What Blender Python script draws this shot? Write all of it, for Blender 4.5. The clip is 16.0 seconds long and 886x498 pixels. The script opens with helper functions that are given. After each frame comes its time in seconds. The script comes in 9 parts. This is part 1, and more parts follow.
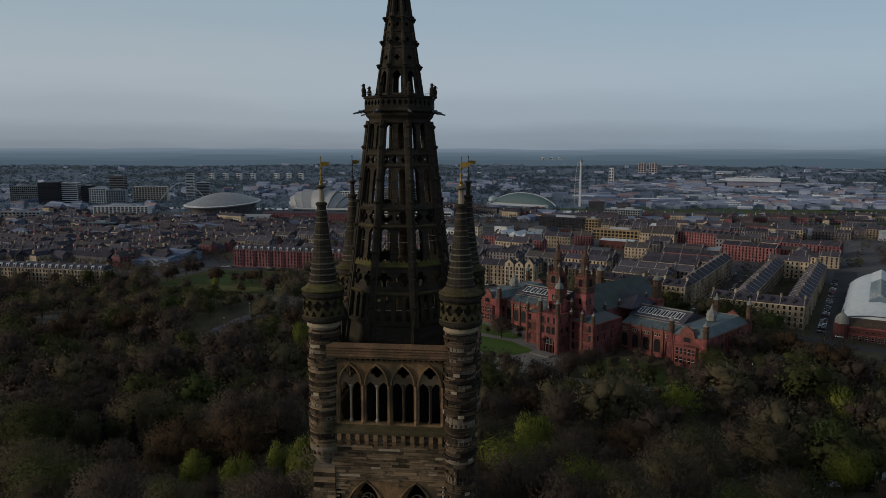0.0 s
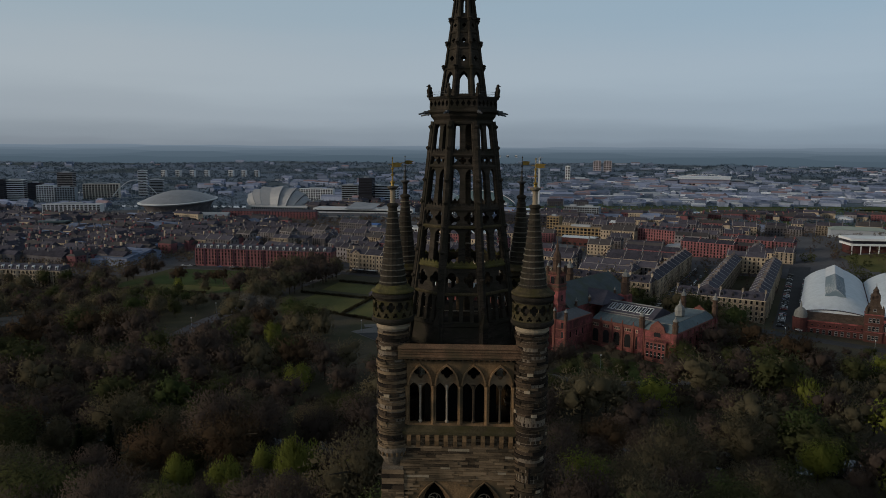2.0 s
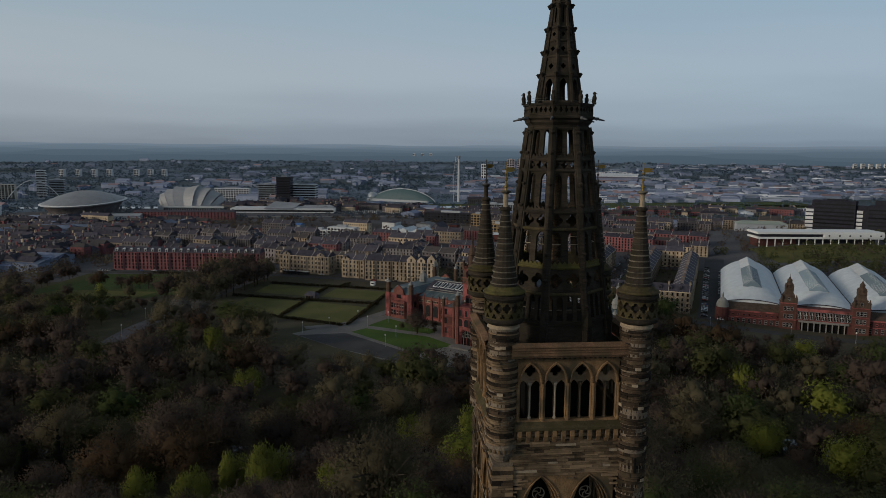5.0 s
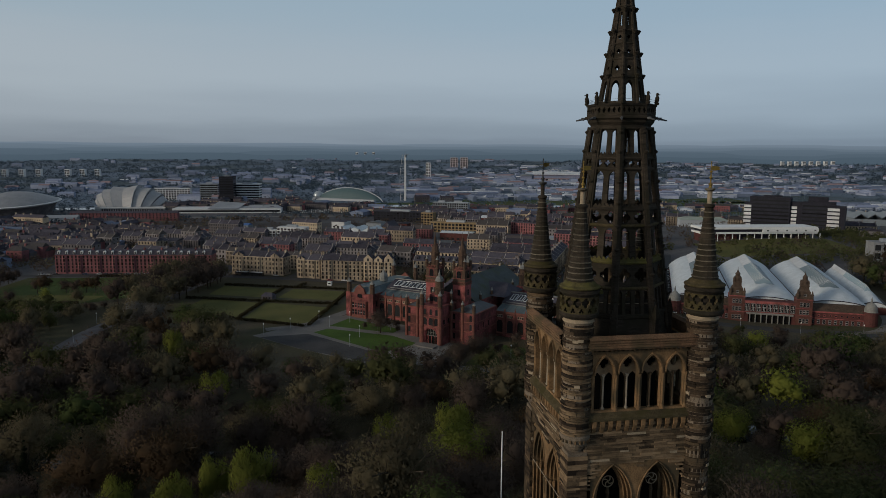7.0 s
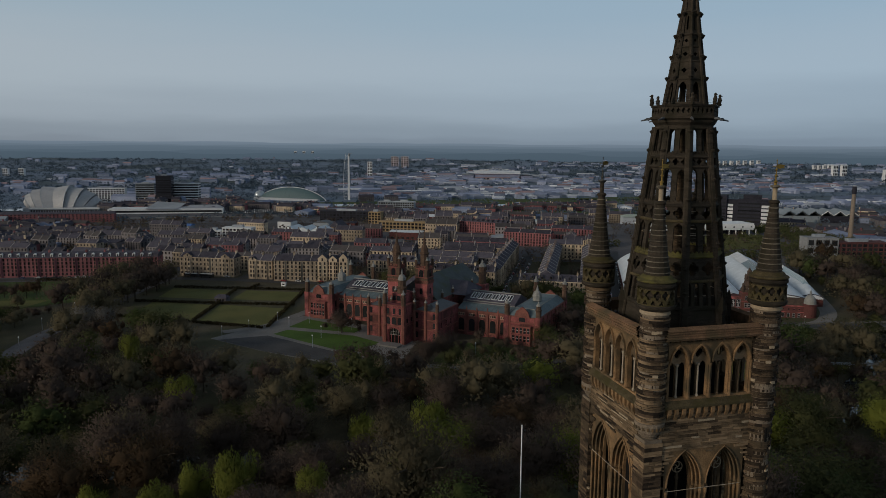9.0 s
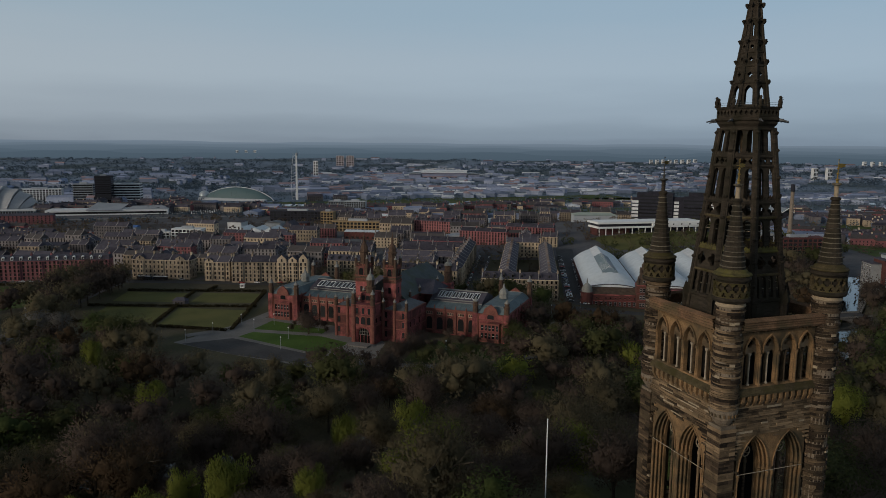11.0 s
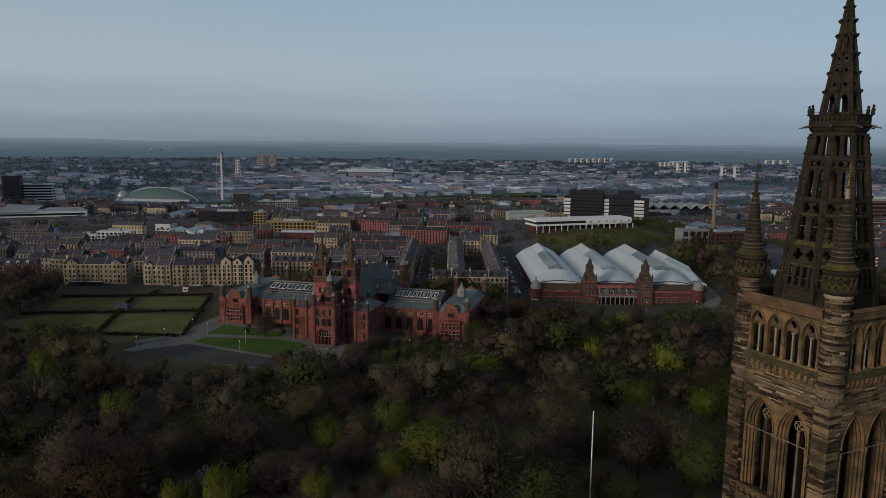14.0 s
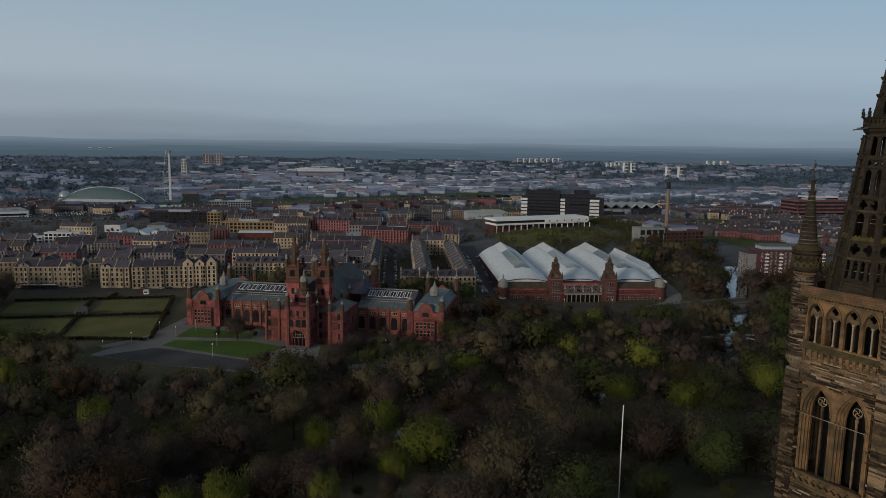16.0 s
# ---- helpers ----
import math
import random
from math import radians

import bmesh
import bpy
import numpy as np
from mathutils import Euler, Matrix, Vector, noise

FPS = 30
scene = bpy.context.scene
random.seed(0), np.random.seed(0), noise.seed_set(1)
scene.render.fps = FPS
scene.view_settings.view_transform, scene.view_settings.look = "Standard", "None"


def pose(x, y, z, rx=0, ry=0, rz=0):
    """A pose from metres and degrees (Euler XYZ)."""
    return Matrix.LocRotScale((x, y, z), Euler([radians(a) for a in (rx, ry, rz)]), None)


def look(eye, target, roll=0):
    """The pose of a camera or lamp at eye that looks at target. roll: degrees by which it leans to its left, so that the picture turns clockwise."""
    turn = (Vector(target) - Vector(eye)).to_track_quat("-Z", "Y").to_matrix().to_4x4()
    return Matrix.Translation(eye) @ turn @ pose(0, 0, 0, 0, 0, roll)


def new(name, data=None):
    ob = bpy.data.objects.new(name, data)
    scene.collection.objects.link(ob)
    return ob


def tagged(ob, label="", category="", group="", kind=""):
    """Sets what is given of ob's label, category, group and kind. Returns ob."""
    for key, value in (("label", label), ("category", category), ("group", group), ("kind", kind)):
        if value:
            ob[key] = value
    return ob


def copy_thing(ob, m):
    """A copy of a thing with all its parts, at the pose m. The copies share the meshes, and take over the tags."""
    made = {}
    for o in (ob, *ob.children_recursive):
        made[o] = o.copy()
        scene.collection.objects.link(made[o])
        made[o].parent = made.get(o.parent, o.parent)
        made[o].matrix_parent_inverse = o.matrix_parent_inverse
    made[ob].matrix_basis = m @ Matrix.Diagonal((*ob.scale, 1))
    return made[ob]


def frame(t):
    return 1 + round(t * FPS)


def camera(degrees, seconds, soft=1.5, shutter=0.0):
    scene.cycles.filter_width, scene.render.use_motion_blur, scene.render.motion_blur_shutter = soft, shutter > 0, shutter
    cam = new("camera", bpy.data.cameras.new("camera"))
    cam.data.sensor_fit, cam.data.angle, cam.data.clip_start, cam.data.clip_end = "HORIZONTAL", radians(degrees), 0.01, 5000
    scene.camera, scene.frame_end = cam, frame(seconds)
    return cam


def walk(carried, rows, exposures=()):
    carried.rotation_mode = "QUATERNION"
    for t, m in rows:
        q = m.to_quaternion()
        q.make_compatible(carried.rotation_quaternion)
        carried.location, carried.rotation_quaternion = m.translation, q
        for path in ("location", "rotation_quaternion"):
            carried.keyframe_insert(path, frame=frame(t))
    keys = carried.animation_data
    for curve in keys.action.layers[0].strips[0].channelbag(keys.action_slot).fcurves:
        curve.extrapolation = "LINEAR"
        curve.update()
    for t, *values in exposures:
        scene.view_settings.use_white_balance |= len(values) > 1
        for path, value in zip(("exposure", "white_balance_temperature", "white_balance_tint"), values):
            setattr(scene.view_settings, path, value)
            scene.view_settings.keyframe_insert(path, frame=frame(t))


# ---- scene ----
CAM_DEGREES = 64.154
cam = camera(CAM_DEGREES, 16.0, soft=0.65)
# t, eye, a point ahead, roll
PATH = [
    (0, (9.563, -59.476, 102.687), (-0.27, 39.104, 89.076), 0.091),
    (1.5, (2.907, -60.085, 102.87), (-2.456, 38.801, 88.989), 0.279),
    (3.5, (-7.045, -60.813, 103.201), (-4.725, 38.162, 89.108), 0.345),
    (5, (-15.246, -61.158, 103.399), (-6.688, 37.468, 89.267), 0.337),
    (7.5, (-29.417, -60.5, 103.372), (-10.71, 36.686, 89.061), 0.303),
    (9, (-38.737, -59.249, 103.262), (-13.684, 36.493, 88.912), 0.424),
    (11.5, (-54.602, -55.978, 103.237), (-20.223, 36.813, 88.813), 0.491),
    (12.5, (-61.059, -53.999, 103.324), (-23.198, 37.418, 88.852), 0.57),
    (13.5, (-67.614, -51.769, 103.492), (-26.385, 38.181, 89.034), 0.523),
    (14.5, (-74.283, -49.337, 103.621), (-29.773, 39.03, 89.126), 0.604),
    (16, (-83.742, -44.622, 103.332), (-34.341, 41.118, 88.903), 0.784),
]
walk(cam, [(t, look(e, a, r)) for t, e, a, r in PATH], exposures=[(0, 0.0), (16, 0.0)])

# ---- light: an overcast dawn, a soft low sun in the east, a grey sky ----
SUN_DIR = Vector((-0.90, -0.29, 0.26)).normalized()
world = bpy.data.worlds.new("sky")
scene.world = world
world.use_nodes = True
wn, wl = world.node_tree.nodes, world.node_tree.links
wn.clear()
w_out = wn.new("ShaderNodeOutputWorld")
w_bg = wn.new("ShaderNodeBackground")
w_sky = wn.new("ShaderNodeTexSky")
w_sky.sky_type = 'NISHITA'
w_sky.sun_disc = False
w_sky.sun_elevation = math.asin(SUN_DIR.z)
w_sky.sun_rotation = math.atan2(SUN_DIR.x, SUN_DIR.y)
w_co = wn.new("ShaderNodeTexCoord")
w_sep = wn.new("ShaderNodeSeparateXYZ")
wl.new(w_co.outputs["Generated"], w_sep.inputs[0])
w_noise_map = wn.new("ShaderNodeMapping")
w_noise_map.inputs["Scale"].default_value = (1.2, 1.2, 9.0)
wl.new(w_co.outputs["Generated"], w_noise_map.inputs[0])
w_noise = wn.new("ShaderNodeTexNoise")
w_noise.inputs["Scale"].default_value = 1.6
w_noise.inputs["Detail"].default_value = 5
w_noise.inputs["Roughness"].default_value = 0.55
wl.new(w_noise_map.outputs[0], w_noise.inputs["Vector"])
w_warp = wn.new("ShaderNodeMath")
w_warp.operation = 'MULTIPLY_ADD'
w_warp.inputs[1].default_value = 0.07
wl.new(w_noise.outputs[0], w_warp.inputs[0])
w_addz = wn.new("ShaderNodeMath")
w_addz.operation = 'ADD'
w_addz.inputs[1].default_value = -0.035
wl.new(w_sep.outputs[2], w_warp.inputs[2])
wl.new(w_warp.outputs[0], w_addz.inputs[0])
w_ramp = wn.new("ShaderNodeValToRGB")
w_ramp.color_ramp.interpolation = 'EASE'
# overcast layers by height: blue-grey murk at the skyline, a paler band, then even cloud
stops = [(0.0, (0.183, 0.235, 0.304)), (0.012, (0.213, 0.273, 0.349)), (0.05, (0.279, 0.350, 0.437)), (0.10, (0.333, 0.414, 0.505)),
         (0.19, (0.285, 0.390, 0.496)), (0.32, (0.213, 0.275, 0.350)), (1.0, (0.119, 0.147, 0.183))]
els = w_ramp.color_ramp.elements
els[0].position, els[1].position = stops[0][0], stops[-1][0]
els[0].color, els[1].color = (*stops[0][1], 1), (*stops[-1][1], 1)
for p, c in stops[1:-1]:
    e = els.new(p)
    e.color = (*c, 1)
wl.new(w_addz.outputs[0], w_ramp.inputs[0])
w_mix = wn.new("ShaderNodeMixRGB")
w_mix.blend_type = 'ADD'
w_mix.inputs[0].default_value = 0.004
wl.new(w_ramp.outputs[0], w_mix.inputs[1])
wl.new(w_sky.outputs[0], w_mix.inputs[2])
# a little warmer towards the sun's side
w_side = wn.new("ShaderNodeMapRange")
w_side.inputs[1].default_value, w_side.inputs[2].default_value = -0.45, 0.75
wl.new(w_sep.outputs[0], w_side.inputs[0])
w_tone = wn.new("ShaderNodeMixRGB")
w_tone.inputs[1].default_value = (1.09, 1.01, 0.925, 1)
w_tone.inputs[2].default_value = (0.97, 1.005, 1.008, 1)
wl.new(w_side.outputs[0], w_tone.inputs[0])
w_mul = wn.new("ShaderNodeMixRGB")
w_mul.blend_type = 'MULTIPLY'
w_mul.inputs[0].default_value = 1.0
wl.new(w_mix.outputs[0], w_mul.inputs[1])
wl.new(w_tone.outputs[0], w_mul.inputs[2])
wl.new(w_mul.outputs[0], w_bg.inputs[0])
w_bg.inputs[1].default_value = 1.0
wl.new(w_bg.outputs[0], w_out.inputs[0])

sun = new("sun", bpy.data.lights.new("sun", 'SUN'))
sun.data.energy = 1.85
sun.data.angle = radians(12)
sun.data.color = (1.0, 0.87, 0.70)
sun.matrix_world = look((0, 0, 300), Vector((0, 0, 300)) - SUN_DIR)

# ---- materials ----
def noisy(name, dark, light, scale=1.0, rough=0.85, bump=0.3, fine=8.0, spread=(0.3, 0.7), island=0.0, metal=0.0, tint=None, tint_scale=0.1, obj_rand=0.0, stretch=(1, 1, 1), dist=0.05):
    """Colour between dark and light by a coarse and a fine noise in metres, with relief; island and obj_rand vary each piece; tint stains it in large patches."""
    m = bpy.data.materials.new(name)
    m.use_nodes = True
    n, l = m.node_tree.nodes, m.node_tree.links
    b = n["Principled BSDF"]
    b.inputs["Roughness"].default_value = rough
    b.inputs["Metallic"].default_value = metal
    if rough > 0.86 and not metal:
        b.inputs["Specular IOR Level"].default_value = 0.15
    geo = n.new("ShaderNodeNewGeometry")
    mp = n.new("ShaderNodeMapping")
    mp.inputs["Scale"].default_value = stretch
    l.new(geo.outputs["Position"], mp.inputs[0])
    n1 = n.new("ShaderNodeTexNoise")
    n1.inputs["Scale"].default_value = scale
    n1.inputs["Detail"].default_value = 6
    n1.inputs["Roughness"].default_value = 0.62
    n2 = n.new("ShaderNodeTexNoise")
    n2.inputs["Scale"].default_value = scale * fine
    n2.inputs["Detail"].default_value = 3
    l.new(mp.outputs[0], n1.inputs["Vector"])
    l.new(mp.outputs[0], n2.inputs["Vector"])
    mix = n.new("ShaderNodeMath")
    mix.operation = 'MULTIPLY_ADD'
    mix.inputs[1].default_value = 0.35
    l.new(n2.outputs[0], mix.inputs[0])
    sc = n.new("ShaderNodeMath")
    sc.operation = 'MULTIPLY'
    sc.inputs[1].default_value = 0.65
    l.new(n1.outputs[0], sc.inputs[0])
    l.new(sc.outputs[0], mix.inputs[2])
    fac = mix.outputs[0]
    for amount, node, sock in ((island, geo, "Random Per Island"), (obj_rand, None, "Random")):
        if amount:
            if node is None:
                node = n.new("ShaderNodeObjectInfo")
            a = n.new("ShaderNodeMath")
            a.operation = 'MULTIPLY_ADD'
            a.inputs[1].default_value = amount
            l.new(node.outputs[sock], a.inputs[0])
            l.new(fac, a.inputs[2])
            s = n.new("ShaderNodeMath")
            s.operation = 'SUBTRACT'
            s.inputs[1].default_value = amount / 2
            l.new(a.outputs[0], s.inputs[0])
            fac = s.outputs[0]
    r = n.new("ShaderNodeMapRange")
    r.inputs[1].default_value, r.inputs[2].default_value = spread
    l.new(fac, r.inputs[0])
    c = n.new("ShaderNodeMixRGB")
    c.inputs[1].default_value = (*dark, 1)
    c.inputs[2].default_value = (*light, 1)
    l.new(r.outputs[0], c.inputs[0])
    col = c.outputs[0]
    if tint:
        n3 = n.new("ShaderNodeTexNoise")
        n3.inputs["Scale"].default_value = tint_scale
        n3.inputs["Detail"].default_value = 4
        l.new(geo.outputs["Position"], n3.inputs["Vector"])
        r3 = n.new("ShaderNodeMapRange")
        r3.inputs[1].default_value, r3.inputs[2].default_value = 0.45, 0.65
        l.new(n3.outputs[0], r3.inputs[0])
        c3 = n.new("ShaderNodeMixRGB")
        c3.inputs[2].default_value = (*tint, 1)
        l.new(col, c3.inputs[1])
        l.new(r3.outputs[0], c3.inputs[0])
        col = c3.outputs[0]
    l.new(col, b.inputs["Base Color"])
    if bump:
        bp = n.new("ShaderNodeBump")
        bp.inputs["Strength"].default_value = bump
        bp.inputs["Distance"].default_value = dist
        l.new(mix.outputs[0], bp.inputs["Height"])
        l.new(bp.outputs[0], b.inputs["Normal"])
    return m


STONE = noisy("weathered_sandstone", (0.0198, 0.0144, 0.0099), (0.2475, 0.1728, 0.1044), 1.3, 0.92, 0.5, 7, (0.28, 0.80), island=0.46, obj_rand=0.46, tint=(0.062, 0.046, 0.029), tint_scale=0.3, stretch=(0.6, 0.6, 2.0))
STONE_BACK = noisy("sandstone_joint", (0.035, 0.026, 0.018), (0.090, 0.066, 0.042), 1.5, 0.95, 0.4)
MORTAR = noisy("pale_mortar", (0.08, 0.063, 0.046), (0.23, 0.185, 0.140), 1.2, 0.95, 0.4)
STONE_DARK = noisy("sooty_sandstone", (0.0115, 0.0100, 0.0084), (0.0640, 0.0510, 0.0375), 1.0, 0.92, 0.7, 6, (0.34, 0.74), island=0.2, obj_rand=0.12, tint=(0.024, 0.021, 0.014), tint_scale=0.6, stretch=(0.7, 0.7, 3.2), dist=0.08)
STONE_BAND = noisy("pale_weathered_course", (0.05, 0.044, 0.034), (0.19, 0.165, 0.125), 1.6, 0.92, 0.4, 6, (0.35, 0.7), obj_rand=0.3)
LICHEN = noisy("lichened_sandstone", (0.030, 0.026, 0.013), (0.115, 0.100, 0.040), 1.4, 0.95, 0.6, 6, (0.3, 0.7), tint=(0.088, 0.080, 0.024), tint_scale=0.9)
STONE_BROWN = noisy("dark_brown_stone", (0.016, 0.012, 0.009), (0.075, 0.052, 0.034), 1.4, 0.93, 0.5, 7, (0.3, 0.75), island=0.5)
STONE_MOSS = noisy("mossy_sandstone", (0.024, 0.019, 0.011), (0.104, 0.082, 0.045), 1.2, 0.95, 0.5, 6, (0.3, 0.7), tint=(0.048, 0.041, 0.016), tint_scale=0.8)
STONE_WARM = noisy("warm_ashlar", (0.0658, 0.0408, 0.0215), (0.2935, 0.1800, 0.0911), 0.9, 0.9, 0.4, 8, (0.28, 0.74), island=0.4, tint=(0.070, 0.054, 0.033), tint_scale=0.4)
STONE_RED = noisy("reddish_coping_stone", (0.060, 0.036, 0.023), (0.270, 0.158, 0.092), 1.1, 0.9, 0.4, 8, (0.30, 0.72), tint=(0.0915, 0.0683, 0.0390), tint_scale=0.5)
STONE_NEW = noisy("new_pale_stone", (0.20, 0.160, 0.112), (0.38, 0.305, 0.212), 2.0, 0.88, 0.2)
# near-black colour that stands for the shade inside openings
INNER_DARK = noisy("belfry_louvre", (0.004, 0.004, 0.004), (0.011, 0.010, 0.009), 1.0, 0.95, 0.2)
WHITE_STRIP = noisy("pale_shaft_stone", (0.20, 0.165, 0.12), (0.38, 0.315, 0.235), 1.5, 0.8, 0.2)
GOLD = noisy("gilded_metal", (0.16, 0.105, 0.025), (0.34, 0.225, 0.055), 3.0, 0.5, 0.1, metal=0.7)
IRON = noisy("dark_iron", (0.02, 0.02, 0.02), (0.05, 0.048, 0.045), 3.0, 0.6, 0.1)
LEAD = noisy("lead_roof", (0.035, 0.038, 0.042), (0.085, 0.09, 0.098), 0.4, 0.6, 0.2)
SLATE = noisy("slate_roof", (0.0261, 0.0246, 0.0335), (0.0813, 0.0755, 0.0941), 0.25, 0.88, 0.25, 12, island=0.3, obj_rand=0.3)
CREAM = noisy("blond_sandstone", (0.1568, 0.1277, 0.0986), (0.4928, 0.3942, 0.2822), 0.12, 0.88, 0.2, 14, (0.3, 0.7), island=0.15, obj_rand=0.4)
RED = noisy("red_sandstone", (0.1003, 0.0330, 0.0359), (0.3658, 0.1109, 0.1049), 0.5, 0.88, 0.35, 10, (0.32, 0.68), island=0.1, obj_rand=0.25, tint=(0.072, 0.031, 0.027), tint_scale=0.16, stretch=(1, 1, 0.55))
REDBRICK = noisy("red_sandstone_terrace", (0.1207, 0.0506, 0.0575), (0.2932, 0.1219, 0.1242), 0.12, 0.88, 0.2, 14, (0.3, 0.7), obj_rand=0.3)
BROWN = noisy("brown_harled_wall", (0.0690, 0.0635, 0.0690), (0.2208, 0.2015, 0.2015), 0.1, 0.9, 0.2, 12, (0.3, 0.7), island=0.35, obj_rand=0.4)
GREYWALL = noisy("grey_cladding", (0.15, 0.17, 0.192), (0.31, 0.335, 0.365), 0.1, 0.7, 0.1, 10, island=0.5, obj_rand=0.5)
WHITE = noisy("white_render", (0.42, 0.43, 0.44), (0.62, 0.63, 0.64), 0.2, 0.6, 0.05, 10, obj_rand=0.2)
WHITEROOF = noisy("white_roof_membrane", (0.40, 0.435, 0.46), (0.60, 0.64, 0.67), 0.22, 0.55, 0.1, 10)
BLACKCLAD = noisy("black_cladding", (0.0136, 0.0136, 0.0187), (0.0340, 0.0340, 0.0468), 0.2, 0.88, 0.05)
SILVER = noisy("silver_panel", (0.20, 0.205, 0.215), (0.31, 0.315, 0.325), 0.08, 0.45, 0.1, 8, metal=0.3, island=0.1)
ASPHALT = noisy("asphalt", (0.0345, 0.0345, 0.0368), (0.0713, 0.0690, 0.0690), 0.08, 0.9, 0.2, 12)
PALEROAD = noisy("pale_paved_drive", (0.11, 0.105, 0.10), (0.19, 0.18, 0.17), 0.08, 0.9, 0.1, 12)
PARKROAD = noisy("worn_park_tarmac", (0.0841, 0.0783, 0.0827), (0.1624, 0.1508, 0.1537), 0.10, 0.92, 0.2, 14, tint=(0.070, 0.064, 0.060), tint_scale=0.03)
BALLAST = noisy("railway_ballast", (0.030, 0.026, 0.024), (0.075, 0.066, 0.060), 0.1, 0.95, 0.2, 14)
GRASS = noisy("lawn_grass", (0.026, 0.044, 0.010), (0.060, 0.088, 0.020), 0.06, 0.95, 0.2, 20, tint=(0.06, 0.062, 0.022), tint_scale=0.02)
LAWN = noisy("bowling_lawn", (0.062, 0.064, 0.018), (0.112, 0.112, 0.038), 0.05, 0.95, 0.1, 20, tint=(0.105, 0.098, 0.032), tint_scale=0.04)
EARTH = noisy("woodland_floor", (0.0403, 0.0341, 0.0248), (0.0992, 0.0868, 0.0558), 0.03, 0.97, 0.3, 20, tint=(0.044, 0.047, 0.020), tint_scale=0.012)
# FARLAND, FARWALL, FARROOF and FARRED have distance haze mixed into their colour
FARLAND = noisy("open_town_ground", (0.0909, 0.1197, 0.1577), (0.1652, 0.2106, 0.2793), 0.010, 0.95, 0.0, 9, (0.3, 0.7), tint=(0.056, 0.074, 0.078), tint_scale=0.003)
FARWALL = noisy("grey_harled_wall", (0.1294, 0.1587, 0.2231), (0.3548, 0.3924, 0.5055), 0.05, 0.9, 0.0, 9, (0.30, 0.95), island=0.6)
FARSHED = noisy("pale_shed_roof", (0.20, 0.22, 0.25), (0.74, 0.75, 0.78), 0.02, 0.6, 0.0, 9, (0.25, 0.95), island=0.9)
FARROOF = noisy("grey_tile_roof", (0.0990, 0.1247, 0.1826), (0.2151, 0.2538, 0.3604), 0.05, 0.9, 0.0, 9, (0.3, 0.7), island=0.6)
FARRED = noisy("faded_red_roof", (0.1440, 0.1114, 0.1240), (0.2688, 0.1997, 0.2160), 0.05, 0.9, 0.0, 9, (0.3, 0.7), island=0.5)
TOWNLAND = noisy("town_yards_and_streets", (0.052, 0.052, 0.058), (0.115, 0.112, 0.118), 0.03, 0.95, 0.1, 14)
FRONTLAWN = noisy("bright_mown_lawn", (0.034, 0.066, 0.012), (0.070, 0.118, 0.022), 0.06, 0.95, 0.2, 20)
WATER = noisy("river_water", (0.020, 0.024, 0.026), (0.035, 0.040, 0.042), 0.05, 0.08, 0.05, 20, dist=0.02)
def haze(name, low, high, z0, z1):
    """Emission that paints haze into the backdrop of far ridges, paler with height."""
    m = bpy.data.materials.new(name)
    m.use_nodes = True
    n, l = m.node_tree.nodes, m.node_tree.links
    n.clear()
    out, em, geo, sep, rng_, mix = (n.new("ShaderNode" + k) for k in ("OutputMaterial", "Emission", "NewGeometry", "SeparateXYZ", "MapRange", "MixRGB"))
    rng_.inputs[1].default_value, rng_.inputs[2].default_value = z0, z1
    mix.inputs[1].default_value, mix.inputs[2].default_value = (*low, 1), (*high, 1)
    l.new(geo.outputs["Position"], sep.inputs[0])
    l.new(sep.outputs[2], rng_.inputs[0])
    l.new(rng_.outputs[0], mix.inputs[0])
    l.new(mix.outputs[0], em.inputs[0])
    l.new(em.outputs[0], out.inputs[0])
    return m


# each farther ridge glows paler, the haze put into its colour
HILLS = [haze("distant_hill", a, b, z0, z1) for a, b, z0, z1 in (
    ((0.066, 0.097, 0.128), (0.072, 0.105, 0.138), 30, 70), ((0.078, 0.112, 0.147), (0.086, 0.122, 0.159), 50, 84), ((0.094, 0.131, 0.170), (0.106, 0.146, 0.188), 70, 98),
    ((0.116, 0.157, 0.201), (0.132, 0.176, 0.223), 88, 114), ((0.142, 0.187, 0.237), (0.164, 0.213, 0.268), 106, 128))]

BARK = noisy("bark", (0.0270, 0.0210, 0.0150), (0.0825, 0.0660, 0.0510), 1.0, 0.95, 0.2)
PAINTW = noisy("white_paint", (0.62, 0.62, 0.61), (0.78, 0.78, 0.77), 1.0, 0.5, 0.0)


def glass(name, color, rough=0.12):
    m = bpy.data.materials.new(name)
    m.use_nodes = True
    n, l = m.node_tree.nodes, m.node_tree.links
    b = n["Principled BSDF"]
    info = n.new("ShaderNodeObjectInfo")
    mx = n.new("ShaderNodeMixRGB")
    mx.inputs[1].default_value = (*[c * 0.6 for c in color], 1)
    mx.inputs[2].default_value = (*[min(1, c * 1.5) for c in color], 1)
    l.new(info.outputs["Random"], mx.inputs[0])
    l.new(mx.outputs[0], b.inputs["Base Color"])
    b.inputs["Roughness"].default_value = rough
    b.inputs["IOR"].default_value = 1.5
    return m


GLASS = glass("window_glass", (0.018, 0.019, 0.021))
GLASS_BLUE = glass("blue_roof_glass", (0.17, 0.225, 0.255), 0.75)


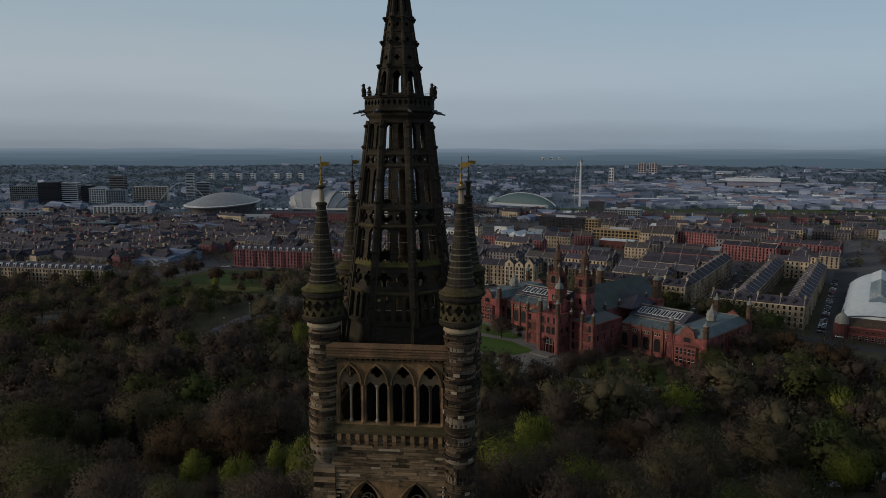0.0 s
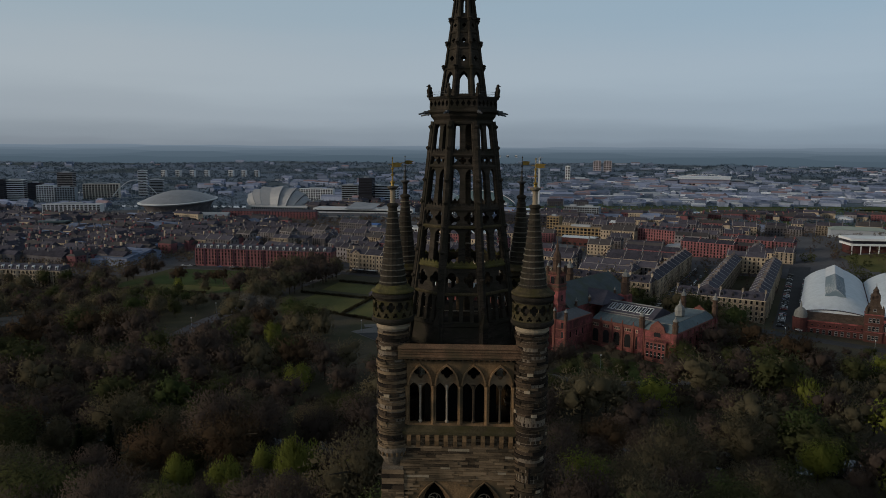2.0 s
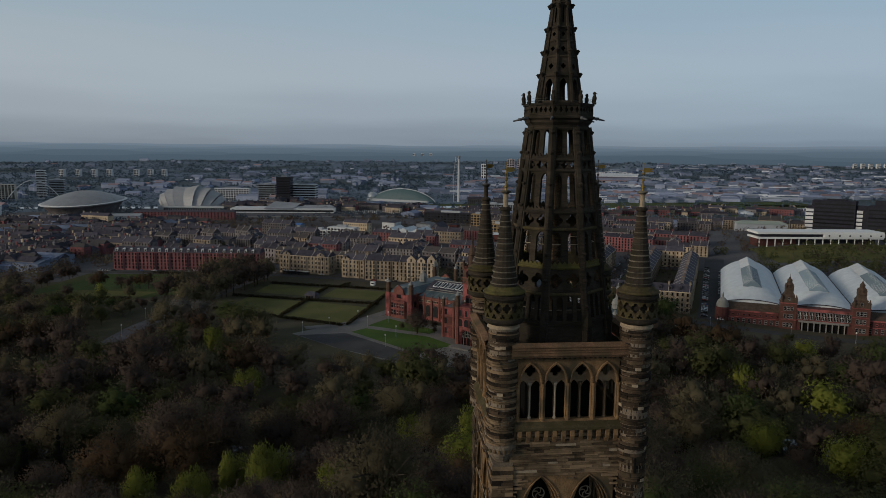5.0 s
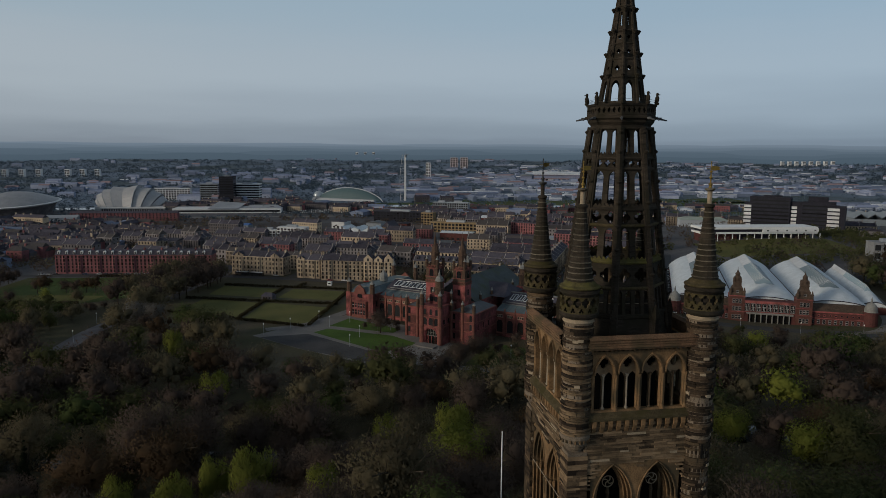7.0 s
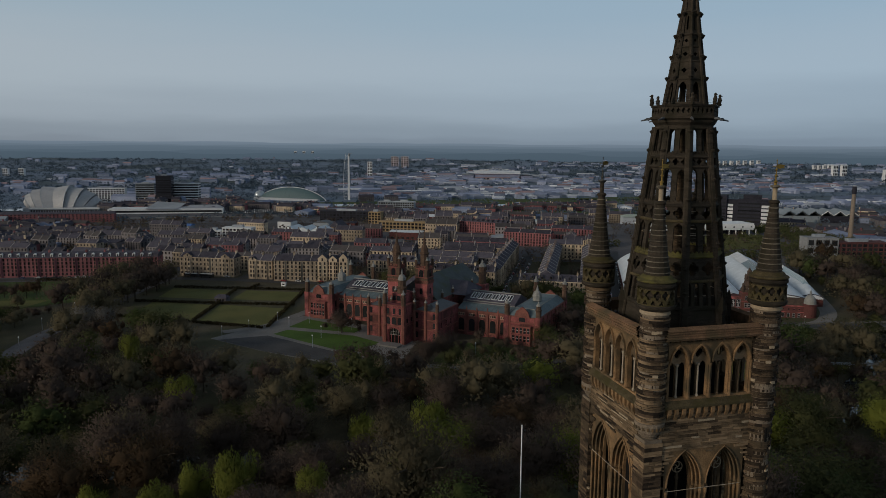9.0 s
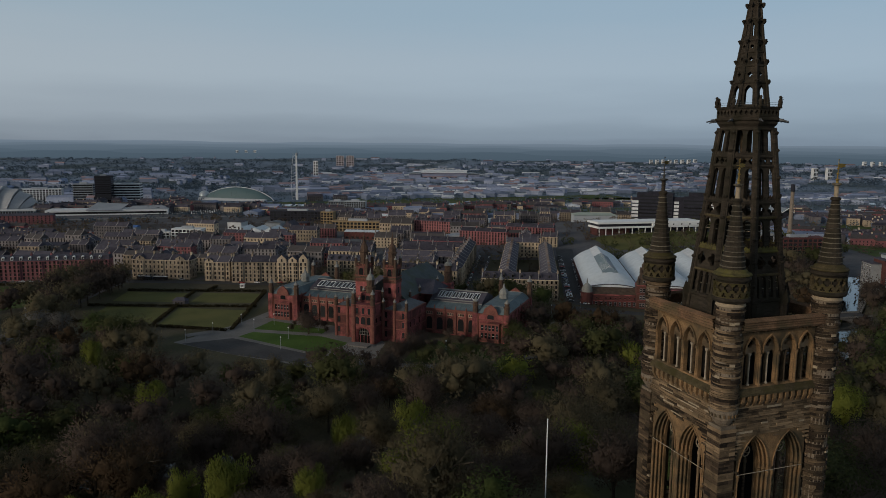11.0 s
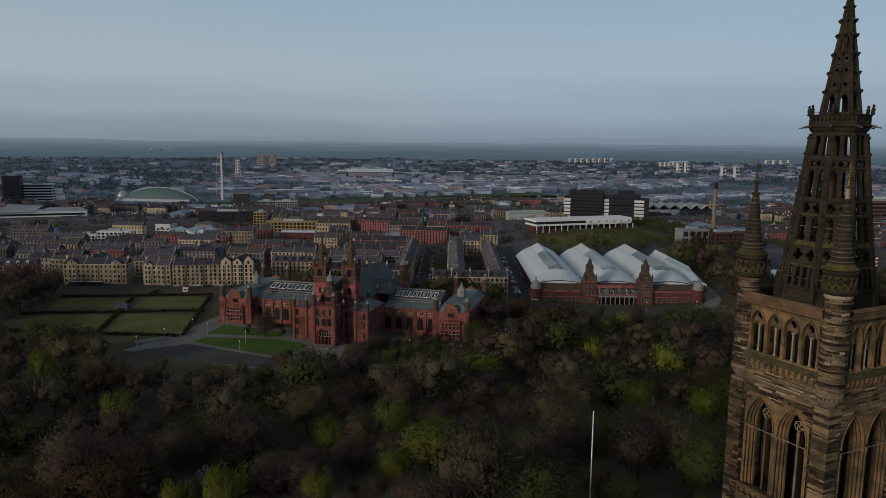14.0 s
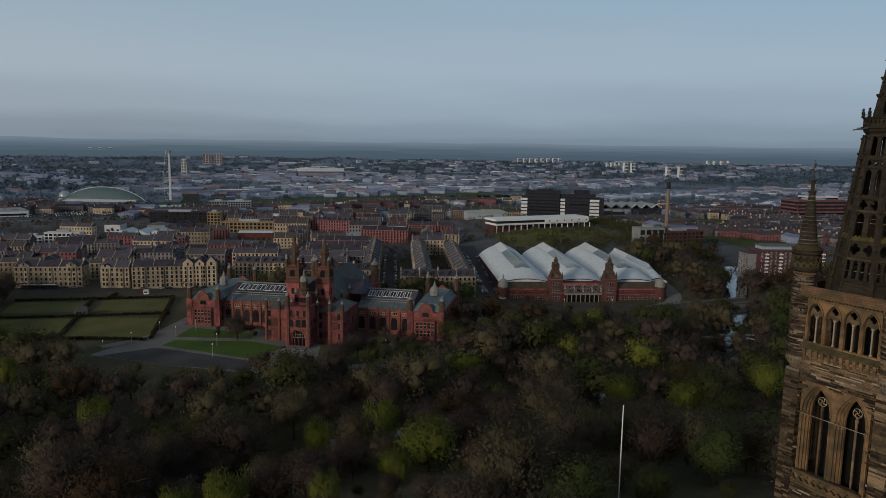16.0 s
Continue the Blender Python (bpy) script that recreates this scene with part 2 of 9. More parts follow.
def leafy(name, dark, light):
    """Leaf or twig colour, another shade on each clump and each tree."""
    m = bpy.data.materials.new(name)
    m.use_nodes = True
    n, l = m.node_tree.nodes, m.node_tree.links
    b = n["Principled BSDF"]
    b.inputs["Roughness"].default_value = 0.9
    b.inputs["Specular IOR Level"].default_value = 0.05
    geo, info = n.new("ShaderNodeNewGeometry"), n.new("ShaderNodeObjectInfo")
    a = n.new("ShaderNodeMath")
    a.operation = 'MULTIPLY_ADD'
    a.inputs[1].default_value = 0.08
    h = n.new("ShaderNodeMath")
    h.operation = 'MULTIPLY'
    h.inputs[1].default_value = 0.92
    l.new(geo.outputs["Random Per Island"], a.inputs[0])
    nz = n.new("ShaderNodeTexNoise")
    nz.inputs["Scale"].default_value = 0.09
    nz.inputs["Detail"].default_value = 2
    l.new(geo.outputs["Position"], nz.inputs["Vector"])
    av = n.new("ShaderNodeMath")
    av.operation = 'ADD'
    l.new(info.outputs["Random"], av.inputs[0])
    l.new(nz.outputs[0], av.inputs[1])
    hv = n.new("ShaderNodeMath")
    hv.operation = 'MULTIPLY'
    hv.inputs[1].default_value = 0.5
    l.new(av.outputs[0], hv.inputs[0])
    l.new(hv.outputs[0], h.inputs[0])
    l.new(h.outputs[0], a.inputs[2])
    mx = n.new("ShaderNodeMixRGB")
    mx.inputs[1].default_value = (*dark, 1)
    mx.inputs[2].default_value = (*light, 1)
    nf = n.new("ShaderNodeTexNoise")
    nf.inputs["Scale"].default_value = 2.2
    nf.inputs["Detail"].default_value = 4
    l.new(geo.outputs["Position"], nf.inputs["Vector"])
    fm = n.new("ShaderNodeMath")
    fm.operation = 'MULTIPLY_ADD'
    fm.inputs[1].default_value = 0.4
    l.new(nf.outputs[0], fm.inputs[0])
    sb = n.new("ShaderNodeMath")
    sb.operation = 'SUBTRACT'
    sb.inputs[1].default_value = 0.20
    l.new(a.outputs[0], fm.inputs[2])
    l.new(fm.outputs[0], sb.inputs[0])
    sb.use_clamp = True
    l.new(sb.outputs[0], mx.inputs[0])
    l.new(mx.outputs[0], b.inputs["Base Color"])
    bp = n.new("ShaderNodeBump")
    bp.inputs["Strength"].default_value = 0.12
    bp.inputs["Distance"].default_value = 0.3
    l.new(nf.outputs[0], bp.inputs["Height"])
    l.new(bp.outputs[0], b.inputs["Normal"])
    # thin leaves and twigs let light through
    tr, sh = n.new("ShaderNodeBsdfTranslucent"), n.new("ShaderNodeMixShader")
    sh.inputs[0].default_value = 0.5
    l.new(mx.outputs[0], tr.inputs[0])
    l.new(b.outputs[0], sh.inputs[1])
    l.new(tr.outputs[0], sh.inputs[2])
    l.new(sh.outputs[0], n["Material Output"].inputs[0])
    return m


LEAVES = {
    "bare": leafy("bare_twigs", (0.0648, 0.0492, 0.0413), (0.1344, 0.1021, 0.0828)),
    "bud": leafy("budding_twigs", (0.0758, 0.0646, 0.0415), (0.1518, 0.1287, 0.0783)),
    "olive": leafy("olive_leaves", (0.0486, 0.0524, 0.0240), (0.1022, 0.1073, 0.0432)),
    "fresh": leafy("fresh_leaves", (0.1082, 0.1230, 0.0286), (0.2708, 0.2897, 0.0640)),
    "green": leafy("green_leaves", (0.0483, 0.0639, 0.0253), (0.1025, 0.1314, 0.0453)),
    "lime": leafy("lime_leaves", (0.0930, 0.1108, 0.0242), (0.2285, 0.2456, 0.0503)),
    # town and wood leaves are blued to put distance haze into the colour
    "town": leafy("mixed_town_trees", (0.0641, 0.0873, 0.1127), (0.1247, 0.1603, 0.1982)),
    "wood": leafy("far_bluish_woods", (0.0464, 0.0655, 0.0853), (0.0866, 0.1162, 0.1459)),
    "pine": leafy("evergreen_needles", (0.007, 0.011, 0.007), (0.016, 0.023, 0.012)),
    "rust": leafy("rusty_buds", (0.0546, 0.0375, 0.0239), (0.1196, 0.0802, 0.0479)),
    "blossom": leafy("pale_blossom", (0.09, 0.087, 0.080), (0.19, 0.180, 0.168)),
}


# ---- building helpers ----
class Geo:
    """Collects corners and faces of one part."""

    def __init__(self):
        self.v, self.f, self.mi = [], [], []
        self.slot = 0

    def add(self, verts, faces):
        o = len(self.v)
        self.v += [tuple(p) for p in verts]
        self.f += [tuple(i + o for i in f) for f in faces]
        self.mi += [self.slot] * len(faces)
        return self

    def box(self, x0, y0, z0, x1, y1, z1):
        return self.add([(x0, y0, z0), (x1, y0, z0), (x1, y1, z0), (x0, y1, z0), (x0, y0, z1), (x1, y0, z1), (x1, y1, z1), (x0, y1, z1)],
                        [(0, 3, 2, 1), (4, 5, 6, 7), (0, 1, 5, 4), (1, 2, 6, 5), (2, 3, 7, 6), (3, 0, 4, 7)])

    def prism(self, poly, z0, z1, top=None):
        """An upright prism over a polygon; top: another polygon for the upper end."""
        n = len(poly)
        top = top or poly
        return self.add([(*p[:2], z0) for p in poly] + [(*p[:2], z1) for p in top],
                        [tuple(range(n))[::-1], tuple(range(n, 2 * n))] + [(i, (i + 1) % n, n + (i + 1) % n, n + i) for i in range(n)])

    def lathe(self, cx, cy, profile, n=16, turn=0.0):
        """A turned shape: profile of (radius, z) from bottom to top."""
        vs, fs = [], []
        for r, z in profile:
            vs += [(cx + r * math.cos(turn + 2 * math.pi * i / n), cy + r * math.sin(turn + 2 * math.pi * i / n), z) for i in range(n)]
        for k in range(len(profile) - 1):
            fs += [(k * n + i, k * n + (i + 1) % n, (k + 1) * n + (i + 1) % n, (k + 1) * n + i) for i in range(n)]
        fs += [tuple(range(n))[::-1], tuple(range((len(profile) - 1) * n, len(profile) * n))]
        return self.add(vs, fs)

    def beam(self, a, b, r, n=4, r2=None):
        a, b = Vector(a), Vector(b)
        q = (b - a).to_track_quat('Z', 'Y').to_matrix()
        r2 = r if r2 is None else r2
        ring = [Vector((math.cos(2 * math.pi * (i + 0.5) / n), math.sin(2 * math.pi * (i + 0.5) / n), 0)) for i in range(n)]
        vs = [a + q @ (p * r) for p in ring] + [b + q @ (p * r2) for p in ring]
        return self.add(vs, [tuple(range(n))[::-1], tuple(range(n, 2 * n))] + [(i, (i + 1) % n, n + (i + 1) % n, n + i) for i in range(n)])

    def gable(self, x0, y0, x1, y1, z0, z1, along='x', hip=0.0, over=0.0):
        """A pitched roof over a rectangle, its ridge along x or y, with hipped ends."""
        x0, y0, x1, y1 = x0 - over, y0 - over, x1 + over, y1 + over
        if along == 'x':
            ym = (y0 + y1) / 2
            r0, r1 = (x0 + hip, ym, z1), (x1 - hip, ym, z1)
            return self.add([(x0, y0, z0), (x1, y0, z0), (x1, y1, z0), (x0, y1, z0), r0, r1], [(0, 1, 5, 4), (2, 3, 4, 5), (1, 2, 5), (3, 0, 4), (3, 2, 1, 0)])
        xm = (x0 + x1) / 2
        r0, r1 = (xm, y0 + hip, z1), (xm, y1 - hip, z1)
        return self.add([(x0, y0, z0), (x1, y0, z0), (x1, y1, z0), (x0, y1, z0), r0, r1], [(1, 2, 5, 4), (3, 0, 4, 5), (0, 1, 4), (2, 3, 5), (3, 2, 1, 0)])

    def moved(self, other, m):
        o = len(self.v)
        self.v += [tuple(m @ Vector(p)) for p in other.v]
        self.f += [tuple(i + o for i in f) for f in other.f]
        self.mi += [k + self.slot for k in other.mi]
        return self

    def mesh(self, name, mats, smooth=False):
        me = bpy.data.meshes.new(name)
        me.from_pydata(self.v, [], self.f)
        for m in (mats if isinstance(mats, (list, tuple)) else [mats]):
            me.materials.append(m)
        if any(self.mi):
            me.polygons.foreach_set("material_index", self.mi)
        if smooth:
            me.polygons.foreach_set("use_smooth", [True] * len(me.polygons))
        me.update()
        return me

    def weld(self):
        """Joins corners that lie on one spot."""
        seen, idx, vs = {}, [], []
        for p in self.v:
            k = (round(p[0], 3), round(p[1], 3), round(p[2], 3))
            if k not in seen:
                seen[k] = len(vs)
                vs.append(p)
            idx.append(seen[k])
        fs, mi = [], []
        for f, q in zip(self.f, self.mi):
            t = []
            for i in f:
                if idx[i] not in t:
                    t.append(idx[i])
            if len(t) > 2:
                fs.append(tuple(t))
                mi.append(q)
        self.v, self.f, self.mi = vs, fs, mi
        return self

    def obj(self, name, mats, parent=None, label="", smooth=False, m=None):
        ob = new(name, self.mesh(name, mats, smooth))
        ob.parent = parent
        if m is not None:
            ob.matrix_basis = m
        if label:
            ob["label"] = label
        return ob


def put(name, mesh, parent, m):
    ob = new(name, mesh)
    ob.parent = parent
    ob.matrix_basis = m
    return ob


def thing(name, m, label, category, group="", kind=""):
    ob = new(name)
    ob.empty_display_size = 0.5
    ob.matrix_basis = m
    return tagged(ob, label, category, group, kind)


def smooth01(t):
    t = max(0.0, min(1.0, t))
    return t * t * (3 - 2 * t)


RIVER = [(560, 460), (470, 380), (403, 323), (346, 281), (305, 249), (265, 218), (235, 198), (208, 180), (180, 163), (110, 172), (30, 180), (-60, 176), (-150, 190), (-260, 215), (-360, 250)]


def river_gap(x, y):
    """How far a point lies from the river's middle line."""
    best = 1e9
    for (ax, ay), (bx, by) in zip(RIVER, RIVER[1:]):
        ex, ey = bx - ax, by - ay
        t = max(0.0, min(1.0, ((x - ax) * ex + (y - ay) * ey) / (ex * ex + ey * ey)))
        best = min(best, math.hypot(x - ax - t * ex, y - ay - t * ey))
    return best


def ground_z(x, y):
    """The lie of the land: the college hill, the flat park, the river's dip and the hospital hill, then far rising hills."""
    d = math.hypot(x, y)
    z = -12 * max(0.0, min(1.0, (d - 500) / 1000))
    z += 44 * (1 - smooth01((d - 20) / 150))
    z += 18 * math.exp(-((x - 440) ** 2 + (y - 640) ** 2) / (2 * 120 ** 2))
    z -= 6 * math.exp(-((x - 260) ** 2 + (y - 345) ** 2) / (2 * 60 ** 2))
    if 60 < d < 620 and y > 100:
        z -= 4.5 * (1 - smooth01((river_gap(x, y) - 5) / 9))
    if d > 2000:
        z += 34 * math.exp(-((x - 1127) ** 2 / 130 ** 2 + (y - 3046) ** 2 / 260 ** 2))
        z += 50 * smooth01((d - 2000) / 2900) + 22 * smooth01((d - 2200) / 1500) * noise.noise((x * 0.0011, y * 0.0011, 3.1))
    return z

# ---- the ground, one sheet to the skyline ----
def build_ground():
    g = Geo()
    radii = [0] + [7.0 * k for k in range(1, 86)] + [600 + 20 * k for k in range(0, 56)] + [1720 + 110 * k for k in range(1, 30)]
    na = 320
    for r in radii:
        for k in range(na):
            a = 2 * math.pi * k / na
            x, y = r * math.cos(a), r * math.sin(a)
            g.v.append((x, y, ground_z(x, y)))
    for j in range(len(radii) - 1):
        for k in range(na):
            q = (k + 1) % na
            g.f.append((j * na + k, (j + 1) * na + k, (j + 1) * na + q, j * na + q))
    # beyond 1350 m the sheet takes the haze-tinted ground colour
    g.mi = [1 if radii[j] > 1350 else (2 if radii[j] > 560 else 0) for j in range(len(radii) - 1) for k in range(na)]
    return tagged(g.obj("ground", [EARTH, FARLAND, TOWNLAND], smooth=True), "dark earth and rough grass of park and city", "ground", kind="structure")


build_ground()


def strip(name, pts, width, mat, label, category, dz=0.12, kind="structure", step=6.0):
    """A road or path: a band of that width along a line, laid on the ground."""
    dense = [Vector(pts[0])]
    for a, b in zip(pts, pts[1:]):
        a, b = Vector(a), Vector(b)
        n = max(1, int((b - a).length / step))
        dense += [a.lerp(b, (i + 1) / n) for i in range(n)]
    for _ in range(3):
        dense = [dense[0]] + [(dense[i - 1] + dense[i] * 2 + dense[i + 1]) / 4 for i in range(1, len(dense) - 1)] + [dense[-1]]
    g = Geo()
    vs, fs = [], []
    for i, p in enumerate(dense):
        d = (dense[min(i + 1, len(dense) - 1)] - dense[max(i - 1, 0)]).normalized()
        n = Vector((-d.y, d.x))
        for s in (-1, -0.33, 0.33, 1):
            q = p + n * (s * width / 2)
            vs.append((q.x, q.y, ground_z(q.x, q.y) + dz))
    for i in range(len(dense) - 1):
        for k in range(3):
            fs.append((4 * i + k + 1, 4 * i + k, 4 * i + 4 + k, 4 * i + 5 + k))
    return tagged(g.add(vs, fs).obj(name, mat), label, category, kind=kind)


def patch(name, poly, mat, label, category, dz=0.08, kind="structure", step=9.0):
    """A lawn or yard: a polygon laid on the ground on a fine grid, so that it follows the land."""
    xs, ys = [p[0] for p in poly], [p[1] for p in poly]
    bm = bmesh.new()
    bm.faces.new([bm.verts.new((x, y, 0)) for x, y in poly])
    for axis, lo, hi in ((0, min(xs), max(xs)), (1, min(ys), max(ys))):
        c = lo + step
        while c < hi:
            co, no = [0, 0, 0], [0, 0, 0]
            co[axis], no[axis] = c, 1
            bmesh.ops.bisect_plane(bm, geom=bm.verts[:] + bm.edges[:] + bm.faces[:], plane_co=co, plane_no=no)
            c += step
    for v in bm.verts:
        v.co.z = ground_z(v.co.x, v.co.y) + dz
    bmesh.ops.recalc_face_normals(bm, faces=bm.faces)
    if sum(f.normal.z for f in bm.faces) < 0:
        bmesh.ops.reverse_faces(bm, faces=bm.faces)
    me = bpy.data.meshes.new(name)
    bm.to_mesh(me)
    bm.free()
    me.materials.append(mat)
    return tagged(new(name, me), label, category, kind=kind)


# river
def build_river():
    g = Geo()
    vs, fs = [], []
    pts = RIVER
    for i, p in enumerate(pts):
        a, b = Vector(pts[max(i - 1, 0)]), Vector(pts[min(i + 1, len(pts) - 1)])
        d = (b - a).normalized()
        n = Vector((-d.y, d.x))
        for s in (-1, 1):
            q = Vector(p) + n * (s * 7.5)
            vs.append((q.x, q.y, -2.6))
    for i in range(len(pts) - 1):
        fs.append((2 * i, 2 * i + 1, 2 * i + 3, 2 * i + 2))
    tagged(g.add(vs, fs).obj("river", WATER), "still dark river water between wooded banks", "river", kind="structure")


build_river()
# lawns of the bowling greens, hedged
for quad in (((-76, 370.6), (-35.5, 349.5), (-22, 392), (-65, 414)), ((-58.5, 428), (-19, 414), (-12, 443), (-49, 458)), ((-118, 392), (-80, 373), (-70, 414), (-108, 434)), ((-107, 447), (-67, 431), (-60, 460), (-100, 478))):
    patch("lawn", quad, LAWN, "mown bowling green lawn edged with paths", "lawn", 0.10)
patch("path", [(-124, 395), (-36, 343), (-4, 450), (-98, 500)], EARTH, "brown earth paths round the bowling greens", "path", 0.05)
patch("lawn", [(-270, 441), (-258, 538), (-205, 530), (-132, 514), (-140, 455), (-185, 428)], GRASS, "wide grass square edged by trees", "lawn", 0.06)
patch("lawn", [(-262, 442), (-186, 430), (-176, 452), (-250, 466)], LAWN, "paler mown sports lawn in the square", "lawn", 0.12)
patch("lawn", [(-24, 345.3), (-12, 362), (16, 331), (11, 324)], FRONTLAWN, "green lawn before the museum", "lawn", 0.13)
patch("lawn", [(-33, 331.7), (-25, 339), (10, 318), (22, 300), (2, 287)], FRONTLAWN, "green lawn before the museum entrance", "lawn", 0.13)
patch("forecourt", [(-66, 330), (-40, 352), (-12, 372), (30, 330), (40, 296), (24, 262), (-4, 266), (-40, 300)], PALEROAD, "pale paved museum forecourt with drives", "forecourt", 0.06)
patch("car_park", [(-62, 326), (-36, 329), (2, 283), (-4, 270), (-38, 298)], ASPHALT, "dark asphalt car park by the museum", "car park", 0.12)
patch("lawn", [(40, 262), (80, 240), (104, 262), (60, 296)], GRASS, "grass slope before the museum wing", "lawn", 0.08)
# roads and streets
strip("road", [(-164, 272), (-162.4, 285), (-159.8, 318), (-156.4, 352), (-149, 373), (-142, 398), (-134, 424), (-128.5, 458), (-120, 487), (-110, 516), (-106, 560)], 11, PARKROAD, "worn grey park road curving up to the town", "road")
patch("path", [(-284, 322), (-268, 330), (-258, 350), (-268, 362), (-286, 348)], PALEROAD, "pale paved circle in the park", "path", 0.12)
strip("road", [(-420, 440), (-296, 430), (-272, 548)], 8, ASPHALT, "asphalt street along the grass square", "road")
strip("road", [(-268, 549), (-122, 528), (-60, 503), (30, 462), (80, 440), (130, 376), (180, 348), (290, 292)], 12, ASPHALT, "asphalt street past the terraces and museum", "road")
strip("road", [(-60, 342), (-36, 349), (-6, 388), (30, 440)], 7, PALEROAD, "pale drive beside the museum", "road", 0.16)
strip("road", [(150, 312), (110, 250), (60, 245), (24, 262)], 6, PALEROAD, "pale path behind the trees", "road", 0.14)
strip("road", [(190.5, 357), (234, 446), (286, 551)], 16, ASPHALT, "asphalt street of parked cars beside the hall", "road", 0.14)
strip("road", [(126, 396), (172, 490), (212, 570)], 13, ASPHALT, "asphalt street between tenement rows", "road", 0.14)
strip("road", [(-53, 508), (-20, 580), (30, 680)], 9, ASPHALT, "asphalt street between terraces", "road", 0.14)
strip("road", [(262, 292), (300, 295), (322, 315), (345, 352), (380, 420)], 10, PALEROAD, "pale road curving round the hall", "road", 0.15)
patch("car_park", [(-30, 1120), (-130, 1150), (-110, 1240), (60, 1220), (60, 1130)], ASPHALT, "wide asphalt car park by the river", "car park", 0.25, step=40)
patch("water", [(-900, 1290), (100, 1268), (420, 1215), (900, 1120), (1500, 1010), (1510, 1060), (900, 1180), (430, 1275), (120, 1322), (-900, 1340)], WATER, "broad grey river beyond the quays", "river", 0.35, step=60)
for k in range(5):
    strip("railway", [(-620 + k * 3, 985 + k * 13), (-300 + k * 3, 960 + k * 13), (-60, 918 + k * 13), (150, 862 + k * 13), (330, 790 + k * 13)], 5.0, BALLAST, "dark ballast railway track with rusty rails", "railway", 0.25, step=20)
patch("yard", [(-330, 880), (-120, 852), (70, 800), (110, 838), (-40, 895), (-320, 940)], ASPHALT, "dark asphalt yard beside the railway", "yard", 0.2, step=30)
strip("road", [(-700, 1020), (-400, 1075), (-150, 1090), (60, 1070), (260, 1010), (480, 900)], 22, PALEROAD, "wide expressway beyond the railway", "road", 0.3, step=20)
patch("lawn", [(330, 520), (470, 510), (480, 580), (335, 586)], LAWN, "olive grass bank below the hospital", "lawn", 0.2, step=12)
for poly in ([(80, 1140), (900, 1215), (900, 1460), (80, 1385)], [(320, 1000), (900, 830), (1200, 860), (700, 1090), (330, 1180)], [(200, 1350), (900, 1230), (1100, 1290), (300, 1500)], [(560, 420), (900, 560), (1200, 700), (1000, 820), (640, 640)]):
    patch("field", poly, GRASS, "rough green open ground beyond the town", "field", 0.3, step=60)

# ---- pierced plates: arcades, tracery, parapets ----
def arch_hole(w, h, spring=0.62, foot=0.0):
    """A pointed arch of that width and height, round its own centre."""
    a, s = w / 2, h * spring - h / 2
    pts = [(-a, -h / 2 + foot), (a, -h / 2 + foot), (a, s)]
    rise = h / 2 - s
    for i in range(1, 6):
        t = math.pi / 3 * i / 6
        pts.append((2 * a * math.cos(t) - a, s + rise * math.sin(t) / math.sin(math.pi / 3)))
    pts.append((0, h / 2))
    pts += [(-x, y) for x, y in pts[-2:2:-1]] + [(-a, s)]
    return pts


def foil_hole(r, lobes=4, n=24, turn=0.0):
    """A quatrefoil or trefoil."""
    c, rho = 0.55 * r, 0.47 * r
    out = []
    for i in range(n):
        th = 2 * math.pi * i / n
        best = 0.3 * r
        for k in range(lobes):
            d = th - turn - 2 * math.pi * k / lobes
            q = rho * rho - (c * math.sin(d)) ** 2
            if q > 0:
                best = max(best, c * math.cos(d) + math.sqrt(q))
        out.append((best * math.cos(th), best * math.sin(th)))
    return out


def ray_poly(poly, th):
    dx, dy = math.cos(th), math.sin(th)
    best = None
    for (x1, y1), (x2, y2) in zip(poly, poly[1:] + poly[:1]):
        ex, ey = x2 - x1, y2 - y1
        den = dx * ey - dy * ex
        if abs(den) < 1e-9:
            continue
        t = (x1 * ey - y1 * ex) / den
        s = (x1 * dy - y1 * dx) / den
        if t > 0 and -1e-6 <= s <= 1 + 1e-6 and (best is None or t > best):
            best = t
    return best or 0.01


def pierced(g, place, n, w, h, hole, thick, jamb=True):
    """A plate of n cells, each w by h, each with a hole; place(x, z, d) puts a plate point (x across, z up, d inwards) into space."""
    angs = sorted(set([round(math.atan2(y, x) % (2 * math.pi), 5) for x, y in hole] + [round(math.atan2(sy * h, sx * w) % (2 * math.pi), 5) for sx in (-1, 1) for sy in (-1, 1)]))
    ring = []
    for th in angs:
        r = ray_poly(hole, th)
        k = min(w / 2 / max(1e-9, abs(math.cos(th))), h / 2 / max(1e-9, abs(math.sin(th))))
        r = min(r, k * 0.985)
        ring.append(((r * math.cos(th), r * math.sin(th)), (k * math.cos(th), k * math.sin(th))))
    m = len(ring)
    for c in range(n):
        cx = (c - (n - 1) / 2) * w
        vs = []
        for d in (0.0, thick):
            for (hx, hz), (ox, oz) in ring:
                vs += [place(cx + hx, hz, d), place(cx + ox, oz, d)]
        fs = []
        for i in range(m):
            j = (i + 1) % m
            fs += [(2 * i, 2 * i + 1, 2 * j + 1, 2 * j), (2 * m + 2 * j, 2 * m + 2 * j + 1, 2 * m + 2 * i + 1, 2 * m + 2 * i), (2 * i, 2 * j, 2 * m + 2 * j, 2 * m + 2 * i)]
        g.add(vs, fs)
    return g


def wall_place(y, zc, xc=0.0):
    return lambda x, z, d: (xc + x, y + d, zc + z)


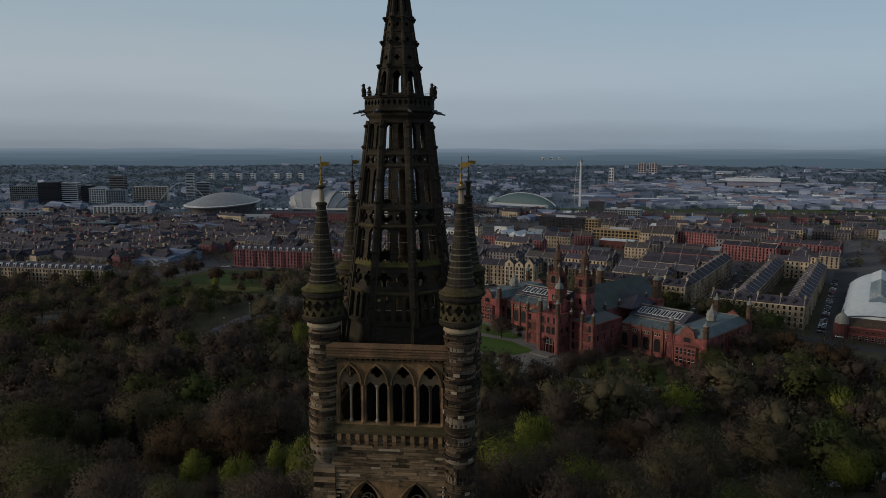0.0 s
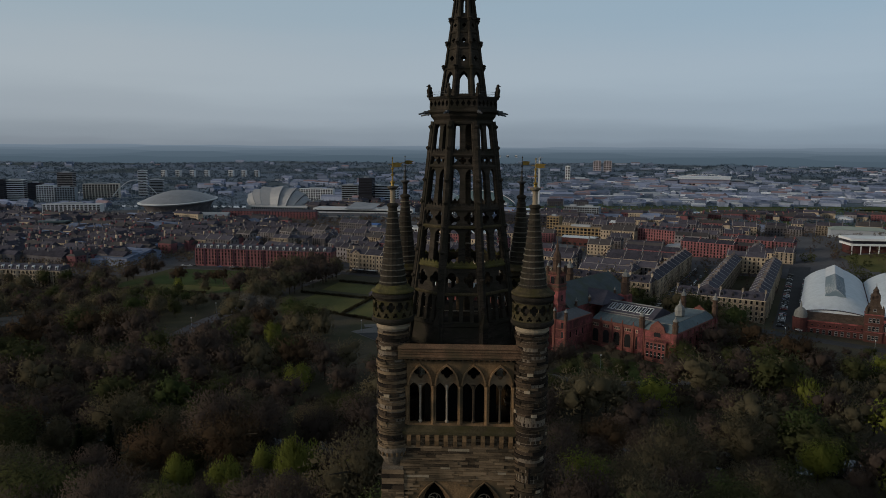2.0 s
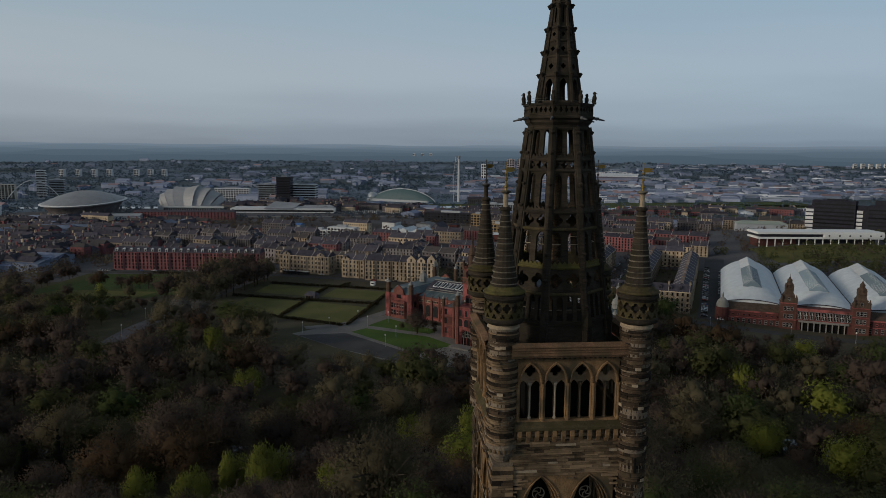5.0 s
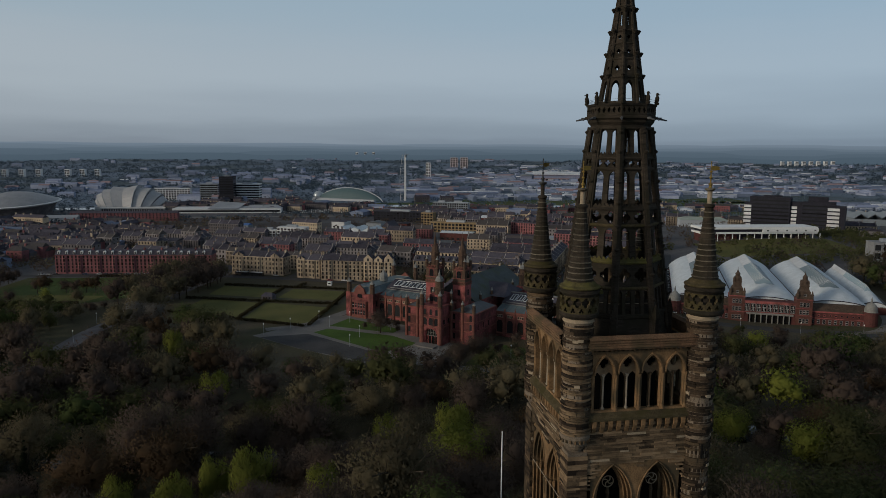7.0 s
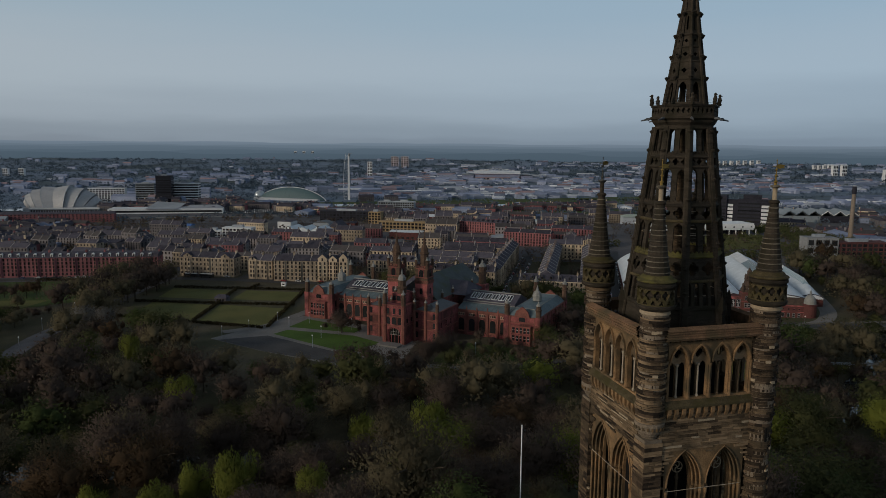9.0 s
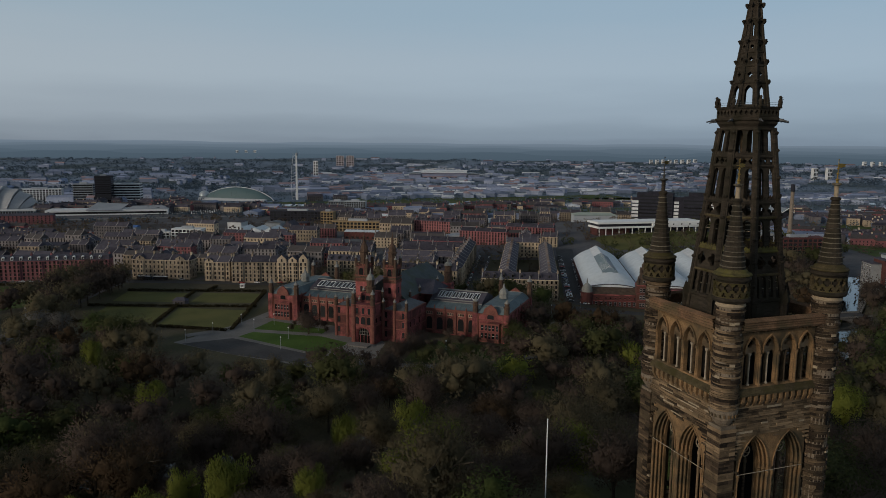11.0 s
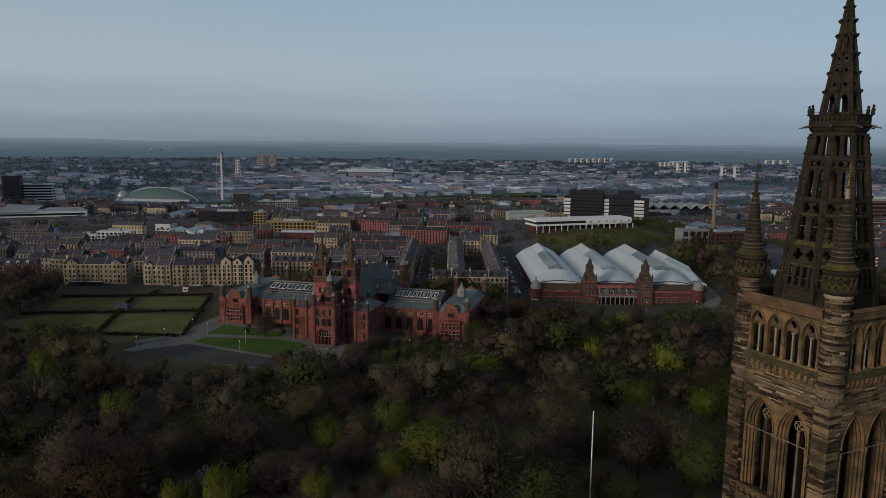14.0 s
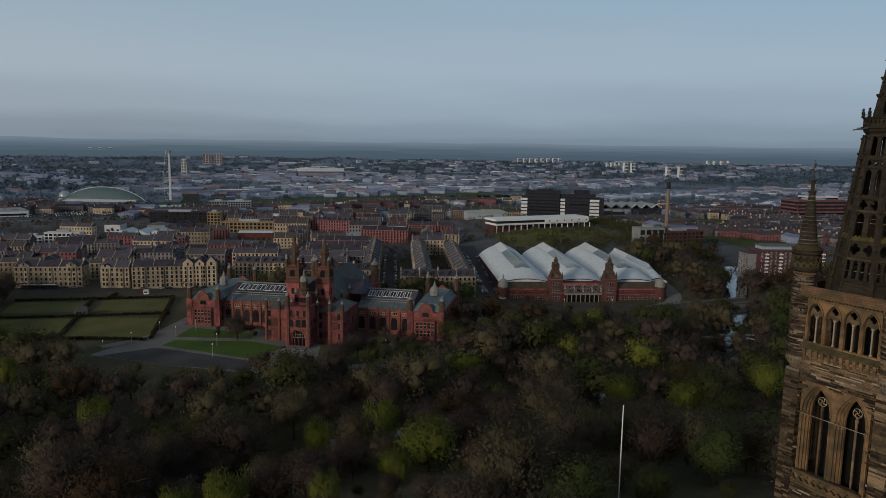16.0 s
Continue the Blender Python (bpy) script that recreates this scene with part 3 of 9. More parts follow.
def octo_place(k, z0, z1, r0, r1):
    """On face k of a tapering octagon: the plate narrows with it."""
    am = math.pi / 4 * k - math.pi / 2
    hw0, hw1 = r0 * math.sin(math.pi / 8), r1 * math.sin(math.pi / 8)
    ap0, ap1 = r0 * math.cos(math.pi / 8), r1 * math.cos(math.pi / 8)
    n, t = Vector((math.cos(am), math.sin(am), 0)), Vector((-math.sin(am), math.cos(am), 0))

    def f(x, z, d):
        v = (z + (z1 - z0) / 2) / (z1 - z0)
        ap, hw = ap0 + (ap1 - ap0) * v, hw0 + (hw1 - hw0) * v
        p = n * (ap - d) + t * (x * hw / ((hw0 + hw1) / 2))
        return (p.x, p.y, z0 + (z1 - z0) * v)
    return f, (hw0 + hw1)


# ---- the tower ----
TOWER = thing("bell_tower", pose(0, 0, 0), "tall weathered sandstone gothic bell tower with an open lattice spire", "tower")
FACES = [Matrix.Rotation(radians(-90 * k), 4, 'Z') for k in range(4)]
BIG_X = (-2.05, 2.05)


def in_arch(x, z, cx, half, z0, zs, za):
    """Whether a wall point lies in a pointed opening."""
    if z < z0 or z > za or abs(x - cx) > half:
        return False
    return z < zs or abs(x - cx) < half * math.cos(math.asin(min(1, (z - zs) / (za - zs)))) ** 0.75


def build_shaft():
    # core of the shaft, stepped in behind the openings, near-black to paint their shade
    g = Geo()
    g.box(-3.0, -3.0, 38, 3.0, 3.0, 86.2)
    g.obj("shaft_core", INNER_DARK, TOWER, "near-black core painted as the shade inside the tower")
    low = Geo().box(-6.1, -6.1, 30, 6.1, 6.1, 63.6)
    low.obj("shaft_base", STONE, TOWER)
    Geo().box(-6.0, -6.0, 86.15, 6.0, 6.0, 86.35).obj("roof_deck", LEAD, TOWER, "dark leaded flat roof deck")
    # one face, then copied round
    belfry = Geo()
    pierced(belfry, wall_place(-6.1, 83.55), 4, 2.13, 5.1, arch_hole(1.72, 4.75, 0.66), 0.45)
    belfry.box(-4.6, -6.1, 86.1, 4.6, -5.2, 86.35)
    belfry.box(-4.6, -6.1, 78.6, 4.6, -5.2, 81.0)
    me_belfry = belfry.weld().mesh("belfry_wall", STONE_WARM)
    trac = Geo()
    pierced(trac, wall_place(-5.78, 82.75), 8, 1.065, 3.5, arch_hole(0.86, 3.4, 0.78), 0.25)
    pierced(trac, wall_place(-5.78, 85.3), 4, 2.13, 1.6, foil_hole(0.5, 4), 0.2)
    me_trac = trac.weld().mesh("window_tracery", STONE)
    hood = Geo()
    outer, inner = arch_hole(1.95, 5.0, 0.66), arch_hole(1.74, 4.78, 0.66)
    for cx in (0.0,):
        pts_o, pts_i = outer[2:-1] + [outer[-1]], inner[2:-1] + [inner[-1]]
        vs, fs = [], []
        for (ox, oz), (ix, iz) in zip(pts_o, pts_i):
            vs += [(cx + ox, -6.28, 83.62 + oz), (cx + ix, -6.28, 83.57 + iz), (cx + ox, -6.05, 83.62 + oz), (cx + ix, -6.05, 83.57 + iz)]
        for i in range(len(pts_o) - 1):
            a, b = 4 * i, 4 * i + 4
            fs += [(a, a + 1, b + 1, b), (a + 2, a, b, b + 2), (a + 1, a + 3, b + 3, b + 1)]
        hood.add(vs, fs)
    me_hood = hood.mesh("hood_mould", STONE_WARM)
    shaft_a = Geo().lathe(0, 0, [(0.13, 81.15), (0.17, 81.3), (0.085, 81.4), (0.085, 84.0), (0.16, 84.15), (0.17, 84.3)], 8).mesh("mullion_shaft", WHITE_STRIP)
    shaft_d = shaft_a.copy()
    shaft_d.materials[0] = STONE_BACK
    shaft_b = Geo().lathe(0, 0, [(0.2, 81.1), (0.2, 81.3), (0.12, 81.45), (0.12, 83.9), (0.2, 84.1), (0.2, 84.3)], 8).mesh("jamb_shaft", STONE_WARM)
    sill = Geo().box(-4.6, -6.5, 80.34, 4.6, -5.9, 80.58)
    sill.add([(-4.6, -6.5, 80.58), (4.6, -6.5, 80.58), (4.6, -5.9, 81.2), (-4.6, -5.9, 81.2)], [(0, 1, 2, 3)])
    me_sill = sill.mesh("sill_course", STONE_MOSS)
    me_corb = Geo().prism([(-0.17, 0.0), (0.17, 0.0), (0.17, -0.42), (-0.17, -0.42)], 79.8, 80.34).prism([(-0.17, 0.0), (0.17, 0.0), (0.17, -0.12), (-0.17, -0.12)], 79.15, 79.8, [(-0.17, 0.0), (0.17, 0.0), (0.17, -0.42), (-0.17, -0.42)]).mesh("corbel", STONE_WARM)
    par = Geo()
    prof = [(-6.0, 86.6), (-6.6, 86.6), (-6.6, 86.72), (-6.72, 86.74), (-6.72, 86.80), (-6.80, 86.82), (-6.80, 86.88), (-6.72, 86.90), (-6.72, 87.05), (-6.80, 87.07), (-6.80, 87.12), (-6.72, 87.14),
            (-6.72, 87.28), (-6.86, 87.30), (-6.86, 87.42), (-6.76, 87.44), (-6.76, 87.50), (-6.90, 87.52), (-6.90, 87.60), (-6.35, 87.80), (-5.95, 87.60)]
    cuts = (-4.9, -3.1, -1.0, 1.3, 3.2, 4.9)
    n = len(prof)
    par.add([(x, y, z) for x in cuts for y, z in prof], [(k * n + i, k * n + (i + 1) % n, (k + 1) * n + (i + 1) % n, (k + 1) * n + i) for k in range(len(cuts) - 1) for i in range(n)])
    me_par = par.mesh("parapet", STONE_RED)
    me_dent = Geo().box(-0.08, -0.2, 86.38, 0.08, 0.0, 86.6).mesh("dentil", STONE_WARM)
    # the tall bell openings, moulded in steps
    me_ord = []
    for i, (w, h) in enumerate(((3.75, 11.9), (3.30, 11.6), (2.85, 11.3), (2.4, 11.0))):
        me_ord.append(pierced(Geo(), wall_place(-6.1 + 0.30 * i, 70.55 - 0.04 * i), 1, 4.1, 13.9, arch_hole(w, h - 0.3, 0.70), 0.30).mesh("arch_order", STONE_WARM))
    me_jamb = Geo().lathe(0, 0, [(0.16, 64.7), (0.16, 65.0), (0.09, 65.15), (0.09, 71.7), (0.17, 72.0), (0.19, 72.3), (0.12, 72.4)], 8).mesh("jamb_column", STONE_WARM)
    big = Geo().lathe(0, -5.02, [(0.13, 64.5), (0.13, 72.9), (0.2, 73.1), (0.1, 73.6)], 8)
    me_mull = big.mesh("bell_opening_mullion", STONE)
    me_roll = []
    for i, (w, h) in enumerate(((3.60, 11.5), (3.12, 11.2), (2.66, 10.9))):
        roll = Geo()
        pts = [p for p in arch_hole(w, h, 0.70) if p[1] > 1.5]
        pts.sort(key=lambda p: p[0])
        vs, m = [], len(pts)
        for k, (x, z) in enumerate(pts):
            d = Vector((pts[min(k + 1, m - 1)][0] - pts[max(k - 1, 0)][0], pts[min(k + 1, m - 1)][1] - pts[max(k - 1, 0)][1])).normalized()
            for q in range(6):
                a = math.pi * q / 3
                vs.append((x - d.y * 0.075 * math.cos(a), -6.14 + 0.30 * i + 0.075 * math.sin(a), 70.5 + z + d.x * 0.075 * math.cos(a)))
        roll.add(vs, [(6 * k + q, 6 * k + (q + 1) % 6, 6 * k + 6 + (q + 1) % 6, 6 * k + 6 + q) for k in range(m - 1) for q in range(6)])
        me_roll.append(roll.mesh("arch_roll", STONE_WARM))
    rose = Geo()
    n = 16
    pts = [(0.52 * math.cos(a), 0.52 * math.sin(a)) for a in (2 * math.pi * i / n for i in range(n + 1))]
    for (xa, za), (xb, zb) in zip(pts, pts[1:]):
        rose.beam((xa, -5.02, 74.15 + za), (xb, -5.02, 74.15 + zb), 0.05, 4)
    # four curved petals inside the ring
    for q in range(4):
        arc = [(0.50 * s * math.cos(q * math.pi / 2 + 1.3 * s), 0.50 * s * math.sin(q * math.pi / 2 + 1.3 * s)) for s in (0.0, 0.25, 0.5, 0.75, 1.0)]
        for (xa, za), (xb, zb) in zip(arc, arc[1:]):
            rose.beam((xa, -5.02, 74.15 + za), (xb, -5.02, 74.15 + zb), 0.05, 4)
    rose.beam((0.0, -5.02, 72.9), (0.0, -5.02, 73.3), 0.06, 4)
    me_rose = rose.mesh("rose_tracery", STONE_NEW)
    me_bar = Geo().beam((-3.9, -6.15, 72.45), (3.9, -6.15, 72.45), 0.035, 6).mesh("tie_rod", WHITE_STRIP)
    bal = Geo()
    pierced(bal, wall_place(-6.75, 64.75), 10, 0.8, 1.3, foil_hole(0.42, 4), 0.16)
    bal.box(-4.1, -6.85, 65.4, 4.1, -6.5, 65.6)
    bal.box(-4.1, -6.85, 63.8, 4.1, -6.0, 64.1)
    me_bal = bal.mesh("balustrade", STONE_WARM)
    for k, fm in enumerate(FACES):
        for me in (me_belfry, me_trac, me_sill, me_par, me_bar, me_bal):
            put(me.name.split(".")[0], me, TOWER, fm)
        for c in range(4):
            cx = (c - 1.5) * 2.13
            put("mullion_shaft", shaft_d if k == 0 and c > 1 else shaft_a, TOWER, fm @ Matrix.Translation((cx, -5.86, 0)))
        for c in range(5):
            put("jamb_shaft", shaft_b, TOWER, fm @ Matrix.Translation(((c - 2) * 2.13, -6.08, 0)))
        for c in range(12):
            put("corbel", me_corb, TOWER, fm @ Matrix.Translation(((c - 5.5) * 0.74, -6.05, 0)))
        for c in range(22):
            put("dentil", me_dent, TOWER, fm @ Matrix.Translation(((c - 10.5) * 0.42, -6.1, 0)))
        for c in range(4):
            put("hood_mould", me_hood, TOWER, fm @ Matrix.Translation(((c - 1.5) * 2.13, 0, 0)))
        for cx in BIG_X:
            for me in (*me_ord, *me_roll, me_mull, me_rose):
                put(me.name.split(".")[0], me, TOWER, fm @ Matrix.Translation((cx, 0, 0)))
            for s in (-1, 1):
                for i, w in enumerate((1.78, 1.55, 1.32)):
                    put("jamb_column", me_jamb, TOWER, fm @ Matrix.Translation((cx + s * w, -6.1 + 0.30 * i, 0)))


build_shaft()


def stones_on_face(rng):
    """Squared stones laid in courses on one wall: boxes (x0, z0, x1, z1, proud), clear of the openings."""
    out, z = [], 58.0
    while z < 80.4:
        h = rng.choice((0.13, 0.16, 0.19, 0.23))
        x = -4.75 - rng.random() * 0.5
        while x < 4.9:
            w = rng.uniform(0.5, 2.3)
            a, b = max(-4.8, x), min(4.8, x + w)
            zt = min(z + h, 80.5)
            ok = b - a > 0.15 and not (63.6 < zt and z < 65.7 and abs((a + b) / 2) < 4.2)
            for px in (a, (a + b) / 2, b):
                for pz in (z, z + h):
                    for cx in BIG_X:
                        if in_arch(px, pz, cx, 1.92, 63.6, 72.4, 76.3):
                            ok = False
            if ok:
                out.append((a + 0.012, z + 0.012, b - 0.012, zt - 0.012, rng.choice((0.0, 0.0, 0.03, 0.07))))
            x += w
        z += h
    return out


def build_stones():
    rng = random.Random(5)
    unit = Geo().box(-0.5, -0.11, -0.5, 0.5, 0.0, 0.5).mesh("stone", STONE)
    unit_pale = Geo().box(-0.5, -0.11, -0.5, 0.5, 0.0, 0.5).mesh("stone", STONE_NEW)
    single = 0
    for k, fm in enumerate(FACES):
        rest, pale = Geo(), Geo()
        for a, z0, b, z1, p in stones_on_face(rng):
            near = k in (0, 1) and z0 > 77.0
            if near and single < 290:
                single += 1
                put("stone", unit_pale if rng.random() < 0.07 else unit, TOWER, fm @ Matrix.Translation(((a + b) / 2, -6.08 - p, (z0 + z1) / 2)) @ Matrix.Diagonal((b - a, 1, z1 - z0, 1)))
            else:
                (pale if rng.random() < 0.05 else rest).box(a, -6.19 - p, z0, b, -6.05, z1)
        for geo, mat in ((rest, STONE), (pale, STONE_NEW)):
            geo.obj("wall_masonry", mat, TOWER, m=fm)["kind"] = "stuff"
        Geo().box(-4.85, -6.1, 76.9, 4.85, -5.3, 80.0).obj("wall_backing", MORTAR, TOWER, m=fm)


def ring_stones(g, cx, cy, r, z0, z1, rng, n=9):
    """One course of a round turret, as single curved stones."""
    a = rng.random() * 6.28
    cuts = [a]
    while cuts[-1] < a + 6.28 - 0.5:
        cuts.append(cuts[-1] + rng.uniform(0.5, 1.5))
    cuts[-1] = a + 2 * math.pi
    for c0, c1 in zip(cuts, cuts[1:]):
        rr = r + rng.choice((-0.05, 0, 0.04, 0.11))
        m = 4
        vs, fs = [], []
        for i in range(m + 1):
            th = c0 + 0.006 + (c1 - c0 - 0.012) * i / m
            co, si = math.cos(th), math.sin(th)
            vs += [(cx + rr * co, cy + rr * si, z0), (cx + rr * co, cy + rr * si, z1), (cx + (r - 0.1) * co, cy + (r - 0.1) * si, z0), (cx + (r - 0.1) * co, cy + (r - 0.1) * si, z1)]
        for i in range(m):
            p = 4 * i
            fs += [(p, p + 4, p + 5, p + 1), (p + 1, p + 5, p + 7, p + 3), (p, p + 2, p + 6, p + 4)]
        fs += [(0, 1, 3, 2), (4 * m, 4 * m + 2, 4 * m + 3, 4 * m + 1)]
        g.add(vs, fs)


def build_turret(sx, sy, vane_turn, pale):
    rng = random.Random(20 + sx * 3 + sy)
    cx, cy = (5.6, -5.95) if sx > 0 and sy < 0 else (5.4 * sx, 5.4 * sy)
    stair = sx > 0 and sy < 0
    core = Geo()
    if stair:
        core.lathe(cx, cy, [(1.1, 36), (1.1, 78.2), (1.2, 78.4), (1.2, 89.0)], 20)
    else:
        core.lathe(cx, cy, [(0.3, 77.4), (0.70, 77.6), (0.74, 77.72), (0.90, 77.88), (0.95, 78.02), (1.1, 78.2), (1.15, 78.4), (1.32, 78.85), (1.32, 79.05), (1.2, 79.15), (1.2, 89.0)], 20)
        core.box(cx - 0.85 * 1, cy - 0.85, 36, cx + 0.85, cy + 0.85, 77.55)
    turret = core.obj("turret", MORTAR, TOWER, "round corner turret of banded sandstone", smooth=False)
    pl, courses = Geo(), [Geo(), Geo()]
    z = 78.6 if stair else 79.15
    while z < 88.8:
        h = rng.choice((0.13, 0.16, 0.19, 0.22, 0.28))
        dark = rng.random() < (0.85 if z > 86.2 else 0.42)
        ring_stones(courses[dark], cx, cy, 1.27 - 0.03 * dark, z + 0.015, min(z + h, 88.85) - 0.024, rng)
        z += h
    z = 58.0
    while z < (78.35 if stair else 77.2):
        h = rng.choice((0.17, 0.22, 0.28, 0.36))
        g = courses[rng.random() < 0.35]
        if stair:
            ring_stones(g, cx, cy, 1.15, z + 0.01, z + h - 0.012, rng)
        else:
            for dx, dy in ((sx, 0), (0, sy), (-sx, 0), (0, -sy)):
                a = rng.uniform(-0.4, 0.4)
                for u0, u1 in ((-0.9, a), (a, 0.9)):
                    p = rng.choice((0, 0.02, 0.04))
                    if dx:
                        g.box(cx + dx * 0.8, cy + u0 + 0.01, z + 0.01, cx + dx * (0.9 + p), cy + u1 - 0.01, z + h - 0.01)
                    else:
                        g.box(cx + u0 + 0.01, cy + dy * 0.8, z + 0.01, cx + u1 - 0.01, cy + dy * (0.9 + p), z + h - 0.01)
        z += h
    for i in range(26):
        zz, a0 = rng.uniform(58, 88.4), rng.uniform(0, 6.28)
        if zz > 79.2 or stair:
            r1 = 1.285 if zz > 78.7 else 1.17
            for q in range(3):
                u, v = a0 + 0.12 * q, a0 + 0.12 * (q + 1)
                pl.add([(cx + (r1 + k) * math.cos(w), cy + (r1 + k) * math.sin(w), z) for w in (u, v) for z in (zz, zz + 0.24) for k in (-0.1, 0.08)], [(1, 5, 7, 3), (0, 1, 3, 2), (4, 6, 7, 5), (2, 3, 7, 6), (0, 4, 5, 1)])
    for geo, mat in ((courses[0], STONE), (courses[1], STONE_BROWN), (pl, STONE_NEW)):
        if geo.v:
            geo.obj("turret_masonry", mat, turret)["kind"] = "stuff"
    # a corbelled ring of little brackets under the overhang
    if not stair:
        b = Geo().box(-0.07, -0.12, 0, 0.07, 0.12, 0.3).mesh("bracket", STONE_WARM)
        for i in range(20):
            th = 2 * math.pi * i / 20
            put("bracket", b, turret, Matrix.Translation((cx + 1.22 * math.cos(th), cy + 1.22 * math.sin(th), 78.5)) @ Matrix.Rotation(th + math.pi / 2, 4, 'Z'))
    rings = Geo().lathe(cx, cy, [(1.25, 88.92), (1.34, 89.0), (1.34, 89.1), (1.28, 89.16), (1.28, 89.32)], 24)
    rings.obj("pale_band", STONE_NEW if pale else STONE, turret)
    drum = Geo().lathe(cx, cy, [(1.3, 89.3), (1.62, 89.45), (1.7, 89.6), (1.7, 89.78), (1.5, 89.95), (1.36, 90.0), (1.36, 91.3), (1.52, 91.34), (1.66, 91.5), (1.66, 91.7), (1.5, 91.82), (1.1, 91.9)], 24)
    drum.obj("drum", STONE_DARK, turret, "moulded stone drum with green lichen")
    q = Geo()
    def on_drum(x, z, d):
        th = x / 1.58
        return (cx + (1.6 - d) * math.cos(th), cy + (1.6 - d) * math.sin(th), 90.78 + z)
    def lower_row(x, z, d):
        p = on_drum(x + math.pi * 1.58 / 14, z - 0.68, d)
        return p
    pierced(q, on_drum, 14, 2 * math.pi * 1.58 / 14, 0.86, foil_hole(0.40, 4), 0.24)
    pierced(q, lower_row, 14, 2 * math.pi * 1.58 / 14, 0.50, foil_hole(0.22, 3, 24, math.pi / 2), 0.24)
    q.weld().obj("quatrefoil_parapet", STONE_MOSS, turret)
    Geo().lathe(cx, cy, [(1.5, 91.80), (1.66, 91.84), (1.72, 91.92), (1.66, 92.02), (1.42, 92.12), (1.30, 92.3), (1.14, 92.42), (0.9, 92.44)], 24).obj("coping", LICHEN if sx < 0 and sy < 0 else STONE_MOSS, turret, "rounded coping crusted with lichen")
    cone = Geo()
    prof = []
    z = 92.2
    while z < 98.5:
        t = (z - 92.2) / 6.3
        r = 1.12 * (1 - t) + 0.34 * t - 0.05 * math.sin(math.pi * t)
        prof += [(r, z), (r - 0.03, z + 0.27)]
        z += 0.28
    prof += [(0.36, 98.45), (0.46, 98.55), (0.46, 98.7), (0.3, 98.8)]
    cone.lathe(cx, cy, prof, 16)
    cr = cone.obj("cone_roof", STONE_DARK, turret, "dark stepped stone cone roof")
    for i in range(13):
        zb = 92.65 + 0.455 * i + rng.uniform(-0.04, 0.04)
        t = (zb - 92.2) / 6.3
        r = 1.12 * (1 - t) + 0.34 * t - 0.05 * math.sin(math.pi * t)
        a = rng.uniform(-0.02, 0.02)
        Geo().lathe(cx + a, cy - a, [(r - 0.05, zb - 0.05), (r + 0.075, zb - 0.035), (r + 0.085, zb + 0.03), (r - 0.05, zb + 0.06)], 16).obj("band_course", STONE_BAND, cr)
    fin = Geo().lathe(cx, cy, [(0.24, 98.75), (0.2, 98.9), (0.2, 99.75), (0.26, 99.85)], 10)
    fin.obj("finial_shaft", STONE_NEW if pale else STONE_DARK, turret)
    cap = Geo().lathe(cx, cy, [(0.22, 99.80), (0.30, 99.88), (0.42, 99.96), (0.42, 100.06), (0.2, 100.12)], 12)
    cap.obj("finial_cap", STONE_BAND if pale else IRON, turret)
    rod = Geo().lathe(cx, cy, [(0.14, 100.08), (0.11, 100.3), (0.17, 100.36), (0.17, 100.46), (0.07, 100.52), (0.06, 100.85), (0.13, 100.92), (0.13, 101.0), (0.05, 101.06), (0.045, 101.36), (0.12, 101.42), (0.12, 101.5), (0.035, 101.56), (0.03, 102.2), (0.07, 102.26), (0.005, 102.36)], 10)
    rod.obj("finial_rod", GOLD if sy < 0 else IRON, turret, "gilded rod with turned collars" if sy < 0 else "dark iron rod with turned collars")
    m = Matrix.Translation((cx, cy, 0)) @ Matrix.Rotation(radians(vane_turn), 4, 'Z')
    van = Geo()
    van.moved(Geo().prism([(0.05, 101.55), (0.35, 101.5), (0.95, 101.62), (0.75, 101.74), (0.98, 101.9), (0.4, 101.98), (0.05, 101.95)], -0.02, 0.02), Matrix(((1, 0, 0, 0), (0, 0, 1, 0), (0, 1, 0, 0), (0, 0, 0, 1))))
    van.box(-0.45, -0.02, 101.72, 0.05, 0.02, 101.78)
    v = Geo().moved(van, m @ Matrix.Translation((0, 0, 101.7)) @ Matrix.Scale(0.8, 4) @ Matrix.Translation((0, 0, -101.7)))
    v.obj("weather_vane", GOLD, turret, "small gilded weather vane")
    return turret


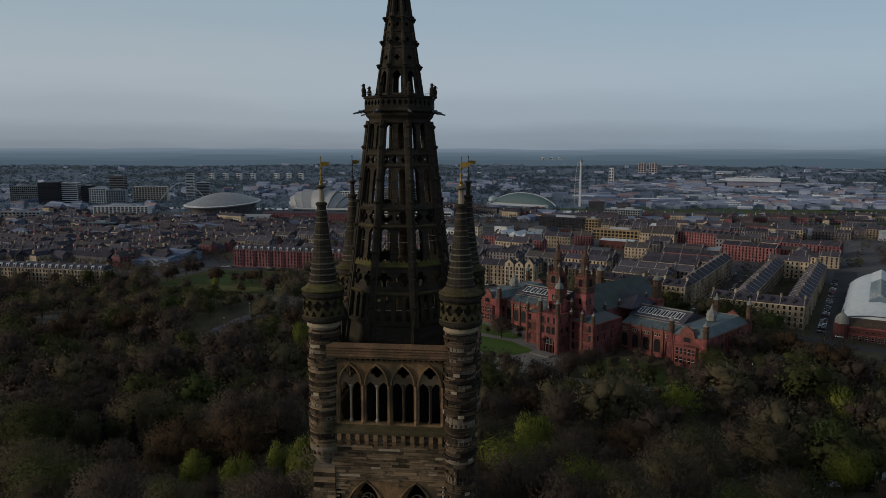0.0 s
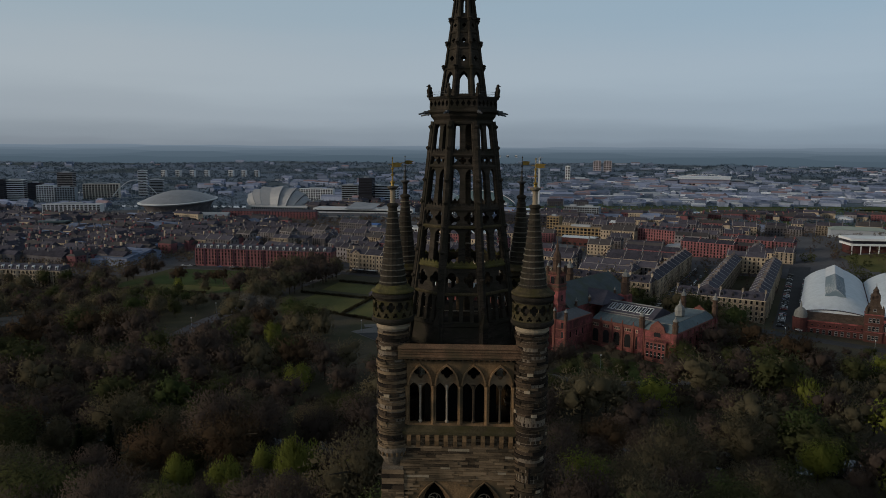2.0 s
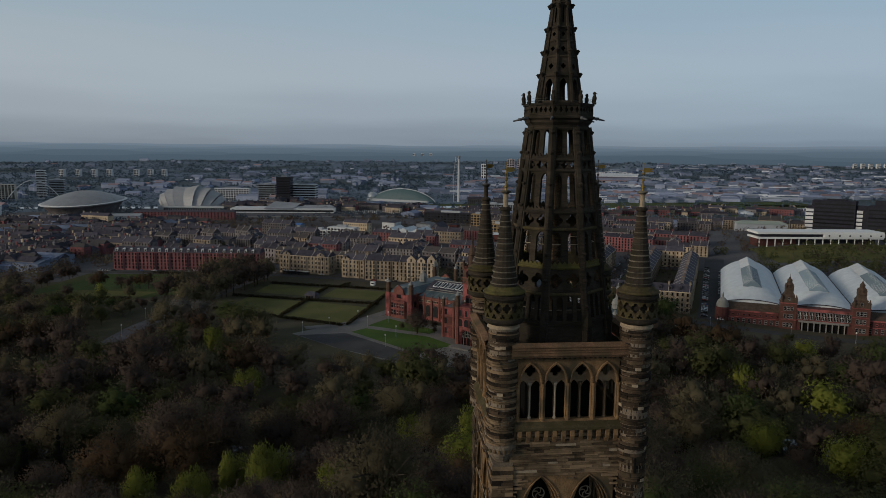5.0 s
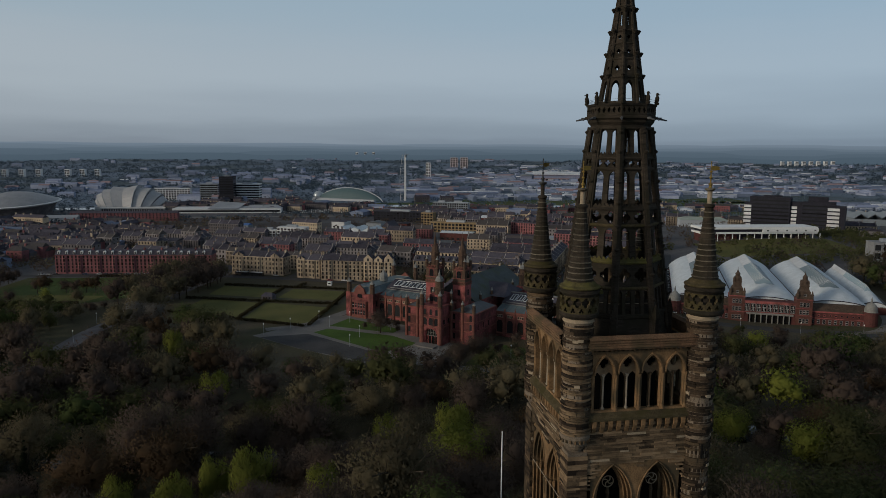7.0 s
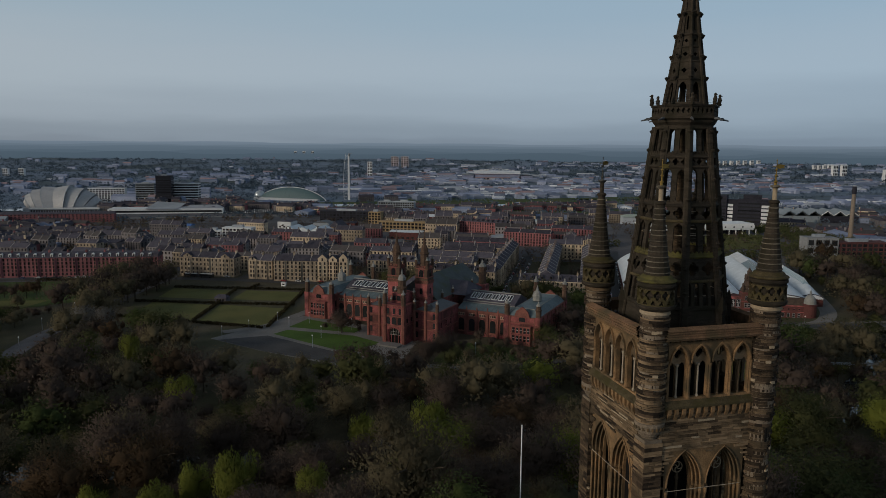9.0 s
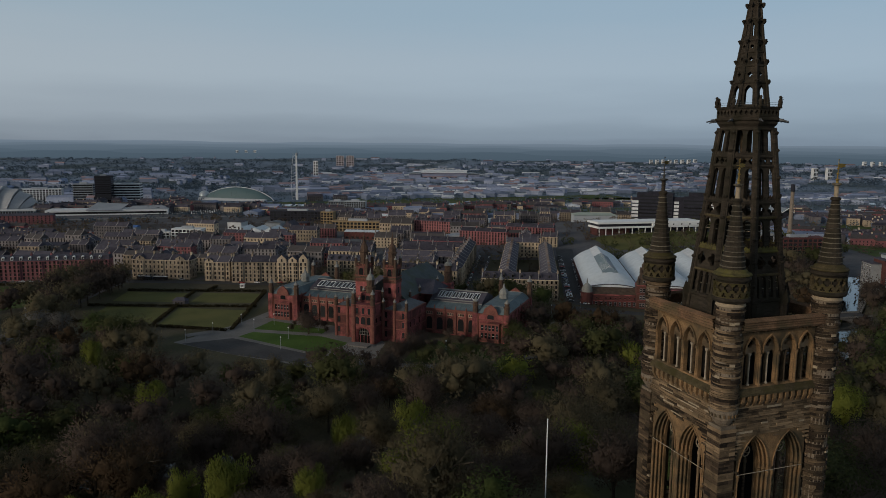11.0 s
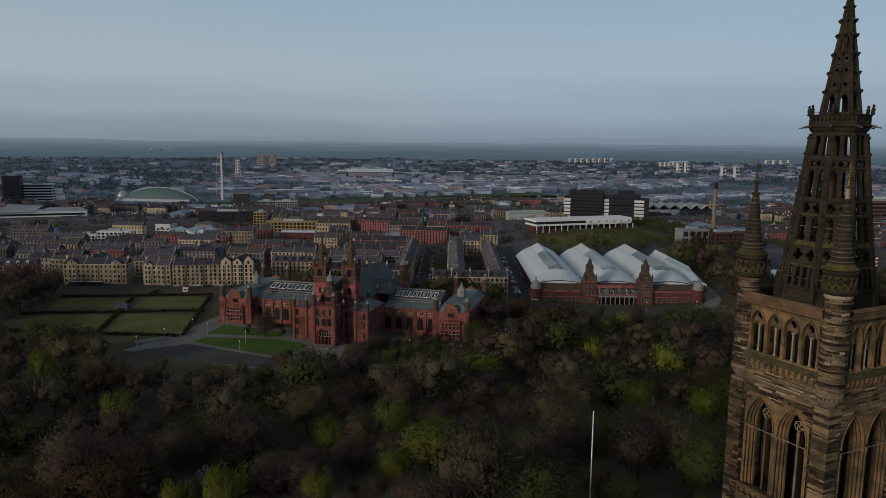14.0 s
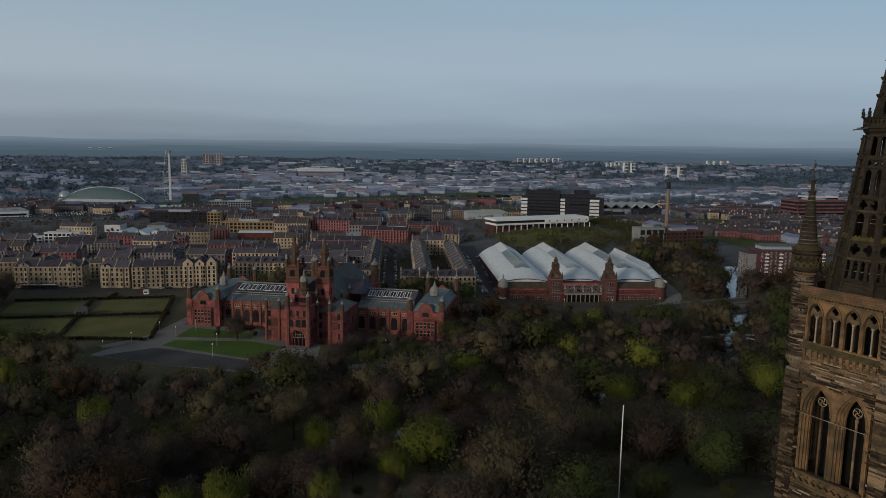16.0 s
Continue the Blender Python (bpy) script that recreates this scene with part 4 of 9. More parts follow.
def build_spire():
    prof = [(86.3, 4.95), (88.9, 4.62), (91.3, 4.32), (93.5, 4.02), (96.7, 3.62), (98.1, 3.45), (101.6, 3.02), (102.5, 2.92), (105.2, 2.58)]
    rad = {z: r for z, r in prof}
    plinth = Geo().lathe(0, 0, [(5.0, 86.3), (5.0, 86.9), (4.82, 87.1), (4.6, 88.6), (4.75, 88.7), (4.75, 88.95), (4.5, 89.0)], 8, math.pi / 8)
    spire = plinth.obj("spire", STONE_DARK, TOWER, "soot-dark open octagonal stone spire")
    def tier(z0, z1, n, kind, thick=0.3):
        for k in range(8):
            f, w = octo_place(k, z0, z1, rad[z0], rad[z1])
            cw, h = w / n, z1 - z0
            if kind == "arch":
                hole = arch_hole(cw * 0.62, h * 0.88, 0.8)
            elif kind == "wide":
                hole = arch_hole(cw * 0.78, h * 0.90, 0.78)
            else:
                hole = foil_hole(min(cw, h) * 0.40, 4)
            g = Geo()
            pierced(g, f, n, cw, h, hole, thick)
            g.weld().obj("tracery_panel", STONE_DARK, spire)
    tier(88.9, 91.3, 4, "arch")
    tier(91.3, 93.5, 2, "foil")
    tier(93.5, 96.7, 2, "arch", 0.25)
    tier(96.7, 98.1, 2, "foil")
    tier(98.1, 101.6, 2, "arch", 0.25)
    tier(101.6, 102.5, 3, "foil")
    tier(102.5, 105.2, 2, "arch", 0.22)
    # ribs, string courses, crockets
    me_crocket = Geo().lathe(0, 0, [(0.08, -0.16), (0.2, -0.02), (0.26, 0.1), (0.16, 0.2), (0.05, 0.24)], 6).mesh("crocket", STONE_DARK)
    for k in range(8):
        th = math.pi / 4 * k + math.pi / 8
        rib = Geo()
        for (z0, r0), (z1, r1) in zip(prof, prof[1:]):
            for off, rr in ((0.0, 0.27), (0.2, 0.16), (-0.2, 0.16)):
                d = 0.05 if off == 0 else -0.02
                a = (math.cos(th) * (r0 + d) - math.sin(th) * off, math.sin(th) * (r0 + d) + math.cos(th) * off, z0)
                b = (math.cos(th) * (r1 + d) - math.sin(th) * off, math.sin(th) * (r1 + d) + math.cos(th) * off, z1)
                rib.beam(a, b, rr, 6)
        # pinnacled foot
        a = (math.cos(th) * 5.0, math.sin(th) * 5.0)
        rib.prism([(a[0] + 0.32 * math.cos(th + q), a[1] + 0.32 * math.sin(th + q)) for q in (0.785, 2.356, 3.927, 5.498)], 86.3, 88.7)
        rib.lathe(a[0], a[1], [(0.42, 88.6), (0.42, 88.75), (0.05, 89.9)], 4, th + 0.785)
        rib.obj("corner_rib", STONE_DARK, spire)
        for z in (90.2, 92.4, 94.6, 96.6, 98.6, 100.4, 103.0, 104.7):
            r = np.interp(z, [p[0] for p in prof], [p[1] for p in prof]) + 0.22
            x, y = math.cos(th) * r, math.sin(th) * r
            put("crocket", me_crocket, spire, Matrix.Translation((x, y, z)) @ Matrix.Rotation(th, 4, 'Z'))
    for z, r in ((91.3, 4.32), (93.5, 4.02), (96.7, 3.62), (98.1, 3.45), (101.6, 3.02), (102.5, 2.92), (105.1, 2.6)):
        band = Geo()
        vs, fs, n = [], [], 8
        for rr, zz in ((r - 0.25, z - 0.12), (r + 0.14, z - 0.12), (r + 0.2, z), (r + 0.14, z + 0.12), (r - 0.25, z + 0.12)):
            vs += [(rr * math.cos(math.pi / 8 + math.pi / 4 * i), rr * math.sin(math.pi / 8 + math.pi / 4 * i), zz) for i in range(8)]
        for j in range(5):
            q = (j + 1) % 5
            fs += [(j * 8 + i, j * 8 + (i + 1) % 8, q * 8 + (i + 1) % 8, q * 8 + i) for i in range(8)]
        band.add(vs, fs)
        band.obj("string_course", LICHEN if z == 93.5 else (STONE_MOSS if z in (91.3, 96.7) else STONE_DARK), spire)
    # toothed cresting above the string courses
    for z, mat in ((93.62, LICHEN), (98.22, STONE_DARK), (102.62, STONE_DARK)):
        r = np.interp(z, [p[0] for p in prof], [p[1] for p in prof]) + 0.10
        for k in range(8):
            f, w = octo_place(k, z, z + 0.4, r, r - 0.02)
            n, vs, fs = 7, [], []
            for i in range(2 * n + 1):
                x = -w / 2 * 0.94 + w * 0.94 * i / (2 * n)
                hi = 0.2 if i % 2 else -0.06
                vs += [f(x, -0.2, 0), f(x, hi, 0), f(x, -0.2, 0.12), f(x, hi, 0.12)]
            for i in range(2 * n):
                a, b = 4 * i, 4 * i + 4
                fs += [(a, b, b + 1, a + 1), (b + 2, a + 2, a + 3, b + 3), (a + 1, b + 1, b + 3, a + 3)]
            Geo().add(vs, fs).obj("cresting", mat, spire)
    # small cresting and pale guard rails inside
    for z in (95.4, 89.9):
        rail = Geo()
        for k in range(8):
            a0, a1 = math.pi / 4 * k + math.pi / 8, math.pi / 4 * (k + 1) + math.pi / 8
            r = np.interp(z, [p[0] for p in prof], [p[1] for p in prof]) - 0.35
            rail.beam((r * math.cos(a0), r * math.sin(a0), z), (r * math.cos(a1), r * math.sin(a1), z), 0.03, 4)
        rail.obj("guard_rail", WHITE_STRIP, spire)
    # newel stair turret that shows pale through the lattice
    ns = Geo().lathe(0.25, 0.3, [(0.75, 86.4), (0.75, 93.6), (0.5, 93.8), (0.42, 101.4), (0.55, 101.6), (0.55, 105)], 8)
    ns.obj("newel_stair", STONE, spire, "weathered pale stone newel inside the lattice")
    fl = Geo().lathe(0, 0, [(3.3, 98.0), (3.3, 98.15)], 8, math.pi / 8)
    fl.lathe(0, 0, [(2.5, 105.0), (2.5, 105.2)], 8, math.pi / 8)
    fl.obj("inner_floor", STONE_DARK, spire)
    # gallery
    gal = Geo().lathe(0, 0, [(2.45, 105.0), (2.62, 105.15), (2.65, 105.35), (2.88, 105.6), (2.93, 105.8), (3.16, 105.95), (3.16, 106.12), (2.98, 106.15), (2.98, 106.3)], 8, math.pi / 8)
    gallery = gal.obj("gallery", STONE_DARK, TOWER, "octagonal stone gallery with pierced parapet")
    par = Geo()
    for k in range(8):
        f, w = octo_place(k, 106.25, 107.0, 3.0, 2.98)
        pierced(par, f, 5, w / 5, 0.75, [(0.0, -0.27), (0.17, 0.0), (0.0, 0.27), (-0.17, 0.0)], 0.2)
        f, w = octo_place(k, 106.98, 107.2, 3.08, 3.08)
        par.add([f(-w / 2, -0.1, 0), f(w / 2, -0.1, 0), f(w / 2, 0.1, 0), f(-w / 2, 0.1, 0), f(-w / 2 * 0.9, -0.1, 0.3), f(w / 2 * 0.9, -0.1, 0.3), f(w / 2 * 0.9, 0.1, 0.3), f(-w / 2 * 0.9, 0.1, 0.3)],
                [(0, 1, 2, 3), (3, 2, 6, 7), (1, 0, 4, 5), (4, 7, 6, 5)])
    par.weld().obj("pierced_parapet", STONE_DARK, gallery)
    Geo().lathe(0, 0, [(2.5, 106.2), (2.74, 106.2), (2.74, 107.1), (2.5, 107.1)], 8, math.pi / 8).obj("parapet_backing", STONE_DARK, gallery)
    for k in range(8):
        th = math.pi / 4 * k + math.pi / 8
        c, s = math.cos(th), math.sin(th)
        sp = Geo()
        sp.beam((3.0 * c, 3.0 * s, 106.0), (3.95 * c, 3.95 * s, 105.78), 0.11, 6, 0.06)
        sp.beam((3.2 * c, 3.2 * s, 105.93), (3.5 * c, 3.5 * s, 105.95), 0.15, 6, 0.1)
        sp.obj("water_spout", LEAD, gallery)
        beast = Geo()
        x, y = 3.05 * c, 3.05 * s
        beast.lathe(x, y, [(0.17, 107.15), (0.2, 107.3), (0.13, 107.35), (0.17, 107.5), (0.2, 107.72), (0.12, 107.9), (0.1, 107.96), (0.14, 108.05), (0.11, 108.16), (0.02, 108.22)], 8)
        beast.beam((x, y, 108.06), (x + 0.25 * c, y + 0.25 * s, 108.02), 0.07, 5, 0.02)
        beast.beam((x - 0.05 * c, y - 0.05 * s, 107.8), (x - 0.2 * c, y - 0.2 * s, 107.3), 0.12, 5, 0.04)
        beast.obj("carved_beast", STONE_DARK, gallery)
        post = Geo().beam((2.95 * c, 2.95 * s, 107.2), (2.95 * c, 2.95 * s, 107.62), 0.02, 4)
        c2, s2 = math.cos(th + math.pi / 4), math.sin(th + math.pi / 4)
        for z in (107.38, 107.56):
            post.beam((2.95 * c, 2.95 * s, z), (2.95 * c2, 2.95 * s2, z), 0.012, 4)
        post.obj("iron_rail", IRON, gallery)
    # upper spirelet
    up = [(107.2, 1.96), (109.5, 1.60), (111.1, 1.36), (112.4, 1.17), (113.5, 1.01), (115.6, 0.73), (120.4, 0.10)]
    top = Geo().lathe(0, 0, [(0.71, 115.6), (0.45, 117.7), (0.56, 117.75), (0.41, 117.95), (0.12, 120.2), (0.3, 120.4), (0.12, 120.7), (0.02, 122.2)], 8, math.pi / 8)
    pinn = top.obj("spirelet", STONE_DARK, TOWER, "slender crocketed top of the stone spire")
    for (z0, r0), (z1, r1) in zip(up[:5], up[1:6]):
        for k in range(8):
            f, w = octo_place(k, z0, z1, r0, r1)
            h = z1 - z0
            if z0 == 107.2:
                hole = arch_hole(w * 0.52, h * 0.8, 0.7)
            elif z0 > 113:
                hole = arch_hole(w * 0.2, h * 0.6, 0.85)
            else:
                hole = foil_hole(min(w, h) * 0.20, 4)
            g = Geo()
            pierced(g, f, 1, w, h, hole, 0.2)
            g.weld().obj("tracery_panel", STONE_DARK, pinn)
    for z, r in up[1:6]:
        g, vs, fs = Geo(), [], []
        for rr, zz in ((r - 0.15, z - 0.08), (r + 0.06, z - 0.08), (r + 0.10, z), (r + 0.06, z + 0.08), (r - 0.15, z + 0.08)):
            vs += [(rr * math.cos(math.pi / 8 + math.pi / 4 * i), rr * math.sin(math.pi / 8 + math.pi / 4 * i), zz) for i in range(8)]
        for j in range(5):
            q = (j + 1) % 5
            fs += [(j * 8 + i, j * 8 + (i + 1) % 8, q * 8 + (i + 1) % 8, q * 8 + i) for i in range(8)]
        g.add(vs, fs).obj("string_course", STONE_DARK, pinn)
    for k in range(8):
        th = math.pi / 4 * k + math.pi / 8
        g = Geo()
        for (z0, r0), (z1, r1) in zip(up, up[1:]):
            g.beam((r0 * math.cos(th), r0 * math.sin(th), z0), (r1 * math.cos(th), r1 * math.sin(th), z1), 0.15 if z0 < 115 else 0.11, 6, 0.15 if z0 < 113 else (0.11 if z0 < 115 else 0.03))
        for z in (109.6, 111.5, 113.4, 115.3, 116.8, 118.2, 119.4):
            r = np.interp(z, [p[0] for p in up], [p[1] for p in up]) + (0.2 if z < 117 else 0.12)
            q = 1.0 if z < 117 else 0.65
            g.lathe(math.cos(th) * r, math.sin(th) * r, [(0.05 * q, z - 0.2 * q), (0.15 * q, z), (0.22 * q, z + 0.1 * q), (0.1 * q, z + 0.2 * q)], 6, th)
        g.obj("crocketed_rib", STONE_DARK, pinn)


build_stones()
for sx, sy, vt, pale in ((-1, -1, 10, True), (1, -1, -12, True), (-1, 1, 15, False), (1, 1, 0, False)):
    build_turret(sx, sy, vt, pale)
build_spire()
# a near-black panel paints the shade of the slit in the round stair turret
Geo().box(5.46, -7.2, 76.7, 5.62, -6.9, 78.0).obj("stair_slit", INNER_DARK, TOWER)
# darts of the slender flagpole on the terrace below the tower
def build_flagpole():
    z = ground_z(-0.2, 38.8)
    t = thing("flagpole", pose(-0.2, 38.8, z), "slim white painted flagpole on the terrace", "flagpole")
    Geo().lathe(0, 0, [(0.28, -0.3), (0.28, 0.4), (0.14, 0.5)], 10).obj("base", LEAD, t)
    Geo().lathe(0, 0, [(0.11, 0.4), (0.09, 60.3 - z), (0.0, 60.4 - z)], 10).obj("pole", PAINTW, t)
    Geo().lathe(0, 0, [(0.02, 60.3 - z), (0.13, 60.45 - z), (0.02, 60.62 - z)], 10).obj("finial", PAINTW, t)
build_flagpole()

# ---- window units shared by all the facades ----
def window_mesh(w, h, stone, name="window", arched=False, bars=True):
    """A framed window against a wall whose face is y = 0, looking to -y: surround, recessed pane, glazing bars."""
    g = Geo()
    if arched:
        pierced(g, lambda x, z, d: (x, -0.16 + d, z), 1, w * 1.25, h * 1.1, arch_hole(w, h, 0.62), 0.2)
    else:
        for x0, x1, z0, z1 in ((-w / 2 - 0.14, -w / 2, -h / 2 - 0.14, h / 2 + 0.14), (w / 2, w / 2 + 0.14, -h / 2 - 0.14, h / 2 + 0.14), (-w / 2, w / 2, h / 2, h / 2 + 0.2), (-w / 2 - 0.1, w / 2 + 0.1, -h / 2 - 0.2, -h / 2)):
            g.box(x0, -0.14, z0, x1, 0.05, z1)
    g.slot = 1
    g.add([(-w / 2, -0.02, -h / 2), (w / 2, -0.02, -h / 2), (w / 2, -0.02, h / 2 * (0.97 if not arched else 0.8)), (-w / 2, -0.02, h / 2 * (0.97 if not arched else 0.8))], [(0, 1, 2, 3)])
    if bars:
        g.slot = 2
        g.box(-w / 2, -0.06, -0.04, w / 2, -0.022, 0.04)
        if w > 1.6:
            for q in (-1, 1):
                g.box(q * w / 6 - 0.05, -0.06, -h / 2, q * w / 6 + 0.05, -0.022, h * 0.4)
    return g.mesh(name, [stone, GLASS, PAINTW])


def face_matrix(x, y, z, turn):
    """Puts a window on a wall: turn 0 looks to -y, 90 to +x, 180 to +y, -90 to -x."""
    return pose(x, y, z, 0, 0, turn)


# ---- the art museum: red sandstone, twin towers, two skylit wings ----
MUS_BLUE = noisy("weathered_copper_lead_roof", (0.040, 0.060, 0.068), (0.125, 0.165, 0.178), 0.25, 0.7, 0.1, 10)
MUS_DARK = noisy("dark_red_sandstone", (0.0805, 0.0333, 0.0288), (0.2357, 0.0943, 0.0744), 0.3, 0.9, 0.2, 10)
MUS_SOOT = noisy("sooty_brown_sandstone", (0.040, 0.027, 0.021), (0.130, 0.082, 0.058), 0.5, 0.9, 0.2, 10)
DOME = noisy("grey_dome_stone", (0.12, 0.12, 0.11), (0.25, 0.25, 0.235), 0.5, 0.8, 0.2)
MUS = thing("art_museum", pose(-11, 368.5, 0, 0, 0, -40.1), "ornate red sandstone museum with twin towers and skylit wings", "museum")
W_BIG = window_mesh(2.6, 4.2, RED, arched=True, bars=False)
W_ARC = window_mesh(3.5, 7.6, MUS_DARK, arched=True, bars=False)
W_BAY = window_mesh(1.35, 3.0, RED, bars=True)
W_LUN = window_mesh(3.6, 2.6, RED, arched=True, bars=False)
W_LOW = window_mesh(0.75, 1.2, CREAM, bars=False)
W_SQ = window_mesh(2.2, 2.6, RED, bars=False)
W_TALL = window_mesh(1.5, 3.2, RED, bars=False)


def pinnacle(parent, x, y, z0, r, h, n=8, dome=True, name="turret"):
    """An octagonal turret with a domed lantern."""
    t = Geo().lathe(x, y, [(r, z0), (r, z0 + h * 0.42), (r * 1.2, z0 + h * 0.44), (r * 1.2, z0 + h * 0.48), (r * 0.9, z0 + h * 0.5), (r * 0.85, z0 + h * 0.66), (r * 1.1, z0 + h * 0.68), (r * 1.1, z0 + h * 0.71)], n).obj(name, MUS_SOOT, parent)
    c = Geo().lathe(x, y, [(r * 1.0, z0 + h * 0.70), (r * 0.95, z0 + h * 0.76), (r * 0.6, z0 + h * 0.83), (r * 0.3, z0 + h * 0.86), (r * 0.3, z0 + h * 0.92), (r * 0.36, z0 + h * 0.93), (0.03, z0 + h)], n)
    c.obj("dome", DOME, t)
    return t


def build_museum():
    def wing(u0, u1, v0, v1, left):
        w = Geo().box(u0, v0, -1, u1, v1, 13.2).obj("wing_wall", RED, MUS)
        c = Geo().box(u0, v0 - 0.3, 12.5, u1, v0, 13.0)
        c.box(u0, v0 - 0.25, 1.6, u1, v0, 2.0)
        c.box(u0, v0 - 0.4, 13.0, u1, v0 + 0.4, 14.1)
        c.obj("cornice", MUS_DARK, w)
        n = int((u1 - u0) / 5.2)
        for i in range(n):
            x = u0 + (i + 0.5) * (u1 - u0) / n
            put("window", W_ARC, w, face_matrix(x, v0, 6.2, 0))
            for dx in (-1.25, 0, 1.25):
                put("window", W_LOW, w, face_matrix(x + dx, v0, 11.5, 0))
        for i in range(n + 1):
            x = u0 + i * (u1 - u0) / n
            b = Geo().box(x - 0.5, v0 - 0.7, -1, x + 0.5, v0, 12.6)
            b.lathe(x, v0 - 0.35, [(0.42, 12.6), (0.42, 14.2), (0.55, 14.3), (0.05, 16.4)], 4, math.pi / 4)
            b.obj("buttress", MUS_DARK, w)
        vm = (v0 + v1) / 2
        a = 9.0
        roof = Geo()
        roof.add([(u0, v0 + 0.4, 13.6), (u1, v0 + 0.4, 13.6), (u1, v0 + a, 16.2), (u0, v0 + a, 16.2)], [(0, 1, 2, 3)])
        roof.add([(u0, v1 - 0.4, 13.6), (u1, v1 - 0.4, 13.6), (u1, v1 - a, 16.2), (u0, v1 - a, 16.2)], [(1, 0, 3, 2)])
        lr = roof.obj("lower_roof", MUS_BLUE, w, "blue-grey weathered metal roof slope")
        me_seam = Geo().beam((0, v0 + 0.4, 13.66), (0, v0 + a, 16.26), 0.09, 4).mesh("seam", LEAD)
        for i in range(int((u1 - u0) / 2.5) + 1):
            put("seam", me_seam, lr, Matrix.Translation((u0 + i * 2.5, 0, 0)))
        up = Geo().box(u0, v0 + a, 13, u1, v1 - a, 17.4)
        up.add([(u0, v0 + a, 17.4), (u1, v0 + a, 17.4), (u1, vm, 21.2), (u0, vm, 21.2), (u1, v1 - a, 17.4), (u0, v1 - a, 17.4)], [(0, 1, 2, 3), (3, 2, 4, 5), (0, 3, 5), (1, 4, 2)])
        up.obj("upper_roof", SLATE, w)
        k = 6
        x0, x1 = u0 + 3, u1 - 3
        for i in range(k):
            s0, s1 = x0 + (x1 - x0) * i / k + 0.5, x0 + (x1 - x0) * (i + 1) / k - 0.5
            def on(x, t, d=0.0):
                return (x, v0 + a + (vm - v0 - a) * t, 17.4 + 3.8 * t + 0.12 + d)
            pane = Geo().add([on(s0, 0.25), on(s1, 0.25), on(s1, 0.8), on(s0, 0.8)], [(0, 1, 2, 3)])
            p = pane.obj("skylight", GLASS, w)
            f = Geo()
            for q0, q1 in ((on(s0, 0.25), on(s1, 0.25)), (on(s1, 0.25), on(s1, 0.8)), (on(s1, 0.8), on(s0, 0.8)), (on(s0, 0.8), on(s0, 0.25)), (on((s0 + s1) / 2, 0.25), on((s0 + s1) / 2, 0.8))):
                f.beam(q0, q1, 0.2, 4)
            f.obj("frame", WHITE, p)
        Geo().box(u0, vm - 0.5, 21.1, u1, vm + 0.5, 21.6).obj("ridge", DOME, w)
        Geo().box(u0, v0 + a - 0.25, 16.15, u1, v0 + a + 0.05, 16.5).obj("flashing", DOME, w, "pale lead flashing")
        Geo().box(u0 + 2.6, v0 + a - 0.1, 17.3, u1 - 2.6, v0 + a + 0.25, 17.7).obj("eaves_gutter", DOME, w)

    wing(17, 56, 6, 44, True)
    wing(96, 127, 6, 44, False)

    def pavilion(u0, u1, v0, v1):
        w = Geo().box(u0, v0, -1, u1, v1, 15.0).obj("pavilion_wall", RED, MUS)
        um = (u0 + u1) / 2
        tr = Geo()
        for z in (6.2, 11.5, 14.6):
            tr.box(u0 - 0.25, v0 - 0.25, z, u1 + 0.25, v1 + 0.25, z + 0.45)
        tr.obj("string_course", MUS_DARK, w)
        for v, s in ((v0, -1), (v1, 1)):
            g = Geo().add([(um - 4.2, v + 0.5 * s, 15), (um + 4.2, v + 0.5 * s, 15), (um + 3.2, v + 0.5 * s, 18), (um, v + 0.5 * s, 20.5), (um - 3.2, v + 0.5 * s, 18),
                           (um - 4.2, v - 0.5 * s, 15), (um + 4.2, v - 0.5 * s, 15), (um + 3.2, v - 0.5 * s, 18), (um, v - 0.5 * s, 20.5), (um - 3.2, v - 0.5 * s, 18)],
                          [(0, 1, 2, 3, 4), (9, 8, 7, 6, 5), (0, 4, 9, 5), (4, 3, 8, 9), (3, 2, 7, 8), (2, 1, 6, 7)])
            g.obj("gable", MUS_DARK, w)
        a, b = (u0 + 0.6, v0 + 0.6, u1 - 0.6, v1 - 0.6), (u0 + 4.2, v0 + 4.2, u1 - 4.2, v1 - 4.2)
        roof = Geo().prism([(a[0], a[1]), (a[2], a[1]), (a[2], a[3]), (a[0], a[3])], 15.1, 18.6, [(b[0], b[1]), (b[2], b[1]), (b[2], b[3]), (b[0], b[3])])
        rf = roof.obj("roof", MUS_BLUE, w, "blue-grey leaded mansard roof")
        edge = Geo()
        q = [(b[0], b[1], 18.65), (b[2], b[1], 18.65), (b[2], b[3], 18.65), (b[0], b[3], 18.65)]
        for p0, p1 in zip(q, q[1:] + q[:1]):
            edge.beam(p0, p1, 0.22, 4)
        for p0, (x1, y1) in zip(q, ((a[0], a[1]), (a[2], a[1]), (a[2], a[3]), (a[0], a[3]))):
            edge.beam(p0, (x1, y1, 15.2), 0.16, 4)
        edge.obj("roof_edge", DOME, rf, "pale lead roll along the hips")
        bay = Geo().prism([(um - 6.2, v0 + 0.1), (um - 5.2, v0 - 1.5), (um + 5.2, v0 - 1.5), (um + 6.2, v0 + 0.1)], -1, 10.4).obj("bay", MUS_DARK, w)
        for i in range(-2, 3):
            put("window", W_BAY, bay, face_matrix(um + i * 2.05, v0 - 1.5, 3.6, 0))
            put("window", W_BAY, bay, face_matrix(um + i * 2.05, v0 - 1.5, 7.9, 0))
